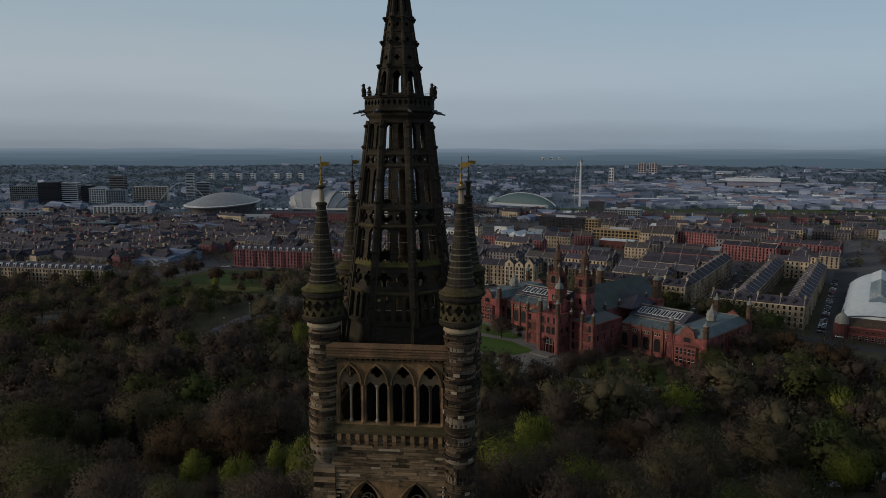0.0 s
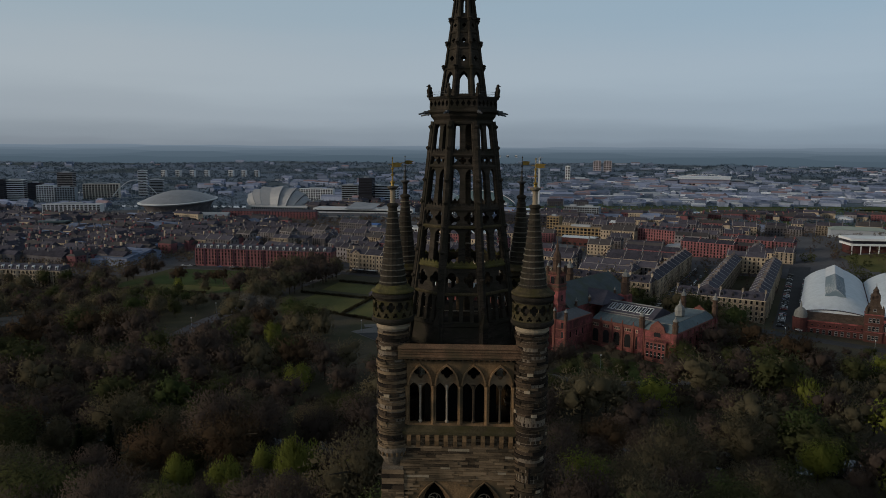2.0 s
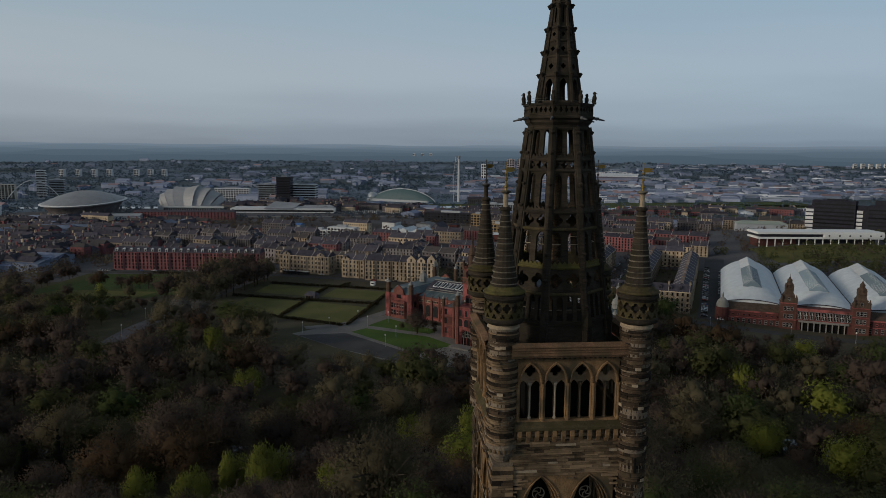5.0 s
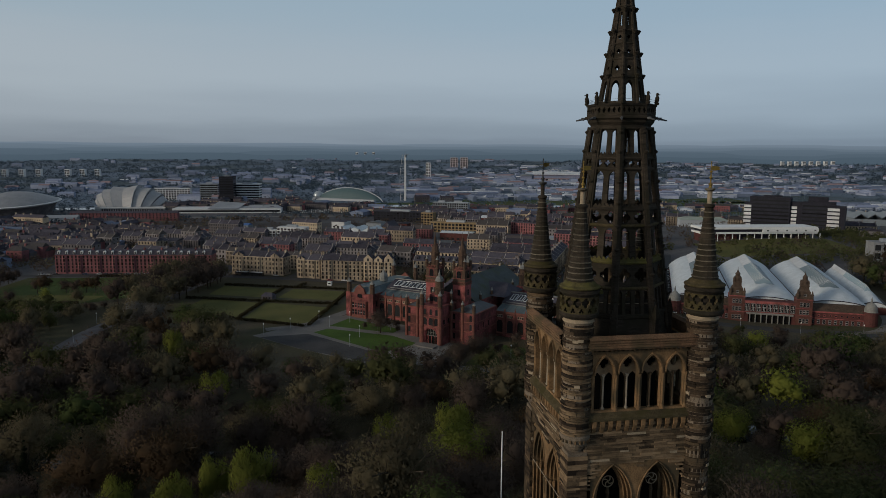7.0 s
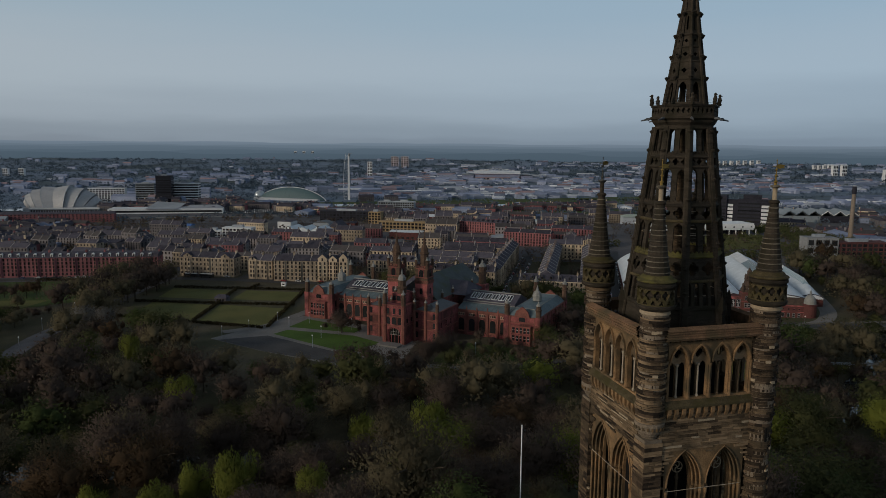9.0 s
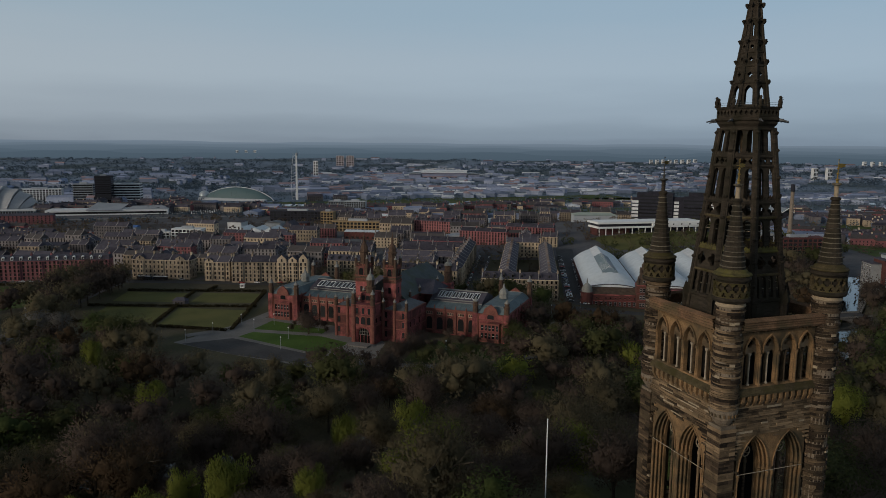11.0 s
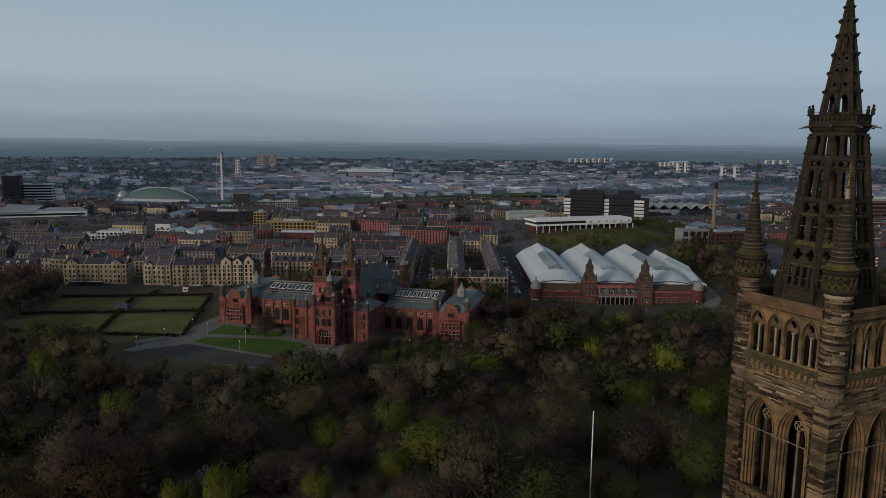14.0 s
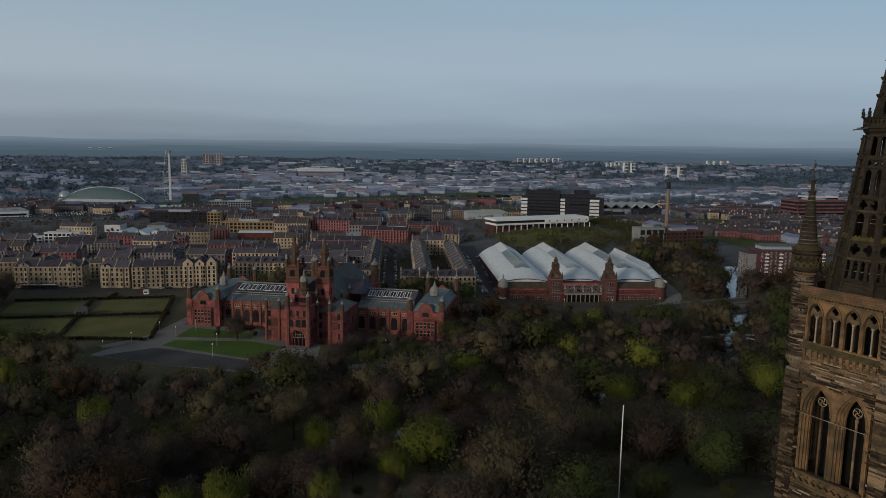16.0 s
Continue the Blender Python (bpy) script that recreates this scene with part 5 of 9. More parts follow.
        rail = Geo().box(um - 5.5, v0 - 1.75, 10.3, um + 5.5, v0 - 1.3, 10.7).box(um - 5.5, v0 - 1.7, 5.5, um + 5.5, v0 - 1.45, 5.9)
        pierced(rail, wall_place(v0 - 1.65, 11.1, um), 11, 0.98, 0.8, arch_hole(0.6, 0.6, 0.7), 0.2)
        rail.obj("bay_balustrade", RED, bay)
        put("window", W_LUN, w, face_matrix(um, v0, 13.6, 0))
        for sx in (-1, 1):
            for k in range(2):
                x = um + sx * (6.9 + 1.3 * k)
                Geo().box(x - 0.28, v0 - 0.4, -1, x + 0.28, v0, 14.6).obj("pilaster", MUS_DARK, w)
        for sx, x in ((-1, u0), (1, u1)):
            for i in range(7):
                y = v0 + (i + 0.5) * (v1 - v0) / 7
                put("window", W_TALL, w, face_matrix(x, y, 9.0, 90 * sx))
                put("window", W_SQ, w, face_matrix(x, y, 3.8, 90 * sx))
                b = Geo().box(x - 0.45, y - (v1 - v0) / 14 - 0.45, -1, x + 0.45, y - (v1 - v0) / 14 + 0.45, 14.4)
                b.obj("pilaster", MUS_DARK, w)
        for x, y, h in ((u0 + 0.8, v0 + 0.8, 8.5), (u1 - 0.8, v0 + 0.8, 8.5), (u0 + 0.8, v1 - 0.8, 13), (u1 - 0.8, v1 - 0.8, 13)):
            Geo().box(x - 1.4, y - 1.4, -1, x + 1.4, y + 1.4, 15.4).obj("corner_pier", RED, w)
            pinnacle(w, x, y, 15.4, 1.5, h)
        lan = Geo().lathe(um, (v0 + v1) / 2, [(2.6, 19), (2.6, 21.5), (2.9, 21.7), (2.2, 23.5), (0.9, 24.6), (0.5, 26.2), (0.02, 27.6)], 8)
        lan.obj("roof_lantern", DOME, w)

    pavilion(-2, 17, 0, 50)
    pavilion(127, 146, 0, 50)
    # the centre: two square towers, a porch before them, side blocks, the great hall's roof
    def tower(u, v):
        s = 3.6
        t = Geo().box(u - s, v - s, -1, u + s, v + s, 30.3).obj("tower", RED, MUS, "square red sandstone tower with lantern top")
        Geo().box(u - s, v - s, 30.3, u + s, v + s, 38.5).obj("belfry_stage", MUS_SOOT, t, "soot-darkened upper stage")
        c = Geo()
        for z in (14, 22, 30, 33.2, 38.0):
            c.box(u - s - 0.35, v - s - 0.35, z, u + s + 0.35, v + s + 0.35, z + 0.55)
        c.obj("string_course", MUS_DARK, t)
        for turn, dx, dy in ((0, 0, -s), (90, s, 0), (180, 0, s), (-90, -s, 0)):
            put("window", W_BIG, t, face_matrix(u + dx, v + dy, 35.8, turn))
            put("window", W_TALL, t, face_matrix(u + dx, v + dy, 26.0, turn))
        for sx in (-1, 1):
            for sy in (-1, 1):
                pinnacle(t, u + sx * (s - 0.3), v + sy * (s - 0.3), 38.0, 0.85, 7.0)
        l = Geo().lathe(u, v, [(2.7, 38.4), (2.7, 40.4), (2.2, 40.6), (2.2, 45.6), (2.7, 45.9), (2.7, 46.6), (2.0, 46.8), (1.9, 48.6), (1.2, 50.2), (0.7, 51.2), (0.6, 53.2), (0.85, 53.4), (0.3, 55.0), (0.05, 58.2)], 8, math.pi / 8)
        l.obj("lantern", MUS_SOOT, t)
        Geo().lathe(u, v, [(2.05, 46.7), (2.0, 48.5), (1.3, 50.2), (0.75, 51.2)], 8, math.pi / 8).obj("lantern_roof", MUS_SOOT, t)
        for z in (31.0, 39.0):
            for a in range(4):
                rail = Geo().moved(pierced(Geo(), wall_place(-s - 0.3, z + 0.35), 8, (2 * s + 0.6) / 8, 0.9, arch_hole(0.5, 0.7, 0.7), 0.2), Matrix.Translation((u, v, 0)) @ Matrix.Rotation(a * math.pi / 2, 4, 'Z'))
                rail.weld().obj("balustrade", MUS_DARK, t)

    tower(67.2, -10.5)
    tower(83.4, -9.0)
    hall = Geo().box(62, -8, -1, 89, 60, 20).obj("great_hall", RED, MUS)
    Geo().gable(62, -4, 89, 60, 20, 30.5, 'y', over=0.4).obj("hall_roof", noisy("blue_green_slate", (0.030, 0.040, 0.044), (0.078, 0.092, 0.094), 0.25, 0.85, 0.3, 12, tint=(0.050, 0.060, 0.040), tint_scale=0.12), hall, "steep blue-green slate roof")
    for y in (2, 16, 30, 44, 58):
        for x in (62, 89):
            pinnacle(hall, x, y, 18, 0.8, 7)
    for x, y in ((57, 46), (96.5, 42)):
        Geo().box(x - 3, y - 3, -1, x + 3, y + 3, 22).obj("stair_tower", RED, hall)
        pinnacle(hall, x, y, 22, 2.4, 14.5)
    # transverse roofs with a glazed ridge
    Geo().gable(54, 14, 98, 40, 20, 26, 'x', hip=4).obj("cross_roof", SLATE, hall)
    porch = Geo().box(69.5, -27.4, -0.5, 82, -8, 21).box(69.5, -29, 9.6, 82, -27.4, 21).obj("porch", RED, MUS, "projecting entrance porch with a great arch")
    tr = Geo()
    for z in (9.6, 14.5, 20.4):
        tr.box(69.2, -29.3, z, 82.3, -8, z + 0.45)
    tr.obj("string_course", MUS_DARK, porch)
    g = Geo()
    for i, (w, d) in enumerate(((8.4, 0.4), (7.6, 0.4), (6.8, 0.9))):
        arch = [(-w / 2, -4.95), (w / 2, -4.95)] + [(w / 2 * math.cos(a), 0.3 + w / 2 * math.sin(a)) for a in [math.pi * q / 12 for q in range(13)]]
        pierced(g, wall_place(-29.1 + (0, 0.4, 0.8)[i], 4.6, 75.75), 1, 12.5, 10.0, arch, d)
    g.obj("entrance_arch", RED, porch)
    # near-black panel paints the shade within the entrance arch
    Geo().box(71.5, -27.5, 0, 80, -27.38, 9.0).obj("doorway", INNER_DARK, porch)
    net = Geo()
    for i in range(7):
        net.beam((72.75 + i, -27.7, 4.5), (72.75 + i, -27.7, 4.9 + math.sqrt(max(0.1, 11.5 - (i - 3) ** 2))), 0.09, 4)
    net.beam((72.4, -27.7, 4.6), (79.1, -27.7, 4.6), 0.16, 4)
    net.beam((72.6, -27.7, 6.3), (78.9, -27.7, 6.3), 0.09, 4)
    net.obj("arch_tracery", DOME, porch)
    for x in (73.6, 75.75, 77.9):
        Geo().lathe(x, -28.0, [(0.28, 0), (0.2, 0.4), (0.2, 4.2), (0.34, 4.6)], 8).obj("door_column", RED, porch)
    for x in (72.2, 75.75, 79.3):
        put("window", W_BIG, porch, face_matrix(x, -29, 12.6, 0))
        put("window", W_TALL, porch, face_matrix(x, -29, 17.6, 0))
    for i in range(4):
        put("window", W_SQ, porch, face_matrix(69.5, -26 + i * 4.6, 12.4, -90))
        put("window", W_SQ, porch, face_matrix(82, -26 + i * 4.6, 12.4, 90))
    for x in (70.2, 81.3):
        Geo().lathe(x, -28.8, [(1.35, -0.5), (1.35, 9.4), (1.55, 9.6), (1.55, 10.1), (1.3, 10.2), (1.3, 20.2), (1.6, 20.5), (1.6, 21.0)], 8).obj("corner_turret", MUS_DARK, porch)
        pinnacle(porch, x, -28.8, 20.8, 1.25, 8.5)
        pinnacle(porch, x, -17, 20.5, 0.9, 8)
    Geo().box(72, -24, 21, 79.5, -14, 26).obj("porch_stage", RED, porch)
    for x in (73.5, 75.75, 78):
        put("window", W_SQ, porch, face_matrix(x, -24, 23.6, 0))
    lant = Geo().lathe(76.2, -21, [(2.6, 24), (2.6, 28.4), (3.0, 28.7), (3.0, 29.3), (2.2, 29.5), (2.2, 32.4), (2.5, 32.6), (2.5, 33.0)], 8).obj("porch_lantern", MUS_SOOT, porch)
    Geo().lathe(76.2, -21, [(2.3, 33.0), (2.2, 34.2), (1.5, 35.4), (0.6, 36.0), (0.5, 37.2), (0.02, 39.4)], 8).obj("lantern_dome", DOME, lant, "pale grey domed cap")
    for u0, u1 in ((53.5, 69.5), (82, 97)):
        b = Geo().box(u0, -19.5, -0.5, u1, 6, 17).obj("side_block", RED, MUS)
        tr = Geo()
        for z in (6.8, 12.0, 16.6):
            tr.box(u0 - 0.25, -19.8, z, u1 + 0.25, 6, z + 0.45)
        tr.obj("string_course", MUS_DARK, b)
        n = 3
        for i in range(n):
            x = u0 + (i + 0.5) * (u1 - u0) / n
            for z, wm in ((4.0, W_TALL), (9.5, W_TALL), (14.4, W_TALL)):
                put("window", wm, b, face_matrix(x, -19.5, z, 0))
        for i in range(3):
            for s, x in ((-90, u0), (90, u1)):
                put("window", W_TALL, b, face_matrix(x, -16 + i * 6, 9.5, s))
        for x in (u0 + 0.8, (u0 + u1) / 2, u1 - 0.8):
            Geo().lathe(x, -19.4, [(0.85, -0.5), (0.85, 12.0), (1.0, 12.1), (1.0, 12.5), (0.85, 12.6), (0.85, 16.6), (1.1, 16.8), (1.1, 17.1)], 8).obj("wall_turret", MUS_DARK, b)
            pinnacle(b, x, -19.2, 16.9, 0.95, 6.5)
        Geo().gable(u0 + 0.6, -18.5, u1 - 0.6, 6, 17, 20, 'y', hip=5).obj("roof", LEAD, b)
    st = Geo()
    for i in range(5):
        st.box(70 - i * 0.6, -34.5 + i * 0.9 - 1.5, -0.3, 81.5 + i * 0.6, -29, 0.75 - i * 0.16) if i < 1 else st.box(70 - i * 0.6, -30.5 - i * 0.9, -0.3, 81.5 + i * 0.6, -29, 0.75 - i * 0.15)
    st.obj("entrance_steps", PALEROAD, MUS)


build_museum()

# ---- the exhibition hall: brick front, white vaulted roofs ----
GRID = Matrix.Translation((197.8, 360.7, 0)) @ Matrix.Rotation(math.atan2(-0.441, 0.897), 4, 'Z')
HALLRED = noisy("dark_red_brick", (0.0527, 0.0213, 0.0209), (0.1275, 0.0493, 0.0437), 0.15, 0.88, 0.2, 14)
HALL = thing("exhibition_hall", GRID @ Matrix.Translation((0, 0, -6)), "red brick exhibition hall under white vaulted roofs", "hall")
CONCRETE = noisy("pale_grey_concrete", (0.16, 0.165, 0.17), (0.25, 0.255, 0.26), 0.3, 0.88, 0.1)
W_H = window_mesh(1.3, 2.4, CONCRETE, bars=True)
W_HB = window_mesh(2.4, 4.6, CONCRETE, bars=True)


HALLDARK = noisy("sooty_red_brick", (0.055, 0.026, 0.022), (0.130, 0.056, 0.044), 0.2, 0.88, 0.2, 14)
SOOTRED = noisy("sooty_brown_stone", (0.030, 0.022, 0.017), (0.110, 0.076, 0.056), 0.4, 0.9, 0.2)


def build_hall():
    def low(u0, u1):
        w = Geo().box(u0, 0, -1, u1, 10, 9.5).obj("front_wing", HALLRED, HALL)
        t = Geo().box(u0, -0.3, 5.2, u1, 0, 5.6).box(u0, -0.35, 9.0, u1, 0.2, 9.8)
        t.obj("cornice", RED, w)
        Geo().add([(u0, 0, 9.8), (u1, 0, 9.8), (u1, 7, 13), (u0, 7, 13), (u1, 10, 13), (u0, 10, 13)], [(0, 1, 2, 3), (3, 2, 4, 5), (0, 3, 5), (1, 4, 2)]).obj("roof", SOOTRED, w, "dark red tiled roof slope")
        n = int((u1 - u0) / 3)
        for i in range(n):
            x = u0 + (i + 0.5) * (u1 - u0) / n
            put("window", W_H, w, face_matrix(x, 0, 3.2, 0))
            put("window", window_small, w, face_matrix(x, 0, 7.2, 0))
    window_small = window_mesh(1.0, 1.0, RED, bars=False)
    low(0, 35)
    low(82, 117)
    c = Geo().box(43, -1.5, -1, 74, 10, 13.5).obj("centre_block", HALLRED, HALL)
    Geo().box(43, -1.9, 12.6, 74, -1.2, 14.2).box(43, -1.8, 6.8, 74, -1.5, 7.2).obj("cornice", RED, c)
    for i in range(9):
        put("window", W_HB, c, face_matrix(45.4 + i * 3.27, -1.5, 10.0, 0))
    for i in range(8):
        Geo().lathe(47 + i * 3.27, -2.6, [(0.5, 0), (0.36, 0.3), (0.36, 5.4), (0.55, 5.9)], 10).obj("column", DOME, c)
    Geo().box(45, -3.2, 5.9, 72, -1.5, 6.8).obj("portico_roof", DOME, c)
    Geo().box(46, -1.56, 0, 71, -1.45, 5.6).obj("entrance_front", INNER_DARK, c)
    for u in (39, 78):
        t = Geo().box(u - 4.6, -2.2, -1, u + 4.6, 7, 17).obj("gate_tower", HALLDARK, HALL, "brick gate tower with a tapering dark top")
        k = Geo()
        for z in (6.5, 11, 16.6):
            k.box(u - 4.8, -2.5, z, u + 4.8, 7.2, z + 0.5)
        k.obj("string_course", RED, t)
        for z in (3.4, 8.8, 13.6):
            for dx in (-1.9, 0, 1.9):
                put("window", W_H, t, face_matrix(u + dx, -2.2, z, 0))
        crown = Geo().lathe(u, 2.4, [(6.0, 17), (5.7, 17.8), (6.0, 17.9), (5.0, 19.2), (4.5, 20.8), (4.75, 21.0), (4.7, 21.5), (3.7, 22.3), (3.3, 23.4), (3.2, 24.6), (3.6, 24.8), (3.5, 25.2), (2.6, 26.0)], 4, math.pi / 4).obj("stepped_crown", SOOTRED, t, "soot-brown stepped stone crown")
        cup = Geo().lathe(u, 2.4, [(2.3, 26.0), (2.3, 27.4), (2.6, 27.6), (2.0, 28.3), (1.5, 28.8), (1.4, 30.0), (1.7, 30.2), (1.2, 31.0), (0.5, 31.8), (0.55, 32.3), (0.2, 32.6), (0.03, 34.6)], 8).obj("cupola", SOOTRED, crown)
        for a in range(4):
            Geo().lathe(u + 2.7 * math.cos(a * math.pi / 2 + math.pi / 4), 2.4 + 2.7 * math.sin(a * math.pi / 2 + math.pi / 4), [(0.5, 24.8), (0.5, 26.6), (0.65, 26.8), (0.1, 28.6)], 6).obj("crown_pinnacle", SOOTRED, crown)
        for sx in (-1, 1):
            Geo().lathe(u + sx * 4.0, -1.6, [(0.8, 16.8), (0.8, 19.4), (1.0, 19.6), (0.6, 20.6), (0.12, 22.4)], 8).obj("corner_pinnacle", SOOTRED, t)
        put("window", W_H, t, face_matrix(u, -1.45, 18.9, 0))
    for u in (1.5, 115.5):
        d = Geo().lathe(u, 1.5, [(4.2, -1), (4.2, 10), (4.5, 10.2), (4.5, 10.8), (3.6, 11)], 16).obj("corner_tower", HALLRED, HALL)
        Geo().lathe(u, 1.5, [(3.7, 11), (3.6, 13), (2.9, 15), (1.6, 16.3), (0.6, 17), (0.5, 18.6), (0.02, 20.6)], 16).obj("dome", DOME, d, "ribbed grey lead dome")
    # the big shed behind: side walls and vaults
    depth = 142
    body = Geo().box(0.5, 9, -1, 117, depth, 11.5).obj("shed_wall", HALLRED, HALL)
    def vault(u0, u1, v0, v1, rise, z0):
        n, m = 16, 22
        vs, fs = [], []
        hip = 20.0
        for j in range(m + 1):
            v = v0 + (v1 - v0) * j / m
            k = 0.30 + 0.70 * smooth01((v - v0) / hip)
            for i in range(n + 1):
                t = i / n
                prof = math.sin(math.pi * t) ** 0.8
                vs.append((u0 + (u1 - u0) * t, v, z0 + rise * prof * k))
        for j in range(m):
            for i in range(n):
                a = j * (n + 1) + i
                fs.append((a, a + 1, a + n + 2, a + n + 1))
        g = Geo().add(vs, fs)
        o = len(g.v)
        g.add([(u0, v0, z0 - 1.2), (u1, v0, z0 - 1.2), (u1, v0 + 1, z0 - 1.2), (u0, v0 + 1, z0 - 1.2)], [(0, 1, 2, 3)])
        vt = g.obj("vault_roof", WHITEROOF, HALL, "white membrane vault with glazed ridge", smooth=True)
        fr = Geo()
        for i in range(n):
            fr.add([vs[i], vs[i + 1], (vs[i + 1][0], v0, z0 - 1.4), (vs[i][0], v0, z0 - 1.4)], [(3, 2, 1, 0)])
        fr.obj("gable_front", WHITEROOF, vt)
        rim = Geo()
        for i in range(n):
            rim.beam((vs[i][0], v0 - 0.1, vs[i][2] + 0.1), (vs[i + 1][0], v0 - 0.1, vs[i + 1][2] + 0.1), 0.35, 4)
        rim.obj("gable_rim", SLATE, vt)
        # raised glazed ridge: the back third solid white, the front glazed, hipped at the front end
        um, hw, zr = (u0 + u1) / 2, (u1 - u0) * 0.15, z0 + rise + 0.55
        va, vb, vc = v0 + 16, v0 + (v1 - v0) * 0.66, v1 - 0.5
        Geo().add([(um - hw, vb, zr - 1.0), (um + hw, vb, zr - 1.0), (um + hw, vc, zr - 1.0), (um - hw, vc, zr - 1.0), (um, vb, zr + 2.2), (um, vc, zr + 2.2)], [(1, 2, 5, 4), (3, 0, 4, 5), (0, 1, 4), (2, 3, 5)]).obj("ridge_cap", WHITE, vt)
        Geo().add([(um - hw, va, zr - 1.6), (um + hw, va, zr - 1.6), (um + hw, vb, zr - 1.0), (um - hw, vb, zr - 1.0), (um, va + 7, zr + 2.2), (um, vb, zr + 2.2)], [(1, 2, 5, 4), (3, 0, 4, 5), (0, 1, 4)]).obj("ridge_glazing", GLASS_BLUE, vt)
        bars = Geo()
        for q in range(int((vb - va - 7) / 3.0) + 1):
            y = va + 7 + 3.0 * q
            for s in (-1, 1):
                bars.beam((um + s * hw, y, zr - 1.3), (um, y, zr + 2.26), 0.1, 4)
        for s in (-1, 1):
            bars.beam((um + s * hw, va, zr - 1.85), (um, va + 7, zr + 2.26), 0.16, 4)
            bars.beam((um + s * hw, va, zr - 1.8), (um + s * hw, vb, zr - 1.0), 0.14, 4)
        bars.beam((um - hw, va, zr - 1.8), (um + hw, va, zr - 1.8), 0.14, 4)
        for q in range(5):
            x = um - hw + 2 * hw * (q + 1) / 6
            bars.beam((x, va, zr - 1.8), (um + (x - um) * 0.1, va + 6.4, zr + 1.9), 0.06, 4)
        bars.obj("glazing_lattice", WHITE, vt)["kind"] = "stuff"
    for k in range(3):
        vault(39 * k + 0.3, 39 * k + 38.7, 10, depth, 9.4, 12.0)
    vault(118, 132, 30, depth, 7, 9.5)
    Geo().box(117.2, 30, -1, 132, depth, 8.6).obj("side_shed", HALLRED, HALL)


build_hall()

# ---- terraces and tenements ----
WIN = {}
for key, stone in (("cream", CREAM), ("red", REDBRICK), ("brown", BROWN)):
    WIN[key] = window_mesh(1.3, 2.2, stone, bars=False)
WALL = {"cream": CREAM, "red": REDBRICK, "brown": BROWN}
ROOF_ALT = noisy("brown_tile_roof", (0.028, 0.024, 0.025), (0.068, 0.057, 0.055), 0.25, 0.8, 0.2, 12, obj_rand=0.3)
SKEW = noisy("pale_skew_stone", (0.22, 0.205, 0.19), (0.42, 0.40, 0.37), 0.4, 0.9, 0.1, obj_rand=0.4)
POT = noisy("clay_chimney_pot", (0.11, 0.070, 0.045), (0.19, 0.125, 0.082), 2.0, 0.9, 0.1)


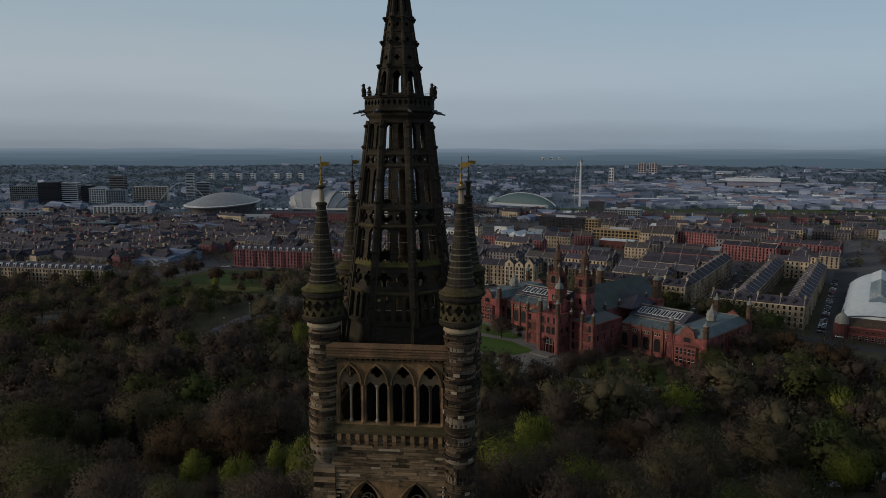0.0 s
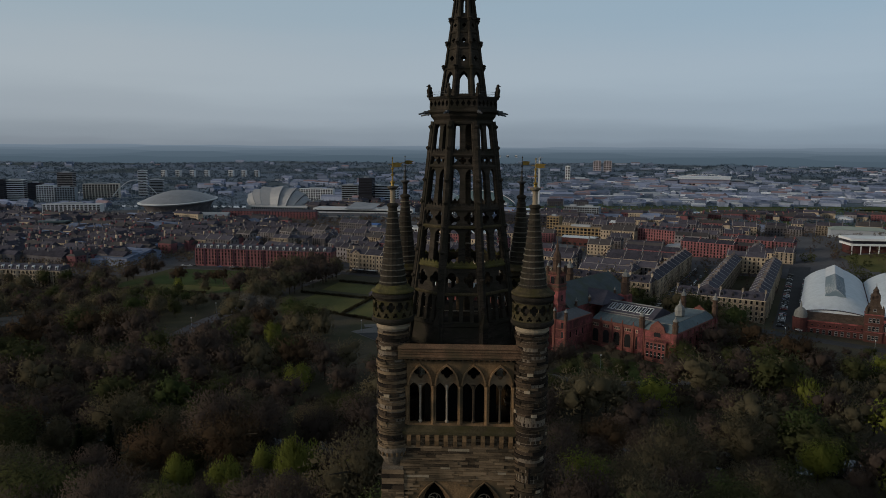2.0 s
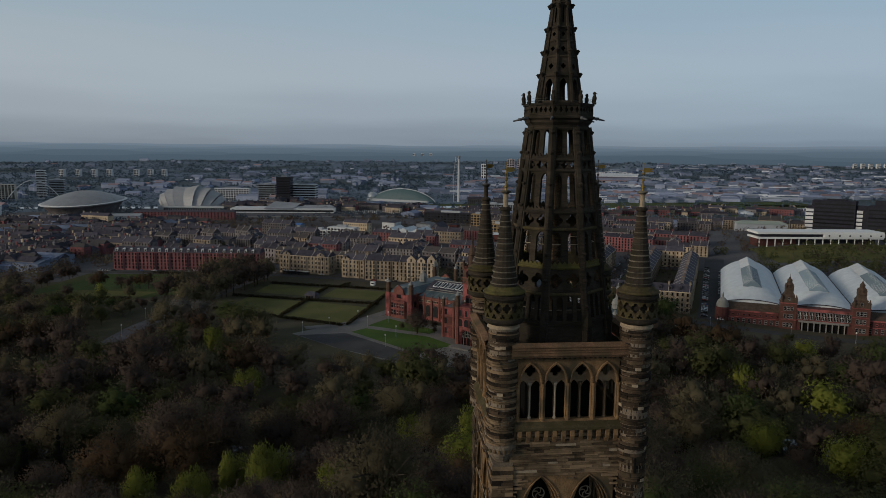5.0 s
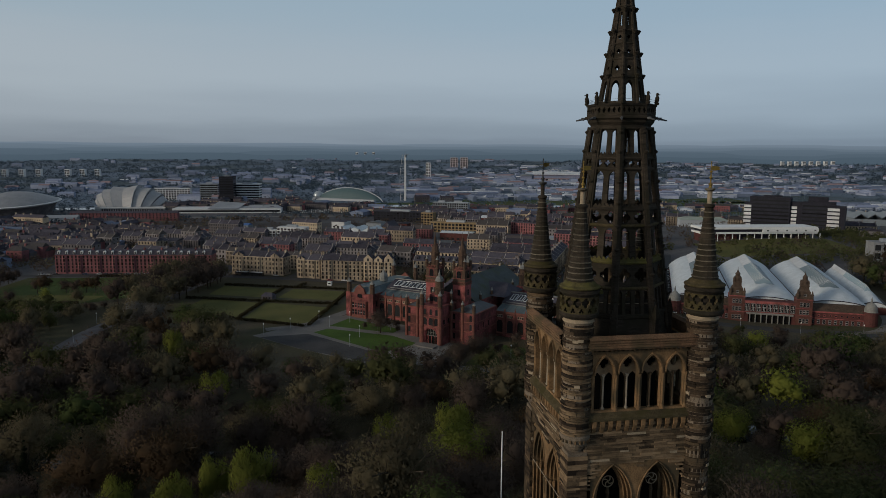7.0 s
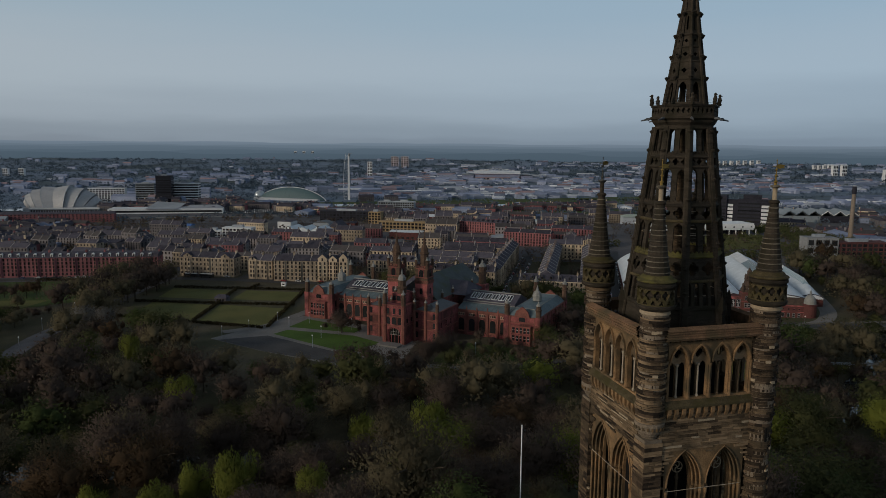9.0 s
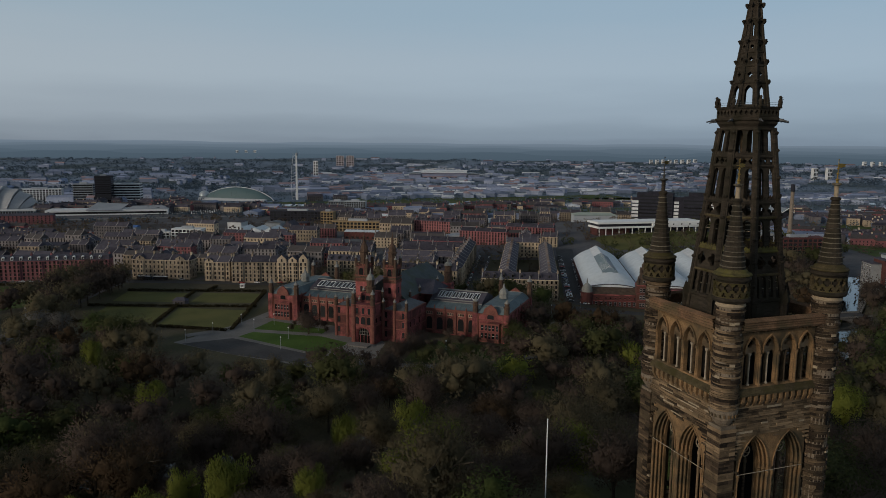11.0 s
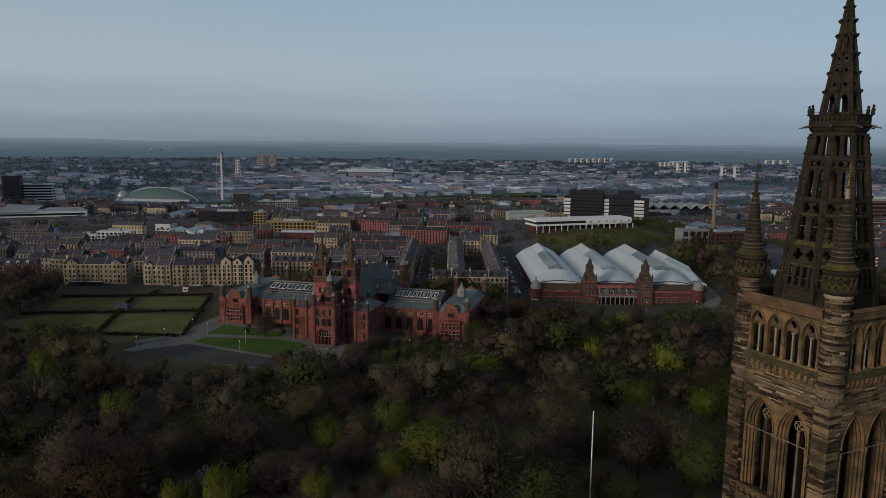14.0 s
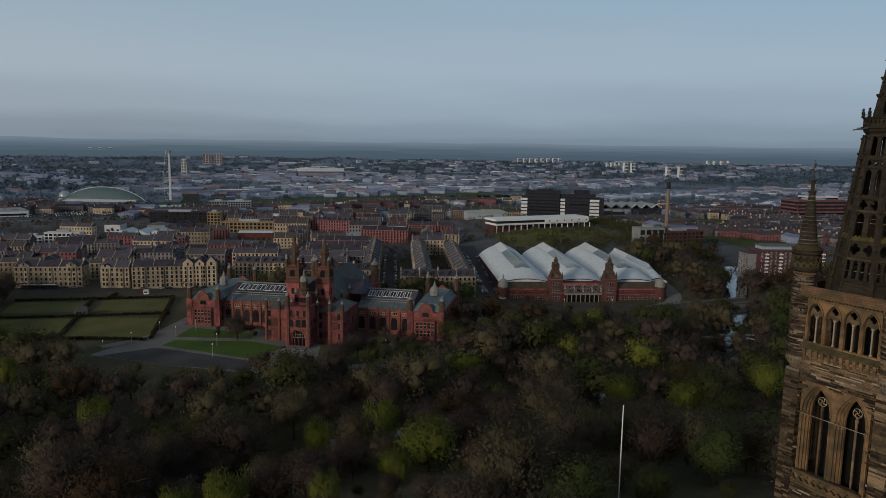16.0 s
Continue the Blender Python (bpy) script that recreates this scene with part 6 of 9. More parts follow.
def tenement(p0, p1, depth, h, style, label, floors=4, near=True, bays=True, back=True, roof=SLATE, seed=1, pitch=0.62, flat=False, gables=()):
    """A stone terrace: its front runs from p0 to p1 and looks to the right of that line's reverse, roof with chimneys, gutters, bays and windows."""
    rng = random.Random(seed * 7 + 3)
    dx, dy = p1[0] - p0[0], p1[1] - p0[1]
    L = math.hypot(dx, dy)
    z = min(ground_z(*p0), ground_z(*p1))
    t = thing("terrace", pose(p0[0], p0[1], z, 0, 0, math.degrees(math.atan2(dy, dx))), label, "terrace", group="stone terraces")
    wall = Geo().box(0, 0, -4, L, depth, h)
    wall.obj("wall", WALL[style], t)
    c = Geo().box(-0.2, -0.35, h - 0.5, L + 0.2, depth + 0.35, h + 0.02)
    c.box(-0.05, -0.14, h * 0.27, L + 0.05, 0.05, h * 0.27 + 0.25)
    c.obj("cornice", WALL[style], t)
    rh = depth / 2 * pitch
    r = Geo()
    if flat:
        r.add([(0, 0, h), (L, 0, h), (L, 2.6, h + 3.4), (0, 2.6, h + 3.4), (L, depth - 2.6, h + 3.4), (0, depth - 2.6, h + 3.4), (L, depth, h), (0, depth, h)], [(0, 1, 2, 3), (3, 2, 4, 5), (5, 4, 6, 7), (0, 3, 5, 7), (1, 6, 4, 2)])
    else:
        r.gable(0, 0, L, depth, h, h + rh, 'x', over=0.3)
    r2 = r
    n = max(2, int(L / 13))
    for i in range(n + 1):
        x = 0.6 + (L - 1.2) * i / n
        s = Geo()
        cw = 1.15 if near else 1.0
        s.box(x - cw / 2, depth / 2 - cw, h + rh - 1.6 if not flat else h + 3, x + cw / 2, depth / 2 + cw, h + (rh if not flat else 3.4) + 1.5)
        s.slot = 1
        for q in range(4):
            s.lathe(x, depth / 2 + (q - 1.5) * cw * 0.48, [(0.17, h + (rh if not flat else 3.4) + 1.5), (0.14, h + (rh if not flat else 3.4) + 2.3)], 5)
        s.obj("chimney", [WALL[style] if near else BROWN, POT], t)
        if not flat and not near:
            r2.slot = 1
            for a, b in (((x, -0.35, h - 0.05), (x, depth / 2, h + rh + 0.1)), ((x, depth + 0.35, h - 0.05), (x, depth / 2, h + rh + 0.1))):
                r2.beam(a, b, 0.2, 4)
        elif not flat:
            k = Geo()
            for a, b in (((x, -0.35, h - 0.05), (x, depth / 2, h + rh + 0.1)), ((x, depth + 0.35, h - 0.05), (x, depth / 2, h + rh + 0.1))):
                k.beam(a, b, 0.22, 4)
            k.obj("skew", SKEW, t)
    r2.obj("roof", [roof, SKEW], t)
    m = max(2, int(L / 3.1))
    per = {int(m * (j + 0.5) / max(1, n)) for j in range(n)} if bays else set()
    fh = (h - 1.2) / floors
    joined = Geo()
    wm = WIN[style]
    for i in range(m):
        x = (i + 0.5) * L / m
        off = 0.0
        if i in per:
            off = 0.95
            b = Geo().prism([(x - 1.7, 0.05), (x - 1.0, -0.95), (x + 1.0, -0.95), (x + 1.7, 0.05)], -4, h - 0.6)
            b.obj("bay", WALL[style], t)
        for f in range(floors):
            zz = 1.1 + fh * (f + 0.5)
            if near:
                put("window", wm, t, face_matrix(x, -off, zz, 0))
            else:
                joined.add([(x - 0.62, -0.06 - off, zz - 1.0), (x + 0.62, -0.06 - off, zz - 1.0), (x + 0.62, -0.06 - off, zz + 1.0), (x - 0.62, -0.06 - off, zz + 1.0)], [(0, 1, 2, 3)])
            if back and not near:
                joined.add([(x + 0.62, depth + 0.06, zz - 1.0), (x - 0.62, depth + 0.06, zz - 1.0), (x - 0.62, depth + 0.06, zz + 1.0), (x + 0.62, depth + 0.06, zz + 1.0)], [(0, 1, 2, 3)])
    k = max(1, int(depth / 4))
    for f in range(floors):
        for i in range(k):
            y = (i + 0.5) * depth / k
            zz = 1.1 + fh * (f + 0.5)
            if near:
                put("window", wm, t, face_matrix(0, y, zz, -90))
                put("window", wm, t, face_matrix(L, y, zz, 90))
            else:
                joined.box(-0.06, y - 0.6, zz - 1.0, 0.05, y + 0.6, zz + 1.0).box(L - 0.05, y - 0.6, zz - 1.0, L + 0.06, y + 0.6, zz + 1.0)
    if joined.v:
        joined.obj("glazing", GLASS, t)["kind"] = "stuff"
    for gx, gw, gh in gables:
        # a wall-head gable that stands above the eaves, with its own roof and windows
        q = Geo().add([(gx - gw / 2, -0.5, -4), (gx + gw / 2, -0.5, -4), (gx + gw / 2, -0.5, h + gh * 0.4), (gx, -0.5, h + gh), (gx - gw / 2, -0.5, h + gh * 0.4), (gx - gw / 2, 5, -4), (gx + gw / 2, 5, -4), (gx + gw / 2, 5, h + gh * 0.4), (gx, 5, h + gh), (gx - gw / 2, 5, h + gh * 0.4)],
                      [(0, 1, 2, 3, 4), (1, 6, 7, 2), (5, 0, 4, 9), (9, 8, 7, 6, 5)]).obj("gable_front", WALL[style], t)
        Geo().add([(gx - gw / 2 - 0.2, -0.7, h + gh * 0.38), (gx, -0.7, h + gh + 0.1), (gx + gw / 2 + 0.2, -0.7, h + gh * 0.38), (gx - gw / 2 - 0.2, 6, h + gh * 0.38), (gx, 6, h + gh + 0.1), (gx + gw / 2 + 0.2, 6, h + gh * 0.38)], [(0, 1, 4, 3), (1, 2, 5, 4)]).obj("gable_roof", roof, q)
        for f in range(floors + 1):
            for dx in (-gw / 4, gw / 4) if f < floors else (0,):
                put("window", wm, q, face_matrix(gx + dx, -0.5, 1.1 + fh * (f + 0.5), 0))
    if flat or rng.random() < 0.5 and near:
        for i in range(m // 2):
            x = (2 * i + 1) * L / m
            yy, z0 = (0.5, h + 0.4) if flat else (1.5, h + 0.6)
            d = Geo().box(x - 0.9, yy, z0, x + 0.9, yy + 2.5, z0 + 2.3)
            d.gable(x - 1.1, yy - 0.2, x + 1.1, yy + 2.6, z0 + 2.3, z0 + 3.1, 'y')
            dm = d.obj("dormer", PAINTW if flat else roof, t)
            Geo().box(x - 0.6, yy - 0.05, z0 + 0.4, x + 0.6, yy, z0 + 2.0).obj("dormer_pane", GLASS, dm)
    return t


def g2w(u, v):
    p = GRID @ Vector((u, v, 0))
    return (p.x, p.y)


CREAM_L = "blond sandstone tenement terrace with slate roof and bays"
# terraces along the street beyond the bowling greens
tenement((-101, 533), (-59, 514), 13, 15.2, "cream", CREAM_L, 4, seed=1, gables=((7, 7, 3.4), (39, 7, 3.4)))
tenement((-48, 505), (-30, 496), 13, 14.8, "cream", CREAM_L, 4, seed=2, gables=((4, 6, 2.6),))
tenement((-29, 490), (25, 472), 13, 16.0, "cream", "tall blond sandstone terrace with gables and dormers", 5, seed=3, gables=((38, 7, 5.5), (46, 6, 4.5), (54, 6.5, 6.5)))
tenement((44, 496), (79, 479), 13, 13.0, "cream", CREAM_L, 4, seed=4)
tenement((-244, 557), (-118, 539), 14, 15.6, "red", "long red sandstone terrace with white dormer windows", 5, seed=5, flat=True)
tenement((-400, 452), (-300, 442), 13, 14.0, "cream", "weathered grey-blond terrace facing the park", 4, seed=6, flat=True)
tenement((-520, 484), (-408, 456), 13, 13.5, "brown", "weathered brown stone terrace facing the park", 4, near=False, seed=7)
# the block of tenements beside the hall's street
tenement(g2w(-71.5, 1), g2w(-18, 1), 13, 14.5, "cream", CREAM_L, 4, seed=8, bays=False)
tenement(g2w(-18, 14), g2w(-18, 178), 12, 14.5, "cream", CREAM_L, 4, near=False, seed=9)
tenement(g2w(-60, 178), g2w(-60, 14), 12, 14.5, "cream", CREAM_L, 4, near=False, seed=10)
tenement(g2w(-60, 168), g2w(-30, 168), 12, 14.5, "cream", CREAM_L, 4, near=False, seed=11)
tenement(g2w(-150, 16), g2w(-90, 14), 13, 14.5, "cream", CREAM_L, 4, seed=12, bays=False)
tenement(g2w(-88, 27), g2w(-88, 170), 12, 14.5, "cream", CREAM_L, 4, near=False, seed=13)

for v, u0, u1, st, fl in ((52, -152, -112, "cream", 4), (84, -158, -100, "brown", 4), (118, -150, -104, "cream", 4), (150, -156, -98, "cream", 3), (182, -150, -100, "red", 4), (100, -210, -172, "cream", 4)):
    tenement(g2w(u0, v), g2w(u1, v - 2), 12, 10 + fl, st, {"cream": CREAM_L, "brown": "brown rendered tenement row with dark slate roof", "red": "red sandstone tenement row with dark slate roof"}[st], fl, near=False, bays=False, seed=v)
tenement(g2w(-112, 60), g2w(-112, 84), 10, 13.0, "cream", CREAM_L, 4, near=False, bays=False, seed=60)
tenement(g2w(-150, 92), g2w(-150, 118), 10, 12.0, "brown", "brown rendered tenement row with dark slate roof", 4, near=False, bays=False, seed=61)


def build_blocks():
    """Street blocks of the old town: broken rows on the street grid, yards and sheds between."""
    rng = random.Random(11)
    n = 20
    us = [-560, -480, -400, -325, -255, -168, -88, -5, 78, 160, 245]
    labels = {"cream": "blond sandstone tenement row with dark slate roof", "red": "red sandstone tenement row with dark slate roof", "brown": "brown rendered tenement row with dark slate roof"}
    for v0 in range(62, 520, 40):
        for u0, u1 in zip(us, us[1:]):
            u = u0 + 5 + rng.uniform(-3, 3)
            while u < u1 - 16:
                w = rng.uniform(18, 46)
                a, b = u, min(u + w, u1 - 6)
                u = b + rng.choice((0.6, 0.6, 6, 14))
                dv = rng.uniform(-7, 7)
                p = g2w((a + b) / 2, v0 + dv + 6)
                d = math.hypot(*p)
                if b - a < 9 or -165 < a < -8 and v0 < 188 or -165 < b < -8 and v0 < 188:
                    continue
                if u0 >= -10 and v0 < 215 or u0 > 70 and v0 < 420 and p[0] > 330:
                    continue
                if d > 960 or d < 520 or p[0] < -420 or p[1] < 590 and p[0] < -105 or (p[0] < -200 and p[1] < 640) or math.hypot(p[0] - 430, p[1] - 640) < 150:
                    continue
                if any(math.hypot(p[0] - kx, p[1] - ky) < kr for kx, ky, kr in ((84, 968, 50), (137, 809, 45), (114, 896, 20), (-64, 769, 30), (-91, 783, 22), (50, 800, 22), (10, 773, 38), (218, 729, 40), (227, 617, 34))):
                    continue
                r = rng.random()
                yard = p[1] > 835 and p[0] < 120 or p[1] > 780 and p[0] < -150
                if r < 0.10 or yard and r < 0.72:
                    continue
                if yard or r < 0.24 and v0 > 100:
                    mat = rng.choice((GREYWALL, WHITE, HALLRED, BROWN))
                    z = ground_z(*p)
                    s = thing("workshop", pose(p[0], p[1], z, 0, 0, -26 + rng.uniform(-6, 6)), "low workshop with a shallow grey metal roof", "workshop", group="workshops")
                    L, D, H = (b - a), rng.uniform(14, 24), rng.uniform(5, 9)
                    Geo().box(-L / 2, -D / 2, -4, L / 2, D / 2, H).obj("wall", mat, s)
                    Geo().gable(-L / 2, -D / 2, L / 2, D / 2, H, H + rng.uniform(1, 3), rng.choice("xy"), over=0.3).obj("roof", rng.choice((GREYWALL, SLATE, WHITEROOF, LEAD) if not yard else (SLATE, LEAD, SLATE)), s)
                    for i in range(int(L / 6)):
                        Geo().box(-L / 2 + 2 + i * 6, -D / 2 - 0.08, 1.2, -L / 2 + 5 + i * 6, -D / 2 + 0.05, 3.4).obj("window", GLASS, s)
                    continue
                style = rng.choice(("cream", "brown", "brown", "cream", "red")) if v0 > 90 else "cream"
                if p[0] < -110 and rng.random() < 0.75:
                    style = "brown"
                if u0 > -20 and v0 < 330 and rng.random() < 0.8:
                    style = "red"
                tenement(g2w(a, v0 + dv), g2w(b, v0 + dv + rng.uniform(-3, 3)), rng.uniform(10, 14), rng.uniform(8.5, 15), style, labels[style], rng.choice((3, 4)), near=False, bays=False, seed=n, roof=rng.choice((SLATE, SLATE, SLATE, ROOF_ALT)), pitch=rng.uniform(0.45, 0.8))
                n += 1
                if rng.random() < 0.3:
                    q = rng.choice((a, b - 12))
                    tenement(g2w(q + 12, v0 + dv + 13), g2w(q + 12, v0 + dv + 33), 10, rng.uniform(8, 12), style, labels[style], 3, near=False, bays=False, seed=n, pitch=0.6)
                    n += 1


build_blocks()


def belt(x, y):
    """Where far woods and open ground lie: long belts across the view, over 0.1."""
    return noise.noise((x * 0.0013, y * 0.0045, 9.0)) + 0.35 * noise.noise((x * 0.006, y * 0.012, 4.0))


def build_far_city():
    """What nobody could count: roofs, sheds and walls of the far town, by kind."""
    rng = random.Random(4)
    kinds = {k: [Geo(), Geo()] for k in ("brown", "cream", "red", "shed", "white", "pale", "faded")}
    keep_out = [(-470, 1085, 75), (-330, 1150, 70), (-640, 1230, 60), (-560, 1290, 95), (-385, 1320, 110), (22, 1490, 120), (146, 1430, 40), (430, 640, 160), (260, 430, 130), (-215, 1360, 60), (-70, 1130, 75), (720, 700, 130), (-366, 1262, 90), (-520, 1190, 85), (-60, 930, 190), (790, 840, 80)]
    made = 0
    for _ in range(13000):
        d = 640 + 3700 * rng.random() ** 1.6
        a = rng.uniform(-0.82, 1.22)
        x, y = d * math.sin(a), d * math.cos(a)
        p = GRID.inverted() @ Vector((x, y, 0))
        if d < 980 and -560 < p.x < 245 and x > -420:
            continue
        if any(math.hypot(x - kx, y - ky) < kr for kx, ky, kr in keep_out):
            continue
        if y < 560 and x < 0 or (x > 250 and d < 820):
            continue
        # the river's corridor and the green belts stay open
        rv = y - (1250 + 0.10 * x)
        if (-130 < rv < 130 and x > 60) or (-5 < rv < 120 and x > -50):
            continue
        works = smooth01((a - 0.02) / 0.25)
        if d > 2300 and rng.random() < 0.75 * smooth01((d - 2300) / 900):
            continue
        if d > 1000 and belt(x, y) > 0.06 + 0.12 * works:
            continue
        if d > 1350 and rng.random() > 0.26 + 0.74 * works:
            continue
        r = rng.random()
        if d > 1250 and r < 0.16 + 0.34 * works:
            k = "white" if rng.random() < 0.3 + 0.55 * works else "shed"
            L, D, H = rng.uniform(14, 40 + 90 * rng.random() ** 3), rng.uniform(10, 16 + 20 * rng.random() ** 2), rng.uniform(4, 7)
        elif r < 0.14:
            k, L, D, H = "shed", rng.uniform(30, 70), rng.uniform(16, 30), rng.uniform(5, 9)
        else:
            k = rng.choice(("brown", "brown", "brown", "cream", "red"))
            L, D, H = rng.uniform(14, 52), rng.uniform(9, 12), rng.uniform(6, 11)
        # farther off, the pale and faded kinds take haze-tinted walls and roofs
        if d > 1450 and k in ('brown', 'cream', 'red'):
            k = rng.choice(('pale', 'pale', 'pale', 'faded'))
        th = math.atan2(-0.441, 0.897) * (0.5 if d > 1400 else 1) + 0.4 * noise.noise((x * 0.002, y * 0.002, 5)) + (math.pi / 2 if rng.random() < 0.2 else 0)
        z = ground_z(x, y)
        m = Matrix.Translation((x, y, z)) @ Matrix.Rotation(th, 4, 'Z')
        w, rf = kinds[k]
        w.moved(Geo().box(-L / 2, -D / 2, -4, L / 2, D / 2, H), m)
        if k in ("shed", "white"):
            rf.moved(Geo().gable(-L / 2, -D / 2, L / 2, D / 2, H + 0.05, H + D * 0.10 + 0.6, 'x', over=0.4), m)
        else:
            rf.moved(Geo().gable(-L / 2, -D / 2, L / 2, D / 2, H, H + D * 0.36, 'x', hip=rng.choice((0, 0, 3)), over=0.3), m)
            if d < 1500:
                win = Geo()
                fl = max(2, int(H / 3))
                for i in range(int(L / 4)):
                    for f in range(fl):
                        xx, zz = -L / 2 + 2 + i * 4, 1.6 + f * 3.0
                        win.add([(xx - 0.6, -D / 2 - 0.06, zz - 0.8), (xx + 0.6, -D / 2 - 0.06, zz - 0.8), (xx + 0.6, -D / 2 - 0.06, zz + 0.8), (xx - 0.6, -D / 2 - 0.06, zz + 0.8)], [(0, 1, 2, 3)])
                panes.moved(win, m)
                for i in range(max(1, int(L / 14))):
                    xx = -L / 2 + 1 + i * 13
                    w.moved(Geo().box(xx - 0.6, -1, H + D * 0.2, xx + 0.6, 1, H + D * 0.36 + 1.8), m)
        made += 1
        if made > 3300:
            break
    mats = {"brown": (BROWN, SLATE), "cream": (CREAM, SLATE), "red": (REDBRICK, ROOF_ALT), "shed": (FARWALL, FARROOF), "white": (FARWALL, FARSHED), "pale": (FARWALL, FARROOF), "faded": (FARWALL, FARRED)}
    labels = {"brown": "far brown houses under dark roofs", "cream": "far blond stone houses under slate", "red": "far red houses under brown tiles", "shed": "far sheds and warehouses in haze-tinted blue-grey", "white": "far pale sheds and warehouses with haze-tinted walls", "pale": "far houses and roofs in haze-tinted blue-grey", "faded": "far houses under red roofs paled by painted haze"}
    for k, (w, rf) in kinds.items():
        w.slot = 0
        o = len(w.v)
        w.v += rf.v
        w.f += [tuple(i + o for i in f) for f in rf.f]
        w.mi += [1] * len(rf.f)
        tagged(w.obj("far_buildings", list(mats[k])), labels[k], "buildings", kind="stuff")
    tagged(panes.obj("far_windows", GLASS), "far dark window panes in the town", "windows", kind="stuff")


panes = Geo()
build_far_city()

# ---- landmarks of the riverside and the far town ----
BRIDGE_STONE = noisy("grey_bridge_stone", (0.07, 0.067, 0.064), (0.17, 0.163, 0.155), 0.3, 0.9, 0.2)
SHELL = noisy("aluminium_shell", (0.27, 0.275, 0.285), (0.36, 0.362, 0.37), 0.08, 0.6, 0.05, 8, metal=0.15)
TITAN = noisy("titanium_skin", (0.30, 0.33, 0.34), (0.46, 0.49, 0.50), 0.05, 0.35, 0.05, 8, metal=0.5)
SEAGLASS = glass("sea_green_glazing", (0.046, 0.082, 0.090), 0.7)
PALECREAM = noisy("cream_render", (0.36, 0.32, 0.26), (0.52, 0.47, 0.39), 0.1, 0.85, 0.05)
PINKTOWER = noisy("pink_harled_tower", (0.34, 0.29, 0.30), (0.48, 0.41, 0.41), 0.02, 0.9, 0.0)
ORANGE = noisy("ochre_brick", (0.20, 0.140, 0.075), (0.33, 0.235, 0.13), 0.2, 0.9, 0.1)


def office(name, x, y, w, h, depth, turn, mat, label, floors, category="building", bands=True, cols=0, glass_mat=None, z=None):
    """A framed block: walls, flat roof with parapet and plant room, and rows of windows or ribbon glazing."""
    z = ground_z(x, y) if z is None else z
    t = thing(name, pose(x, y, z, 0, 0, turn), label, category)
    body = Geo().box(-w / 2, 0, -4, w / 2, depth, h).obj("wall", mat, t)
    Geo().box(-w / 2 - 0.2, -0.2, h, w / 2 + 0.2, depth + 0.2, h + 0.9).obj("parapet", mat, t)
    if category != "tower block":
        Geo().box(-w / 5, depth * 0.3, h + 0.9, w / 6, depth * 0.7, h + 3.4).obj("plant_room", GREYWALL, t)
    fh = h / floors
    gm = glass_mat or GLASS
    for f in range(floors):
        zz = fh * (f + 0.5)
        if cols:
            cw = w / cols
            row = Geo()
            for c in range(cols):
                x0 = -w / 2 + cw * c
                q = row if y > 1000 else Geo()
                q.box(x0 + cw * 0.16, -0.12, zz - fh * 0.34, x0 + cw * 0.84, 0.05, zz + fh * 0.34)
                if q is not row:
                    q.obj("window", gm, body)
            if row.v:
                row.obj("window_row", gm, body)["kind"] = "stuff"
        else:
            Geo().box(-w / 2 + 0.6, -0.12, zz - fh * 0.28, w / 2 - 0.6, 0.05, zz + fh * 0.28).obj("window_band", gm, body)
            Geo().box(w / 2 - 0.05, 0.6, zz - fh * 0.28, w / 2 + 0.12, depth - 0.6, zz + fh * 0.28).obj("window_band", gm, body)
            Geo().box(-w / 2 - 0.12, 0.6, zz - fh * 0.28, -w / 2 + 0.05, depth - 0.6, zz + fh * 0.28).obj("window_band", gm, body)
    return t


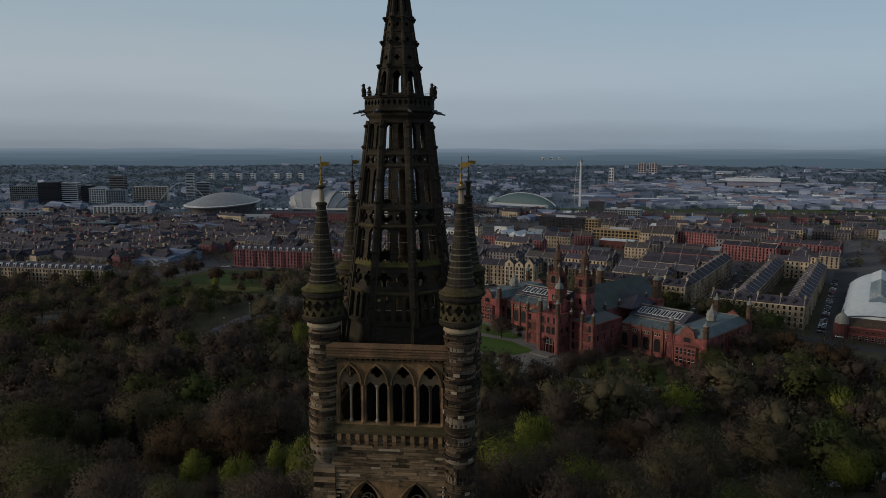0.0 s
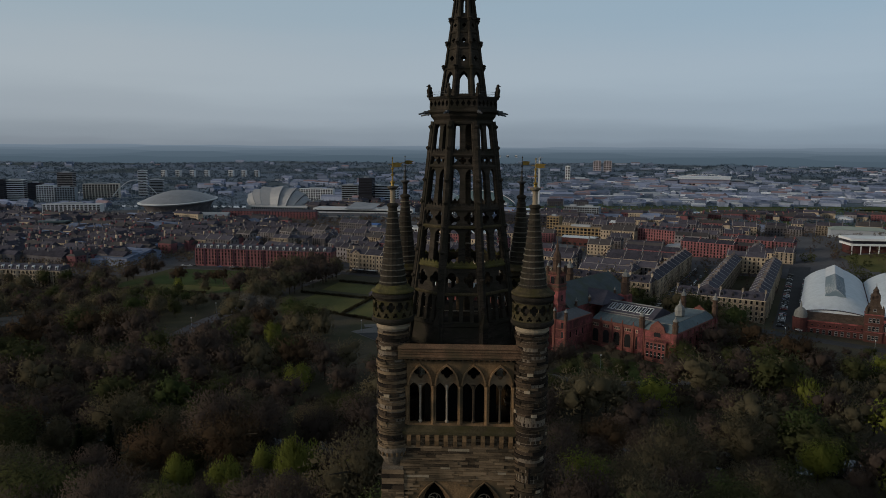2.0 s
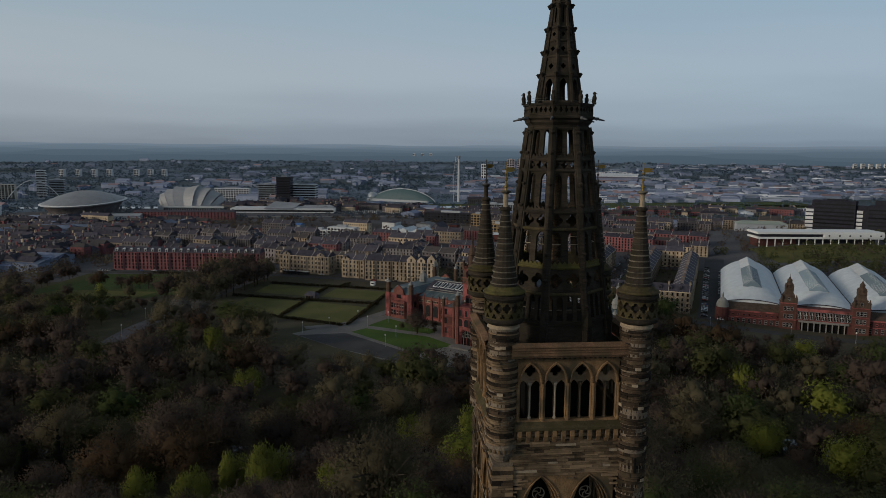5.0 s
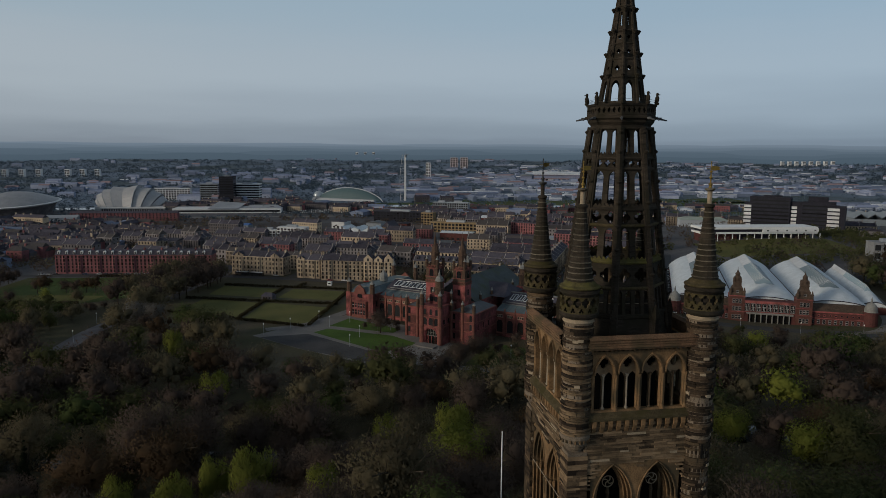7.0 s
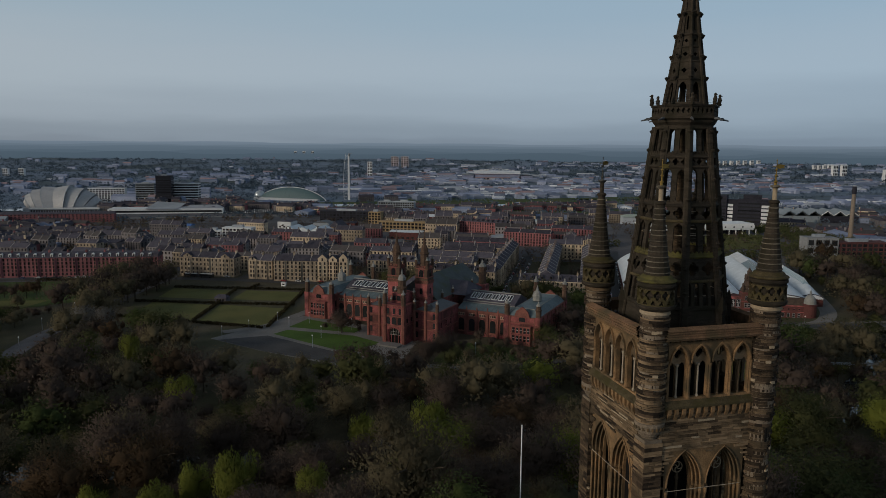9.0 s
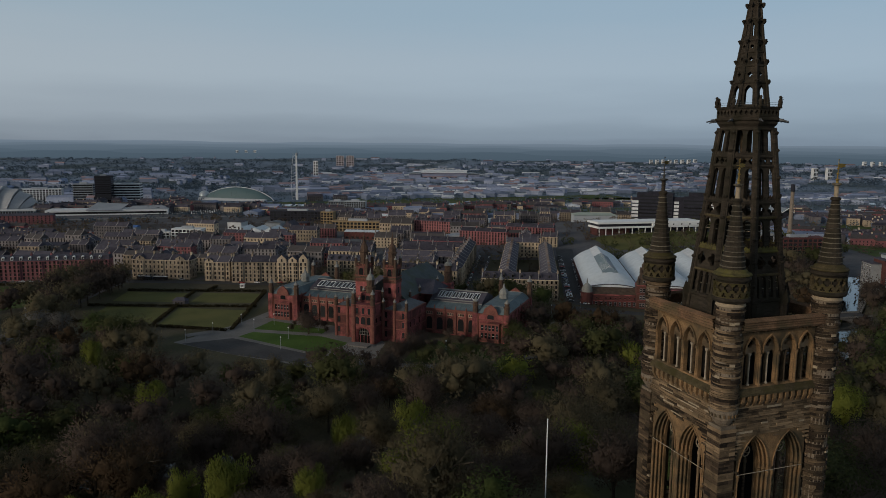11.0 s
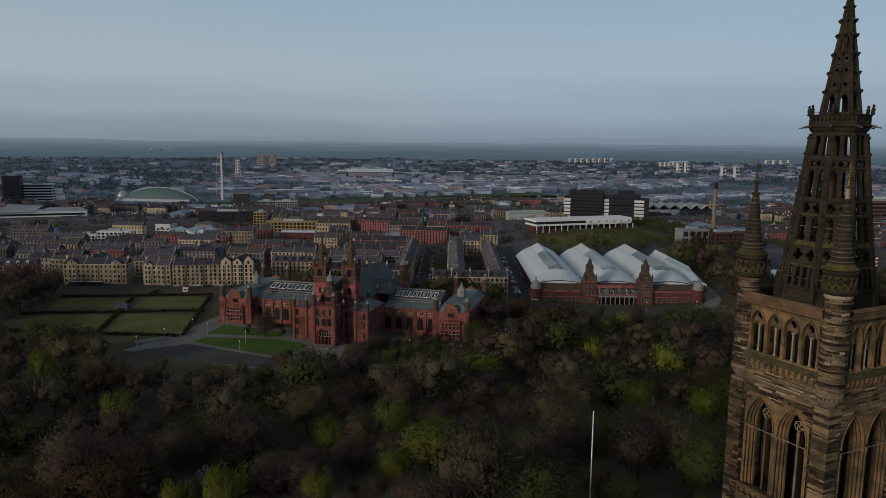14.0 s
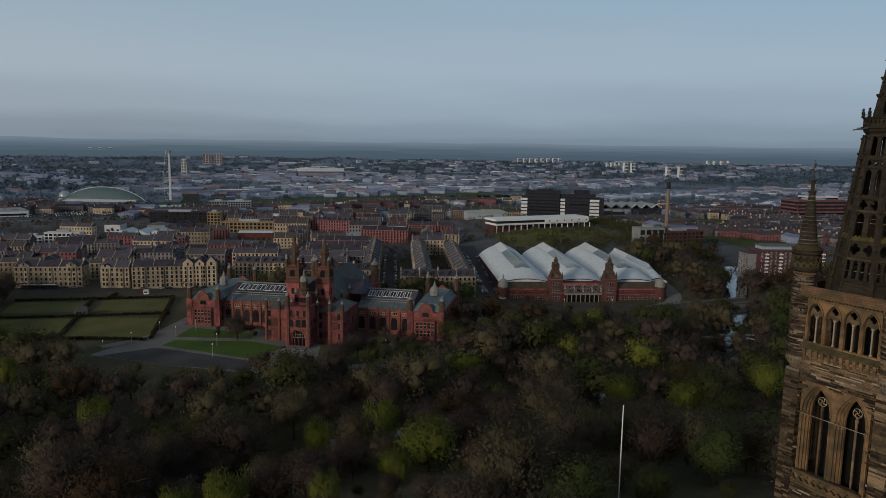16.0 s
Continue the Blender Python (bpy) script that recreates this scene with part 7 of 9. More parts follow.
for x, y, w, h, d, turn, mat, lab, fl, cols in (
        (-1120, 1480, 66, 34, 24, 12, CONCRETE, "grey piered office block by the river", 7, 15),
        (-1006, 1400, 44, 46, 26, 12, BLACKCLAD, "dark glass office block by the river", 11, 0),
        (-972, 1420, 36, 45, 24, 12, WHITE, "white banded office block by the river", 10, 0),
        (-898, 1408, 34, 34, 22, 14, WHITE, "white riverside flats with dark windows", 9, 7),
        (-936, 1432, 26, 38, 22, 12, BLACKCLAD, "dark glazed office tower beside the flats", 10, 0),
        (-858, 1412, 40, 30, 22, 14, GREYWALL, "grey riverside flats with balconies", 8, 8),
        (-1000, 1660, 36, 52, 24, 10, BROWN, "brown far office tower", 12, 0),
        (-818, 1485, 74, 34, 20, 16, PALECREAM, "cream riverside flats in a row", 8, 12),
        (-780, 1606, 19, 60, 18, 14, WHITE, "slim white residential tower", 16, 0),
        (-735, 1580, 30, 40, 18, 14, GREYWALL, "grey residential block beside the tower", 11, 0),
        (-641, 1056, 90, 20, 16, 8, WHITE, "white terraced flats with dark windows", 6, 14),
        (-768, 985, 62, 16, 18, 8, GREYWALL, "long grey low office block", 4, 10),
        (-547, 840, 38, 12, 16, 6, SEAGLASS, "teal glazed low riverside building", 3, 0),
        (-340, 1498, 78, 26, 18, -4, WHITE, "white riverside hotel with small windows", 7, 14),
        (-261, 1480, 36, 36, 24, -6, GREYWALL, "grey office block beside the dark tower", 8, 0),
        (-222, 1452, 29, 52, 26, -6, BLACKCLAD, "dark glass hotel tower", 15, 0),
        (-183, 1476, 52, 36, 22, -8, WHITE, "white banded studio offices", 7, 0),
        (180, 1172, 30, 14, 14, -22, GREYWALL, "grey concrete flats by the quay", 3, 7),
        (190, 1070, 34, 20, 16, -22, GREYWALL, "pale flats with a chequer of dark windows", 6, 9),
        (84, 968, 80, 14, 16, -24, BLACKCLAD, "long dark modern housing block", 4, 16),
        (114, 896, 17, 18, 16, -24, ORANGE, "ochre brick corner block", 5, 4),
        (137, 809, 66, 12, 14, -27, ORANGE, "ochre brick housing row", 3, 14),
        (-64, 769, 34, 13, 14, -22, WHITE, "small white rendered flats among tenements", 4, 8),
        (-91, 783, 20, 9, 12, -22, WHITE, "small white rendered flats", 3, 5),
        (443, 455, 27, 21, 16, -18, CONCRETE, "pale grey gridded student block", 3, 4),
        (478, 447, 49, 18, 16, -12, HALLRED, "dark red clad student block", 5, 10),
        (980, 616, 88, 34, 40, -18, REDBRICK, "large red warehouse with a pale roof", 6, 0),
        (1180, 740, 60, 30, 30, -22, WHITE, "white far grain store", 4, 0),
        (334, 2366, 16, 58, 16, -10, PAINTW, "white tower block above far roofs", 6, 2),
        (604, 3330, 36, 52, 18, -12, PINKTOWER, "pinkish far tower block", 6, 3),
        (652, 3325, 36, 52, 18, -12, PINKTOWER, "pinkish far tower block", 6, 3)):
    office("office_block" if fl < 14 else "tower_block", x, y, w, h, d, turn, mat, lab, fl, "building", cols=cols)


def build_arena():
    x, y = -520, 1190
    z = ground_z(x, y)
    t = thing("arena", pose(x, y, z, 3.6, -2.2, 0), "round silver arena with a shallow domed roof", "arena")
    Geo().lathe(0, 0, [(51, -8), (53, 3), (57, 11), (63, 18)], 48).obj("base_wall", BROWN, t, "dark undercut wall")
    Geo().lathe(0, 0, [(62, 17.2), (67, 18.8), (68.5, 20.0), (66, 21.0)], 64).obj("rim", WHITE, t, "bright pale roof rim")
    prof = [(r, 20.3 + 18.0 * (1 - (r / 66) ** 1.7)) for r in (66, 62, 57, 51, 45, 39, 33, 27, 21, 15, 10, 5, 1)]
    Geo().lathe(0, 0, prof, 72).obj("dome_roof", SILVER, t, "silver panelled dome", smooth=True)
    ribs = Geo()
    for i in range(24):
        a = 2 * math.pi * i / 24
        for (r0, z0), (r1, z1) in zip(prof, prof[1:]):
            ribs.beam((r0 * math.cos(a), r0 * math.sin(a), z0 + 0.1), (r1 * math.cos(a), r1 * math.sin(a), z1 + 0.1), 0.08, 4)
    ribs.obj("roof_seams", SILVER, t)
    q = thing("shed", pose(-138, 908, ground_z(-138, 908), 0, 0, -22), "long shed with a bright blue roof by the railway", "shed")
    Geo().box(-17, -7, -3, 17, 7, 5).obj("wall", GREYWALL, q)
    Geo().gable(-17, -7, 17, 7, 5, 7.2, 'x', over=0.4).obj("roof", noisy("blue_sheeting", (0.03, 0.09, 0.26), (0.05, 0.14, 0.36), 0.1, 0.6, 0.1), q)
    f = thing("shed", pose(-440, 1030, ground_z(-440, 1030), 0, 0, 6), "long low grey shed with pale roof", "shed")
    Geo().box(-64, -14, -3, 64, 14, 8).obj("wall", GREYWALL, f)
    Geo().gable(-64, -14, 64, 14, 8, 11, 'x', over=0.5).obj("roof", SILVER, f)


def build_auditorium():
    x, y = -366, 1262
    z = ground_z(x, y)
    t = thing("auditorium", pose(x, y, z, 0, 0, -6), "silver shell-roofed auditorium beside the river", "auditorium")
    Geo().box(-52, -14, -4, 54, 30, 7).obj("base_wall", GREYWALL, t)
    # nested shells that fan out over one another along the hall
    rims = []
    n = 18
    for bx, lean, h in ((-40, -46, 24), (-33, -37, 34), (-24, -27, 40), (-13, -17, 43), (0, -6, 44), (14, 6, 44), (27, 20, 41), (38, 35, 34), (47, 50, 25), (54, 62, 16)):
        s, c = math.sin(radians(lean)), math.cos(radians(lean))
        rims.append([(bx + h * math.sin(math.pi * i / n) ** 0.8 * s, 8 - 0.78 * h * math.cos(math.pi * i / n), h * math.sin(math.pi * i / n) ** 0.8 * c) for i in range(n + 1)])
    for k, (r0, r1) in enumerate(zip(rims, rims[1:])):
        k0, k1 = (1.0, 0.90) if k < 4 else (0.90, 1.0)
        vs = [(p[0], 8 + (p[1] - 8) * q, p[2] * q) for r, q in ((r0, k0), (r1, k1)) for p in r]
        fs = [(i, i + 1, n + 2 + i, n + 1 + i) for i in range(n)]
        fs += [tuple(range(n, -1, -1))] if k < 4 else [tuple(range(n + 1, 2 * n + 2))]
        sh = Geo().add(vs, fs).obj("shell", SHELL, t)
        rim = Geo()
        o = 0 if k < 4 else n + 1
        for i in range(n):
            rim.beam(vs[o + i], vs[o + i + 1], 0.4, 4)
        rim.obj("shell_rim", GREYWALL, sh)
    Geo().box(-34, -34, -4, 74, -8, 6).obj("foyer_wall", GREYWALL, t)
    Geo().box(-35, -35, 6, 75, -8, 7.6).obj("foyer_roof", WHITE, t)
    win = Geo()
    for i in range(26):
        win.box(-32 + i * 4, -34.2, 1.5, -29.4 + i * 4, -33.95, 5)
    win.obj("foyer_glazing", GLASS, t)
    c = thing("conference_centre", pose(-186, 1165, ground_z(-186, 1165), 0, 0, -4), "long white low conference centre with glazed canopy", "hall")
    Geo().box(-88, 0, -4, 90, 40, 8).obj("wall", WHITE, c)
    Geo().box(-86, -0.2, 2, 88, 0.05, 5).obj("window_band", GLASS, c)
    Geo().add([(-30, -2, 8), (20, -2, 8), (26, 40, 14), (-20, 40, 17), (-30, -2, 7), (20, -2, 7)], [(0, 1, 2, 3), (4, 5, 1, 0), (1, 5, 2), (0, 3, 4)]).obj("canopy_roof", SILVER, c)
    Geo().gable(28, 2, 88, 38, 8, 12.5, 'x', hip=10, over=1).obj("pitched_roof", SILVER, c)
    b = thing("housing_row", pose(-315, 1038, ground_z(-315, 1038), 0, 0, -4), "red-brown brick housing row before the halls", "terrace")
    Geo().box(-76, 0, -3, 76, 12, 12).obj("wall", REDBRICK, b)
    Geo().gable(-76, 0, 76, 12, 12, 15, 'x', over=0.4).obj("roof", SLATE, b)
    for f in range(4):
        row = Geo()
        for i in range(30):
            row.box(-74 + i * 5, -0.1, 1.4 + f * 2.8, -72.4 + i * 5, 0.05, 3.2 + f * 2.8)
        row.obj("window_row", GLASS, b)


def build_science_centre():
    x, y = 30, 1478
    t = thing("science_centre", pose(x, y, ground_z(x, y), 0, 0, -36), "crescent glass and titanium science centre", "museum")
    n, m = 30, 10
    vs, fs = [], []
    for j in range(m + 1):
        b = math.pi / 2 * j / m
        for i in range(n + 1):
            s = -1 + 2 * i / n
            h = 27 * max(0.0, 1 - s * s) ** 0.75
            vs.append((84 * s, -18 * math.cos(b) * max(0.0, 1 - s * s) ** 0.5 * (1 if j else 1), h * math.sin(b)))
    for j in range(m):
        for i in range(n):
            q = j * (n + 1) + i
            fs.append((q, q + 1, q + n + 2, q + n + 1))
    Geo().add(vs, fs).obj("glazed_front", SEAGLASS, t, "green-tinted sloping glass front")
    vb = [(p[0], -p[1] * 1.3, p[2]) for p in vs]
    Geo().add(vb, [f[::-1] for f in fs]).obj("titanium_back", TITAN, t)
    arch = Geo()
    for i in range(n):
        a, b2 = vs[m * (n + 1) + i], vs[m * (n + 1) + i + 1]
        arch.beam(a, b2, 1.0, 6)
    arch.obj("roof_edge", WHITE, t)
    for i in range(2, n - 1, 2):
        mull = Geo()
        for j in range(m):
            mull.beam(vs[j * (n + 1) + i], vs[(j + 1) * (n + 1) + i], 0.22, 4)
        mull.obj("mullion", SEAGLASS, t)
    Geo().box(-80, -24, -2, 78, -16, 5).obj("plinth", GREYWALL, t)
    Geo().lathe(-80, -2, [(8, 0), (11, 5), (11, 9), (9, 14), (5, 17), (0.5, 18)], 20).obj("cinema_pod", TITAN, t, "egg-shaped titanium cinema pod", smooth=True)
    # the slender viewing tower
    x, y = 147, 1456
    v = thing("viewing_tower", pose(x, y, ground_z(x, y), 0, 0, -10), "slender white wing-shaped viewing tower", "tower")
    Geo().prism([(-0.6, -2.6), (3.6, -3.0), (4.6, 0), (3.6, 3.0), (-0.6, 2.6)], 0, 97, [(0.4, -1.4), (3.2, -1.7), (3.9, 0), (3.2, 1.7), (0.4, 1.4)]).obj("mast", WHITE, v)
    cab = Geo().lathe(3.0, 0, [(1.6, 92), (2.6, 94.5), (2.6, 97.5), (1.6, 98.6), (0.3, 99), (0.15, 106)], 12)
    cab.beam((-6, 0, 97.6), (9, 0, 98.6), 0.5, 4)
    cab.obj("cabin", GREYWALL, v, "small grey lookout cabin with a jib")
    lad = Geo()
    pts = [(-8 + 3.2 * math.sin(math.pi * i / 16) * -1 + 4 * (i / 16), 0, 97 * i / 16) for i in range(17)]
    for a, b in zip(pts, pts[1:]):
        for s in (-1.1, 1.1):
            lad.beam((a[0], s, a[2]), (b[0], s, b[2]), 0.28, 4)
        lad.beam((a[0], -1.1, a[2]), (a[0], 1.1, a[2]), 0.2, 4)
        lad.beam((a[0], 0, a[2]), (0.4, 0, a[2] + 3), 0.22, 4)
    lad.obj("stair_mast", WHITE, v)
    # the arched road bridge over the river
    b = thing("arch_bridge", pose(-742, 1490, ground_z(-742, 1490), 0, 0, 24), "white steel arch bridge over the river", "bridge")
    ar = Geo()
    for i in range(24):
        p = [(-52 + 104 * q / 24, 0, 44 * math.sin(math.pi * q / 24) ** 0.9) for q in (i, i + 1)]
        ar.beam(p[0], p[1], 0.9, 6)
    ar.obj("arch", WHITE, b)
    Geo().box(-70, -6, 3, 70, 6, 5).obj("deck", GREYWALL, b)
    hg = Geo()
    for i in range(2, 23, 2):
        hg.beam((-52 + 104 * i / 24, 0, 5), (-52 + 104 * i / 24, 0, 44 * math.sin(math.pi * i / 24) ** 0.9), 0.2, 4)
    hg.obj("hanger", WHITE, b)


def build_hospital():
    """The long white deck on its columns and the dark towers behind it, on the hill."""
    z = 14.6
    t = thing("hospital_deck", pose(346, 587.5, z, 0, 0, -5), "long white flat-roofed building on slim columns", "hospital")
    L = 122
    Geo().box(0, 0, 8.5, L, 26, 10.6).obj("roof_slab", PAINTW, t)
    Geo().box(3, 2.0, 5.6, L - 2, 24, 8.5).obj("ribbon_storey", BLACKCLAD, t)
    Geo().box(0.5, 0.4, 3.8, L, 25, 5.6).obj("floor_slab", PAINTW, t)
    for i in range(17):
        Geo().box(2 + i * 7.7, 1.2, -8, 2.7 + i * 7.7, 1.9, 3.8).obj("column", PAINTW, t)
    Geo().box(2, 6, -8, 40, 22, 3.8).obj("undercroft_wall", HALLRED, t)
    Geo().box(40, 7, -8, L - 4, 22, 3.8).obj("undercroft_wall", BLACKCLAD, t)
    Geo().box(64, -0.5, 5.4, L + 0.5, 2.1, 9.2).obj("white_fascia", PAINTW, t)
    for i in range(6):
        Geo().box(68 + i * 10, -0.6, 6.4, 69.6 + i * 10, 0, 7.8).obj("porthole_pane", GLASS, t)
    p = thing("hospital_podium", pose(404, 739, 8, 0, 0, -20), "low pale green roofed pavilion beside the deck", "hospital")
    Geo().box(0, 0, -6, 55, 24, 9).obj("wall", GREYWALL, p)
    Geo().gable(-1, -1, 56, 25, 9, 12, 'x', hip=8).obj("roof", noisy("pale_green_roof", (0.22, 0.26, 0.22), (0.34, 0.38, 0.33), 0.1, 0.7, 0.1), p)
    k = thing("hospital_tower", pose(478, 712, 8, 0, 0, -42), "dark clad hospital slab with white striped ends", "hospital")
    Geo().box(0, 0, -6, 44, 18, 39).obj("wall", BLACKCLAD, k)
    Geo().box(44, 3, -6, 56, 18, 34).obj("link_wall", BLACKCLAD, k)
    Geo().box(56, 0, -6, 90, 18, 35).obj("wall", BLACKCLAD, k)
    Geo().box(88, -3, -6, 101, 15, 31).obj("end_wall", BLACKCLAD, k)
    for x0, x1, y0, n0 in ((-6, 2, -0.6, 6), (45, 51, 2.4, 6), (83, 95, -3.6, 6)):
        for i in range(n0):
            Geo().box(x0, y0, 3.4 + i * 4.5, x1, y0 + 9, 6.4 + i * 4.5).obj("white_band", WHITE, k)
        Geo().box(x0 + 0.4, y0 + 0.5, -6, x1 - 0.4, y0 + 9, 32).obj("stair_end", BLACKCLAD, k)
    for x0, x1, top in ((3, 43, 8), (57, 82, 7)):
        for i in range(top):
            Geo().box(x0, -0.12, 3.6 + i * 4.3, x1, 0.2, 5.3 + i * 4.3).obj("window_band", GLASS, k)
    for x0 in (14, 62):
        Geo().box(x0, 4, 34, x0 + 20, 14, 40.5).obj("plant_room", BLACKCLAD, k)
    c = thing("chimney", pose(565, 549, ground_z(565, 549)), "tall slim brick chimney with a dark crown", "chimney")
    zt = 65 - ground_z(565, 549)
    Geo().lathe(0, 0, [(2.5, -3), (1.9, zt - 8)], 14).obj("shaft", noisy("buff_brick_chimney", (0.13, 0.105, 0.085), (0.23, 0.19, 0.155), 0.3, 0.9, 0.1), c)
    Geo().lathe(0, 0, [(1.9, zt - 8), (2.3, zt - 7.6), (2.1, zt)], 14).obj("crown", BLACKCLAD, c)


def build_wave_hall():
    """A long grey hall whose roof folds in waves, with a glazed dark end."""
    x, y = 742, 857
    t = thing("wave_roofed_hall", pose(x, y, ground_z(x, y), 0, 0, -21), "long blue-grey hall with a folded wave roof", "museum")
    skin = noisy("zinc_sheet", (0.14, 0.165, 0.185), (0.22, 0.245, 0.265), 0.1, 0.6, 0.05)
    n, L, D = 6, 110.0, 70.0
    Geo().box(0, 2, -4, L, D, 9).obj("wall", skin, t)
    ridge = [(L * i / (2 * n), 10.5 + (6.5 if i % 2 else 0.0)) for i in range(2 * n + 1)]
    vs = [(px, py, pz) for py in (0.0, D) for px, pz in ridge]
    m = len(ridge)
    Geo().add(vs + [(px, py, pz - 1.0) for px, py, pz in vs], [(i, i + 1, m + i + 1, m + i) for i in range(m - 1)] + [(3 * m + i, 3 * m + i + 1, 2 * m + i + 1, 2 * m + i) for i in range(m - 1)]).obj("wave_roof", skin, t)
    for x0, x1 in ((55, L),):
        Geo().box(x0, 1.4, -2, x1, 2.1, 9.5).obj("glazed_end", BLACKCLAD, t)
    edge = Geo()
    for (xa, za), (xb, zb) in zip(ridge[6:], ridge[7:]):
        edge.beam((xa, -0.2, za), (xb, -0.2, zb), 0.5, 4)
    edge.obj("roof_edge", PAINTW, t, "white zigzag roof edge")


def build_flats():
    t = thing("riverside_flats", pose(425.5, 322, ground_z(425.5, 322), 0, 0, -26), "red brick and grey riverside flats with white balconies", "flats")
    Geo().box(0, 0, -5, 58, 16, 22).obj("wall", HALLRED, t)
    Geo().box(-7, 3, -5, 0, 19, 19).obj("side_wing", CONCRETE, t)
    Geo().box(-7.5, 2.5, 19, 0.2, 19.5, 19.6).obj("wing_roof", SLATE, t)
    Geo().box(-1, -1, 22, 59, 17, 22.8).obj("roof", SLATE, t)
    Geo().box(4, 2.5, 22.8, 46, 14, 25.6).obj("penthouse", GREYWALL, t)
    Geo().box(3, 1.5, 25.6, 47, 15, 26.1).obj("penthouse_roof", LEAD, t)
    wm = window_mesh(1.9, 2.0, BROWN, bars=True)
    for i in range(14):
        for f in range(7):
            put("window", wm, t, face_matrix(3 + i * 4.0, 0, 2.6 + f * 2.9, 0))
            if i % 3 == 1 and f:
                Geo().box(1.6 + i * 4.0, -1.3, 1.2 + f * 2.9, 4.4 + i * 4.0, 0, 2.2 + f * 2.9).obj("balcony", PAINTW, t)
    for i in range(4):
        for f in range(6):
            put("window", wm, t, face_matrix(-7, 5 + i * 4, 2.4 + f * 2.9, -90))


def build_bridge():
    t = thing("stone_bridge", pose(266, 268, -2.4, 0, 0, -8), "grey stone road bridge with shallow arches", "bridge")
    L = 74
    g = Geo()
    for cx in (23, 49):
        hole = [(12 * math.cos(a), -2.2 + 4.4 * math.sin(a)) for a in [math.pi * q / 10 for q in range(11)]]
        pierced(g, lambda x, z, d, cx=cx: (cx + x, d, 0.4 + z), 1, 26, 5.2, hole, 12)
    g.box(0, 0, -4, 10, 12, 3)
    g.box(62, 0, -4, L, 12, 3)
    g.obj("arches", BRIDGE_STONE, t)
    Geo().box(0, -0.4, 3, L, 12.4, 3.5).obj("deck", ASPHALT, t)
    for y in (-0.4, 11.8):
        Geo().box(0, y, 3.5, L, y + 0.6, 4.4).obj("parapet", BRIDGE_STONE, t)
    f = thing("footbridge", pose(228, 211, -1.5, 0, 0, -17), "small iron footbridge with a white arch", "bridge")
    a = Geo()
    for y in (0, 3):
        for i in range(12):
            a.beam((i * 3, y, -1 + 3.2 * math.sin(math.pi * i / 12)), (i * 3 + 3, y, -1 + 3.2 * math.sin(math.pi * (i + 1) / 12)), 0.22, 4)
    a.obj("arch", PAINTW, f)
    Geo().box(-2, -0.2, 2.2, 38, 3.2, 2.5).obj("deck", GREYWALL, f)


def build_stadium():
    x, y = 745, 2219
    t = thing("stadium", pose(x, y, ground_z(x, y), 0, 0, -18), "big football stadium with blue and white stands", "stadium")
    blue = noisy("blue_stand", (0.12, 0.14, 0.22), (0.22, 0.24, 0.32), 0.05, 0.7, 0.0)
    Geo().box(-74, 0, -3, 74, 26, 20).obj("main_stand", FARRED, t, "red brick main stand with haze in its colour")
    Geo().box(-74, -0.6, 12, 74, 0, 19).obj("stand_glazing", blue, t)
    Geo().add([(-78, -8, 24), (78, -8, 24), (78, 40, 29), (-78, 40, 29), (-78, -8, 26), (78, -8, 26), (78, 40, 31), (-78, 40, 31)], [(3, 2, 1, 0), (4, 5, 6, 7), (0, 1, 5, 4), (1, 2, 6, 5), (2, 3, 7, 6), (3, 0, 4, 7)]).obj("stand_roof", WHITE, t)
    for sx in (-1, 1):
        Geo().box(sx * 100 - 20, 4, -3, sx * 100 + 20, 110, 17).obj("end_stand", blue, t)
        Geo().gable(sx * 100 - 22, 2, sx * 100 + 22, 112, 19, 23, 'y').obj("end_roof", GREYWALL, t)
    Geo().box(-80, 96, -3, 80, 122, 26).obj("far_stand", blue, t)
    Geo().box(-84, 92, 28, 84, 126, 30).obj("far_roof", WHITE, t)
    tr = Geo()
    for i in range(12):
        x0 = -72 + i * 12
        h0, h1 = (31 + 9 * math.sin(math.pi * q / 12) for q in (i, i + 1))
        tr.beam((x0, 0, h0), (x0 + 12, 0, h1), 0.9, 4)
        tr.beam((x0, 0, 27), (x0 + 6, 0, (h0 + h1) / 2), 0.6, 4)
        tr.beam((x0 + 6, 0, (h0 + h1) / 2), (x0 + 12, 0, 27), 0.6, 4)
    tr.obj("roof_truss", WHITE, t)
    for i in range(8):
        Geo().box(-70 + i * 18, -0.3, 3, -58 + i * 18, 0.05, 9).obj("window", GLASS, t)


def build_far_blocks():
    """Rows of far tower blocks."""
    for px, py, n, dx, dy, w, h in ((-1120, 2500, 4, 48, 14, 17, 24), (-890, 2560, 3, 45, 10, 17, 24), (2221, 3129, 8, 25, -19, 15, 22), (2315, 2534, 4, 14, -13, 11, 20), (2094, 2186, 2, 22, -21, 19, 40), (1992, 1857, 2, 30, -32, 16, 40), (2945, 2469, 4, 21, -26, 12, 24), (180, 4250, 3, 50, -4, 16, 40)):
        for i in range(n):
            x, y = px + dx * i, py + dy * i
            office("tower_block", x, y, w, h, 14, -10, WHITE, "pale far tower block on the skyline", 3, "tower block", cols=3, z=ground_z(x, y))


build_arena()
build_auditorium()
build_science_centre()
build_hospital()
build_wave_hall()
build_flats()
build_bridge()
build_stadium()
build_far_blocks()


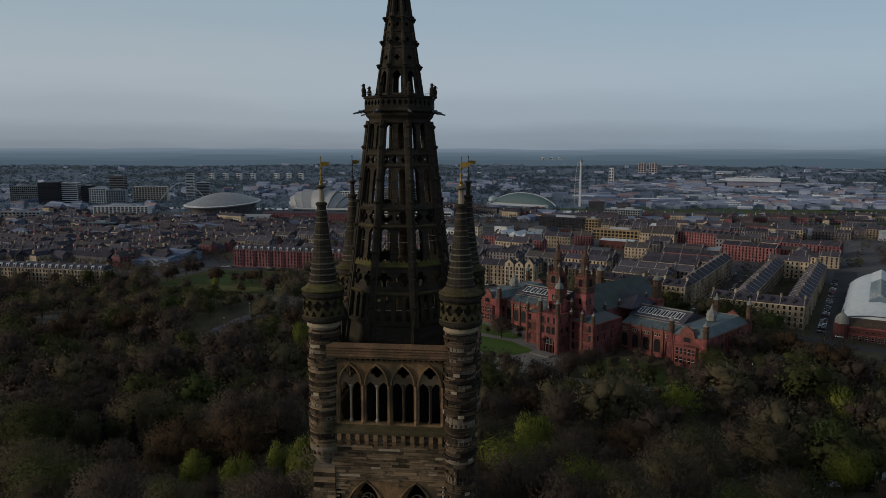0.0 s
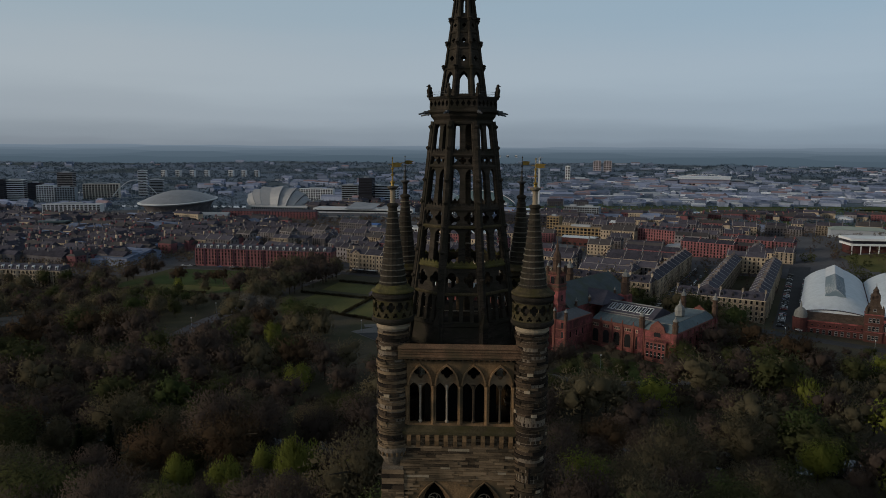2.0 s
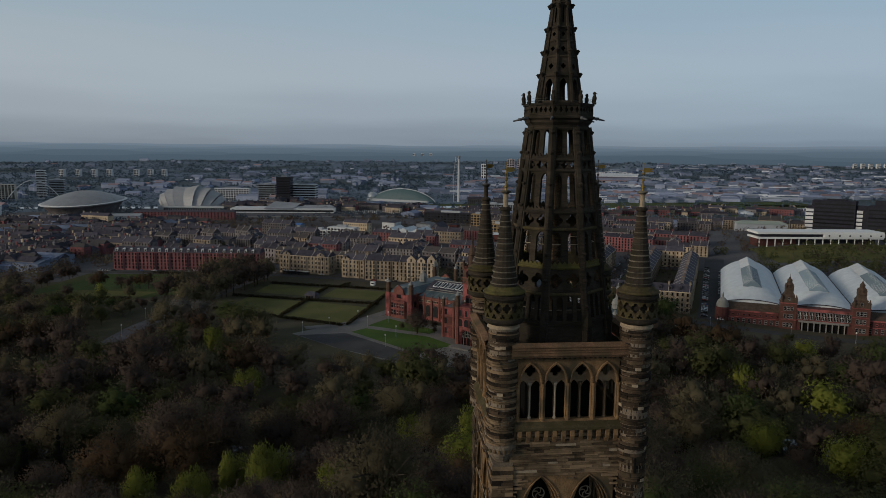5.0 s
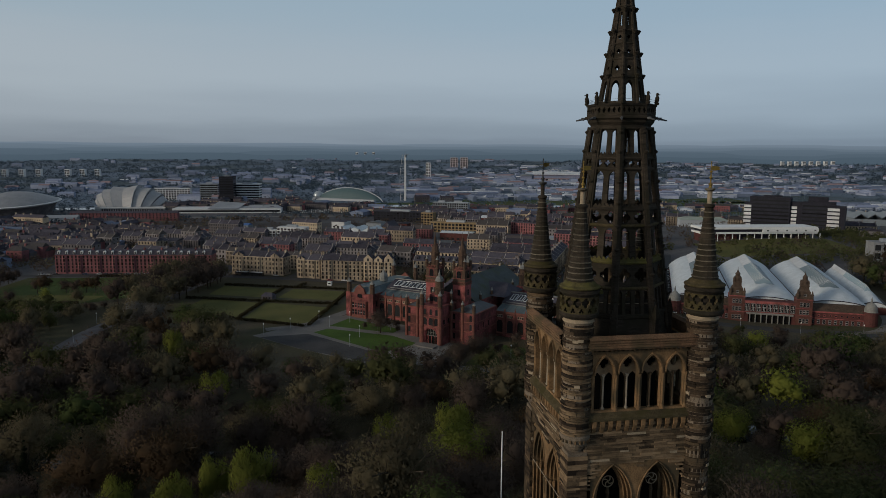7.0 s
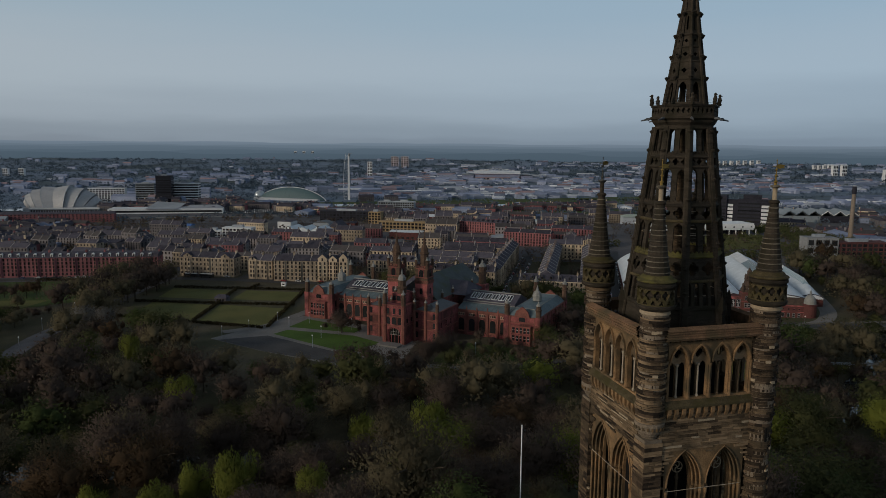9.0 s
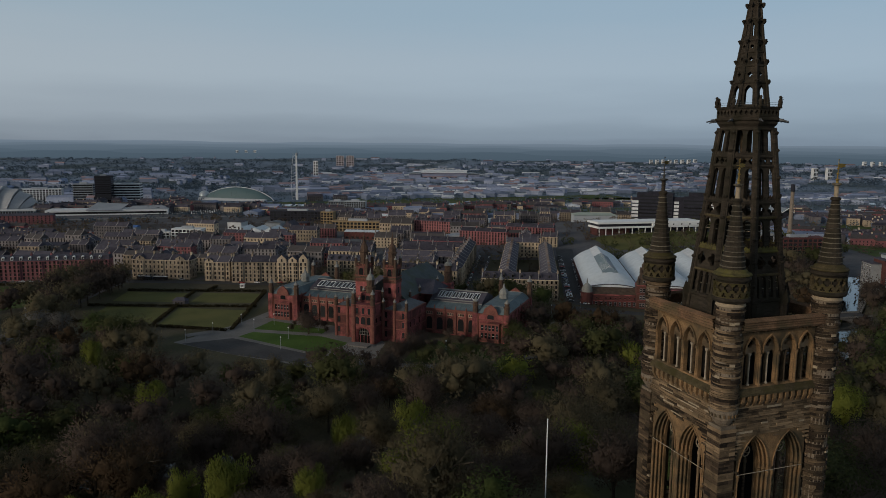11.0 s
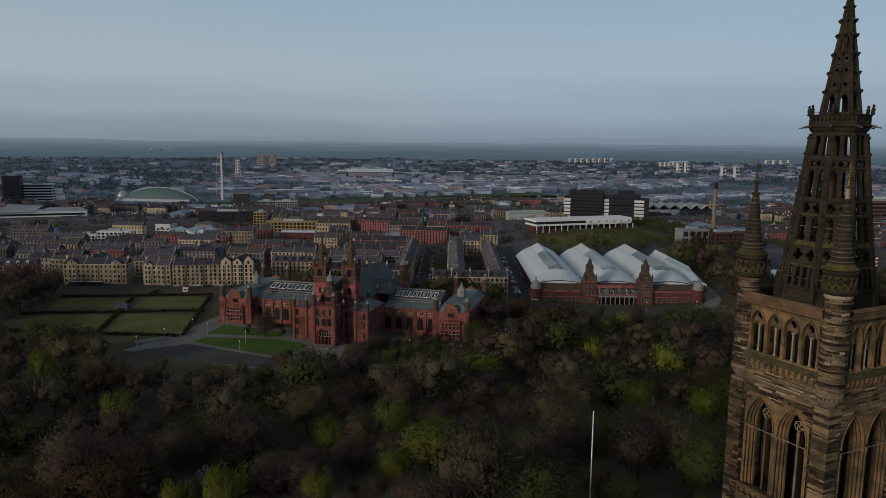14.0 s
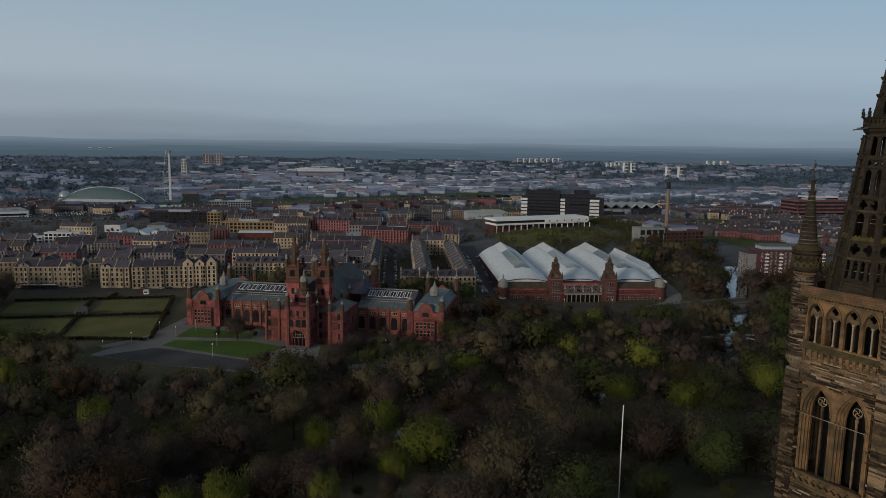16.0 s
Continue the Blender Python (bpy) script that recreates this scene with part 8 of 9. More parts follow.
def build_hills():
    """Far wooded ridges that close the view."""
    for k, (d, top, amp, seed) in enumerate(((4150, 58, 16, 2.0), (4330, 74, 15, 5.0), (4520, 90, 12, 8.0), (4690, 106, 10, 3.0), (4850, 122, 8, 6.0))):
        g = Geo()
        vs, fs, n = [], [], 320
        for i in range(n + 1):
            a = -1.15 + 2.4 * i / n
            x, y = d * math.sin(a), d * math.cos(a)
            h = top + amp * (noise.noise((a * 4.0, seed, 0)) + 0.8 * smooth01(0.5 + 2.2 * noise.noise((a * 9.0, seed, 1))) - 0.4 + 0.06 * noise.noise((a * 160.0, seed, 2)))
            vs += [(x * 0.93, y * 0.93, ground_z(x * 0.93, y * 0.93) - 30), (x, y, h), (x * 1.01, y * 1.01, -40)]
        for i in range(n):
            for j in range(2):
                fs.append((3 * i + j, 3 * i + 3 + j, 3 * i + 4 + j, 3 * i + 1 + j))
        tagged(g.add(vs, fs).obj("backdrop", HILLS[k], smooth=True), "blue wooded hills on the skyline with painted haze", "hills", kind="structure")


build_hills()


# the chapel with a pale gable, and a sawtooth of grey workshop roofs, among the rows
def build_chapel():
    t = thing("chapel", pose(50, 800, ground_z(50, 800), 0, 0, -26), "small ochre gabled chapel among tenements", "church")
    Geo().box(-7, 0, -3, 7, 26, 9).obj("wall", ORANGE, t)
    Geo().gable(-7, 0, 7, 26, 9, 16, 'y', over=0.3).obj("roof", SLATE, t)
    Geo().add([(-7, -0.1, 9), (7, -0.1, 9), (0, -0.1, 16)], [(0, 1, 2)]).obj("gable", ORANGE, t)
    for x in (-3.5, 0, 3.5):
        Geo().box(x - 0.7, -0.25, 2, x + 0.7, 0.05, 7).obj("window", GLASS, t)
    t = thing("workshop", pose(10, 775, ground_z(10, 775), 0, 0, -26), "grey workshop with pale pitched roofs", "workshop")
    Geo().box(-26, 0, -3, 26, 30, 8).obj("wall", GREYWALL, t)
    for i in range(3):
        Geo().gable(-26 + i * 17.4, -0.5, -26 + (i + 1) * 17.4, 30.5, 8, 12.5, 'y').obj("roof", WHITEROOF, t)
    for x, y, w, h, lab in ((218, 731, 64, 17, "long red brick flats with many windows"), (228, 619, 50, 15, "red brick tenement flats on the corner"), (284, 624, 52, 14, "red brick tenement flats near the hill")):
        p = Vector((x, y))
        e = Vector((0.74, -0.67)) if x == 218 else Vector((0.80, -0.60))
        a, b = p - e * w / 2, p + e * w / 2
        tenement((a.x, a.y), (b.x, b.y), 13, h, "red", lab, 5, near=True, bays=False, seed=int(x), pitch=0.5)


build_chapel()

# ---- trees ----
def rand_unit(rng, n):
    v = rng.normal(size=(n, 3))
    return v / np.linalg.norm(v, axis=1, keepdims=True)


def soft_dirs(p, c, h, rng):
    """Shading directions of foliage: out of its bough and out of the whole crown, a little scattered."""
    a = p - np.array([0, 0, h * 0.42])
    a /= np.linalg.norm(a, axis=1, keepdims=True) + 1e-9
    b = p - c
    b /= np.linalg.norm(b, axis=1, keepdims=True) + 1e-9
    d = 1.0 * a + 0.40 * b + 0.06 * rng.normal(size=p.shape)
    return d / np.linalg.norm(d, axis=1, keepdims=True)


def leaf_cloud(rng, kind, n, h, spread):
    """Corners of n small leaf or twig quads that make a crown: broad boughs that run into one another, with gaps; also the boughs."""
    twiggy = kind in ("bare", "rust", "bud")
    nc = {"pine": 8, "fresh": 12}.get(kind, 11)
    u = rand_unit(rng, nc)
    tall = np.array([1.0, 1.0, 0.9])
    if kind == "pine":
        z = np.linspace(0.05, 1, nc)
        c = np.stack([u[:, 0] * (1 - z) * spread * 0.35, u[:, 1] * (1 - z) * spread * 0.35, h * (0.14 + 0.8 * z)], 1)
        cr = 0.52 * spread * (1.12 - z)
    elif kind == "fresh":
        a, rad = rng.uniform(0, 6.283, nc), rng.uniform(0.1, 0.78, nc)
        c = np.stack([np.cos(a) * rad * spread, np.sin(a) * rad * spread, h * (0.62 - 0.16 * rad) + rng.uniform(-1, 1, nc)], 1)
        cr = rng.uniform(0.20, 0.32, nc) * spread
        tall = np.array([1.0, 1.0, 2.3])
    else:
        rad = rng.uniform(0.28, 0.62, nc)
        c = np.stack([u[:, 0] * rad * spread, u[:, 1] * rad * spread, h * 0.53 + u[:, 2] * rad * h * 0.46], 1)
        c[:, 2] = np.maximum(c[:, 2], h * 0.24)
        c[0] = (0, 0, h * 0.62)
        cr = rng.uniform(0.40, 0.62, nc) * spread
        cr[0] = 0.72 * spread
    w = cr ** 2 / (cr ** 2).sum()
    k = rng.choice(nc, n, p=w)
    e = rand_unit(rng, n)
    # boughs are ragged: shoots stand out where a slow wave is high
    wave = 0.5 + 0.5 * np.sin(e[:, 0] * 5 + k) * np.cos(e[:, 1] * 6 - k) * np.sin(e[:, 2] * 5 + 2 * k)
    far = rng.uniform(0.32, 1.02, n) ** 0.8 + 0.30 * wave * rng.random(n) ** 1.3
    p = c[k] + e * tall * (far * cr[k])[:, None]
    mid = np.array([0, 0, h * 0.30])
    out = (p - mid) / np.linalg.norm(p - mid, axis=1, keepdims=True) + 0.45 * e + 0.35 * rand_unit(rng, n)
    out /= np.linalg.norm(out, axis=1, keepdims=True)
    side = np.cross(out, rand_unit(rng, n))
    side /= np.linalg.norm(side, axis=1, keepdims=True) + 1e-9
    up = np.array([0.0, 0.0, 1.0])
    if twiggy:
        a = 0.75 * side + 0.50 * out + 0.45 * up
        la, lb = rng.uniform(0.20, 0.46, n), rng.uniform(0.10, 0.19, n)
    elif kind == "fresh":
        a = 0.35 * side + 0.15 * out + 1.0 * up
        la, lb = rng.uniform(0.32, 0.72, n), rng.uniform(0.11, 0.20, n)
    else:
        a = 1.0 * side + 0.35 * out + 0.15 * up
        la, lb = rng.uniform(0.22, 0.44, n), rng.uniform(0.15, 0.27, n)
    a /= np.linalg.norm(a, axis=1, keepdims=True) + 1e-9
    b = np.cross(out, a)
    b /= np.linalg.norm(b, axis=1, keepdims=True) + 1e-9
    A, B = a * la[:, None], b * lb[:, None]
    quads = np.stack([p - A * 0.7 - B, p - A * 0.5 + B, p + A], 1)
    dirs = soft_dirs(p, c[k], h, rng)
    turn = (np.cross(quads[:, 1] - quads[:, 0], quads[:, 2] - quads[:, 0]) * dirs).sum(1) < 0
    quads[turn] = quads[turn][:, ::-1]
    return quads, c, cr, tall, dirs


def ico(level):
    """A round lump's corners and triangles."""
    bm = bmesh.new()
    bmesh.ops.create_icosphere(bm, subdivisions=level, radius=1.0)
    v = np.array([tuple(p.co) for p in bm.verts])
    f = np.array([[q.index for q in t.verts] for t in bm.faces])
    bm.free()
    return v, f


ICO = {1: ico(1), 2: ico(2), 3: ico(3)}


def clumps(rng, c, cr, level, fill, tall, rag=0.11):
    """Ragged boughs of foliage, drawn in and out by slow waves and small tufts."""
    v0, f0 = ICO[level]
    vs, fs, ns = [], [], []
    for i in range(len(c)):
        ph = rng.uniform(0, 6.28, 6)
        w = 1 + 0.16 * np.sin(v0[:, 0] * 3.1 + ph[0]) * np.cos(v0[:, 1] * 3.4 + ph[1]) + 0.12 * np.sin(v0[:, 2] * 5.3 + ph[2] + 3 * v0[:, 0]) * np.sin(v0[:, 1] * 6.1 + ph[3])
        w = w[:, None] + rng.normal(size=(len(v0), 1)) * rag
        mass = c[i] + v0 * cr[i] - np.array([0, 0, c[:, 2].mean() * 0.7])
        mass /= np.linalg.norm(mass, axis=1, keepdims=True)
        soft = mass + 0.45 * v0
        ns.append(soft / np.linalg.norm(soft, axis=1, keepdims=True))
        vs.append(c[i] + (v0 * w + rng.normal(size=v0.shape) * 0.05) * cr[i] * fill * tall)
        fs.append(f0 + i * len(v0))
    return np.concatenate(vs), np.concatenate(fs), np.concatenate(ns)


def crown_mesh(name, lump, quads, dirs, mat):
    """Lumps and loose leaves in one crown."""
    lv, lf, ln = lump
    nq, nl, nt = len(quads), len(lv), len(lf)
    me = bpy.data.meshes.new(name)
    me.vertices.add(nl + 3 * nq)
    me.vertices.foreach_set("co", np.concatenate([lv.reshape(-1), quads.reshape(-1)]).astype(np.float32))
    me.loops.add(3 * nt + 3 * nq)
    me.loops.foreach_set("vertex_index", np.concatenate([lf.reshape(-1), nl + np.arange(3 * nq)]).astype(np.int32))
    me.polygons.add(nt + nq)
    me.polygons.foreach_set("loop_start", np.arange(0, 3 * (nt + nq), 3).astype(np.int32))
    me.polygons.foreach_set("loop_total", np.full(nt + nq, 3).astype(np.int32))
    me.polygons.foreach_set("use_smooth", np.ones(nt + nq, bool))
    me.materials.append(mat)
    me.update(calc_edges=True)
    me.normals_split_custom_set_from_vertices(np.concatenate([ln, np.repeat(dirs, 3, axis=0)]).astype(np.float32))
    return me


def quads_mesh(name, q, mat):
    """One mesh of loose quads, quickly."""
    n = len(q)
    me = bpy.data.meshes.new(name)
    me.vertices.add(4 * n)
    me.vertices.foreach_set("co", q.reshape(-1).astype(np.float32))
    me.loops.add(4 * n)
    me.loops.foreach_set("vertex_index", np.arange(4 * n, dtype=np.int32))
    me.polygons.add(n)
    me.polygons.foreach_set("loop_start", np.arange(0, 4 * n, 4, dtype=np.int32))
    me.polygons.foreach_set("loop_total", np.full(n, 4, dtype=np.int32))
    me.materials.append(mat)
    me.update(calc_edges=True)
    return me


def trunk_geo(rng, h, spread, limbs=7):
    g = Geo()
    g.beam((0, 0, -1.5), (0, 0, h * 0.34), 0.42, 7, 0.3)
    g.beam((0, 0, h * 0.34), (rng.uniform(-0.5, 0.5), rng.uniform(-0.5, 0.5), h * 0.82), 0.3, 6, 0.07)
    for i in range(limbs):
        a = 2 * math.pi * i / limbs + rng.uniform(-0.3, 0.3)
        z0 = h * rng.uniform(0.28, 0.6)
        r = spread * rng.uniform(0.55, 0.9)
        mid = (math.cos(a) * r * 0.5, math.sin(a) * r * 0.5, z0 + h * 0.16)
        end = (math.cos(a) * r, math.sin(a) * r, z0 + h * rng.uniform(0.2, 0.34))
        g.beam((0, 0, z0), mid, 0.17, 5, 0.12)
        g.beam(mid, end, 0.12, 5, 0.04)
        b = a + rng.uniform(-0.8, 0.8)
        g.beam(mid, (mid[0] + math.cos(b) * r * 0.4, mid[1] + math.sin(b) * r * 0.4, mid[2] + h * 0.2), 0.09, 4, 0.03)
    return g


TREE_LABEL = {
    "bare": "leafless brown park tree with a dense twiggy crown", "bud": "budding park tree with a brown-green crown", "olive": "olive-green park tree in early leaf",
    "fresh": "bright yellow-green park tree in fresh leaf", "green": "green leafy park tree", "lime": "rounded yellow-green park tree in fresh leaf", "pine": "dark narrow evergreen conifer", "rust": "rust-brown budding park tree", "blossom": "pale blossoming park tree",
}
PROTO = {}


def tree_protos():
    for j, kind in enumerate(TREE_LABEL):
        PROTO[kind] = []
        for s in range(2):
            nr = np.random.default_rng(100 + 10 * j + s)
            pr = random.Random(50 + 10 * j + s)
            h, sp = (16.0, 8.8) if kind not in ("pine",) else (16.0, 4.2)
            n = 5000 if kind in ("bare", "bud", "rust") else 4600
            q, cc, cr, tall, qd = leaf_cloud(nr, kind, n, h, sp)
            full = crown_mesh("crown", clumps(nr, cc, cr, 1, 0.34 if kind in ("bare", "bud", "rust") else 0.37, tall, 0.16), q, qd, LEAVES[kind])
            r5 = np.random.default_rng(500 + 10 * j + s)
            lq, lc, lr, tall, ld = leaf_cloud(r5, kind, 680, h, sp)
            mid = lq.mean(axis=1, keepdims=True)
            low = (clumps(r5, lc, lr, 1, 0.38, tall, 0.16), mid + (lq - mid) * 1.8, ld)
            g = trunk_geo(pr, h * (0.95 if kind != "pine" else 0.9), sp * (1 if kind != "pine" else 0.4))
            PROTO[kind].append((full, g.mesh("trunk", BARK), low, h, sp))


tree_protos()


def seg_gap(x, y, ax, ay, bx, by):
    ex, ey = bx - ax, by - ay
    t = max(0.0, min(1.0, ((x - ax) * ex + (y - ay) * ey) / (ex * ex + ey * ey)))
    return math.hypot(x - ax - t * ex, y - ay - t * ey)


def wooded(x, y):
    """Whether trees stand here: the park's woods, clear of lawns, drives, buildings and water."""
    d = math.hypot(x, y)
    if d < 30 or (d < 90 and y < -2) or y < -30 or math.hypot(x, y - 38.8) < 3.5:
        return 0
    if min(seg_gap(x, y, *e) for e in ((266, 272, 340, 262), (262, 292, 300, 295), (300, 295, 322, 315), (322, 315, 345, 352))) < 13:
        return 0
    if seg_gap(x, y, 284, 256, 318, 246) < 14:
        return 0
    if seg_gap(x, y, 0, 39, -12, 20) < 5.0:
        return 0
    if x < -62 - 0.77 * y or x > 45 + 1.85 * y:
        return 0
    if river_gap(x, y) < (8 if x > 290 else 2.6):
        return 0
    if abs(x - (-163 + max(0, (y - 350)) * 0.16)) < (13 if y < 400 else 10) and y > 284:
        return 0
    m = MUS_INV @ Vector((x, y, 0))
    if -10 < m.x < 152 and -26 < m.y < 58:
        return 1 if (m.y < -6 and (m.x > 100 or 20 < m.x < 48) or m.y < -3 and m.x > 146) else 0
    if 50 < m.x < 100 and -62 < m.y <= -26:
        return 0
    g = GRID_INV @ Vector((x, y, 0))
    if g.y > -14 and -90 < g.x < 140 or g.y > -52 and -26 < g.x < 132:
        return 0
    if y > 262 + 0.0 * x and -75 < x < 45 and y < 480 and (x + 75) * 0.2 + y > 262:
        return 0
    if -125 < x < 5 and 330 < y < 505:
        return 0
    if -272 < x < -125 and 428 < y < 545:
        return 0
    if x > 250 and y > 250 + (x - 250) * 0.2 and x < 372 and river_gap(x, y) > 55:
        return 0
    if 396 < x < 505 and 285 < y < 375:
        return 0
    if y > 455 and x < 150:
        return 0
    if x > 300 and y > 430:
        return 0
    return 2


def near_front(x, y):
    """Before the museum and the hall the trees are lower."""
    m, g = MUS_INV @ Vector((x, y, 0)), GRID_INV @ Vector((x, y, 0))
    return -10 < m.x < 160 and -75 < m.y < 0 or -30 < g.x < 140 and g.y > -85


def build_trees():
    global MUS_INV, GRID_INV
    MUS_INV, GRID_INV = pose(-11, 368.5, 0, 0, 0, -40.1).inverted(), GRID.inverted()
    rng = random.Random(77)
    spots = []
    # the trees one knows by their bright or dark crowns
    for x, y, kind, s in ((9.8, 124.5, "lime", 0.88), (-2.5, 122, "lime", 0.5), (-47.1, 125.8, "fresh", 0.75), (-58.4, 133.8, "fresh", 0.75), (-69.9, 223.4, "fresh", 0.75), (17.7, 173.4, "fresh", 0.85), (-5.5, 175.0, "fresh", 0.75), (-28.0, 107.0, "fresh", 0.6),
                          (109.1, 150.3, "lime", 0.7), (127.5, 133.6, "lime", 0.8), (171.0, 129.7, "lime", 0.9), (-11, 36, "green", 0.68), (25, 39, "green", 0.7), (36.2, 115.2, "green", 0.7),
                          (-84, 132.6, "fresh", 0.7), (-67, 124, "fresh", 0.7), (-113, 150.9, "pine", 1.1), (-122, 148, "pine", 1.15), (-100, 158, "pine", 0.9), (146, 152, "rust", 0.9), (158, 148, "olive", 0.9), (33, 178, "olive", 0.9),
                          (60, 100, "green", 0.85), (-98.6, 288.6, "fresh", 0.7), (-90, 270, "olive", 0.95), (-135, 363, "blossom", 0.8), (-123, 361, "blossom", 0.85), (-105, 352, "green", 0.9), (70, 250, "olive", 0.6), (104, 262, "olive", 0.8), (26, 150, "olive", 0.9),
                          (46, 78, "bare", 0.9), (4, 325.5, "bare", 0.85), (36, 258, "bare", 0.9), (47, 264, "bare", 0.8), (103, 273, "olive", 0.8), (12, 62, "bare", 0.85), (20, 50, "bare", 0.8), (31, 66, "bud", 0.9), (23, 70, "lime", 0.62), (-5, 114, "fresh", 0.42), (2.5, 84, "rust", 0.66), (14.9, 94.4, "rust", 0.6), (28.7, 104.5, "green", 0.6), (-8, 62, "bare", 0.8), (30, 48, "bud", 0.8), (44, 58, "olive", 0.8)):
        spots.append((x, y, kind, s * (1.3 if kind in ("fresh", "lime") else 1.1)))
    named = len(spots)
    for a, b, n0, kinds in (((-162, 415), (-124, 512), 9, ("bare", "bare", "bud")), ((-141, 380), (-101, 500), 12, ("bare", "bare", "bud")), ((-262, 436), (-172, 424), 9, ("bare", "fresh", "bud")), ((-268, 470), (-262, 535), 7, ("bare",)), ((-230, 470), (-180, 462), 6, ("bare", "rust"))):
        for i in range(n0):
            f = (i + rng.uniform(0.2, 0.8)) / n0
            spots.append((a[0] + (b[0] - a[0]) * f + rng.uniform(-2, 2), a[1] + (b[1] - a[1]) * f + rng.uniform(-2, 2), rng.choice(kinds), rng.uniform(1.25, 1.55) if n0 in (9, 12) and a[0] > -200 else rng.uniform(0.65, 0.9)))
    taken = {}
    cell = 12.0
    for x, y, k, s in spots:
        taken.setdefault((int(x // cell), int(y // cell)), []).append((x, y))
        if k in ("fresh", "lime"):
            # bright trees stand at the edges of clearings
            u = Vector((-40 - x, -55 - y)).normalized() * 9
            taken.setdefault((int((x + u.x) // cell), int((y + u.y) // cell)), []).append((x + u.x, y + u.y))
    tries = 0
    while tries < 42000:
        tries += 1
        x, y = rng.uniform(-420, 460), rng.uniform(-20, 460)
        w = wooded(x, y)
        if not w:
            continue
        gap = 11.6 if w == 2 else 8.2
        if river_gap(x, y) > 30 and y > 300 and x < -130:
            gap = 10.5
        i, j = int(x // cell), int(y // cell)
        if any((x - a) ** 2 + (y - b) ** 2 < gap * gap for di in (-1, 0, 1) for dj in (-1, 0, 1) for a, b in taken.get((i + di, j + dj), ())):
            continue
        taken.setdefault((i, j), []).append((x, y))
        n1 = noise.noise((x * 0.012, y * 0.012, 4.0)) + rng.uniform(-0.4, 0.4)
        right = smooth01((x - 20) / 120)
        if w == 1:
            kind = rng.choice(("bare", "bare", "bare", "bare", "bud"))
        elif n1 > 0.40 - 0.22 * right:
            kind = rng.choice(("olive", "green", "lime", "fresh") if rng.random() < 0.35 and -30 < x < 190 and y > 80 else ("olive", "green", "bud"))
        elif n1 > 0.08 - 0.3 * right:
            kind = rng.choice(("olive", "bud", "bud", "bare"))
        elif n1 > -0.3:
            kind = rng.choice(("bare", "bud", "bare", "bare", "olive"))
        else:
            kind = rng.choice(("bare", "bare", "bare", "rust"))
        s = rng.choice((0.72, 0.9, 1.0, 1.1, 1.25, 1.45)) * rng.uniform(0.92, 1.08) * (0.72 if w == 1 else 1.0) * (0.5 if near_front(x, y) else 1.0) * (0.8 if y > 300 and x < -100 else 1.0) * (0.72 + 0.28 * smooth01((math.hypot(x, y) - 25) / 75))
        spots.append((x, y, kind, s))
    for _ in range(22000):
        x, y = rng.uniform(-420, 460), rng.uniform(-20, 460)
        if wooded(x, y) != 2:
            continue
        i, j = int(x // cell), int(y // cell)
        if any((x - a) ** 2 + (y - b) ** 2 < 9.2 ** 2 for di in (-1, 0, 1) for dj in (-1, 0, 1) for a, b in taken.get((i + di, j + dj), ())):
            continue
        taken.setdefault((i, j), []).append((x, y))
        spots.append((x, y, rng.choice(("bare", "bare", "bud", "olive")), rng.uniform(0.5, 0.68)))
    # on the hill side of the bright trees the wood is younger and lower
    for bx, by, bk, bs in [e for e in spots[:named] if e[2] in ("fresh", "lime") and e[1] < 190]:
        zb = ground_z(bx, by) + 6.5 * bs
        for hx, hy in ((-15, -61), (-70, -51)):
            d = Vector((hx - bx, hy - by))
            far = d.length
            d.normalize()
            for i in range(named, len(spots)):
                x, y, k, q = spots[i]
                if q == 0:
                    continue
                a = (x - bx) * d.x + (y - by) * d.y
                if 3 < a < 75 and abs((x - bx) * d.y - (y - by) * d.x) < 6.0:
                    room = zb + (103 - zb) * a / far - ground_z(x, y)
                    tall = PROTO[k][0][3] * 0.95
                    if tall * q > room:
                        fit = room / tall
                        spots[i] = (x, y, k, fit if fit > 0.42 else 0)
    # nothing tall stands on the sunny side of the bright trees
    su = Vector((SUN_DIR.x, SUN_DIR.y)).normalized()
    for bx, by, bk, bs in [e for e in spots[:named] if e[2] in ("fresh", "lime", "green")]:
        zb = ground_z(bx, by) + 5.0 * bs
        for i in range(named, len(spots)):
            x, y, k, q = spots[i]
            a = (x - bx) * su.x + (y - by) * su.y
            if q and 3 < a < 34 and abs((x - bx) * su.y - (y - by) * su.x) < 7.0:
                fit = max(0.25, (zb + 0.27 * a - ground_z(x, y)) / (PROTO[k][0][3] * 0.95))
                spots[i] = (x, y, k, min(q, fit))
    # young low growth on the hill side of the park road, the paved circle, the square, the drive and the river's bend
    road = [(-158, 322 + 12 * q) for q in range(5)] + [(-266, 344), (-250, 452), (-225, 447), (-200, 440), (-180, 436), (-60, 316), (-48, 304), (-30, 294), (-345, 436), (-310, 432)]
    bend = [(224, 191), (311, 254), (328, 267), (346, 281), (370, 299), (403, 323), (430, 345)]
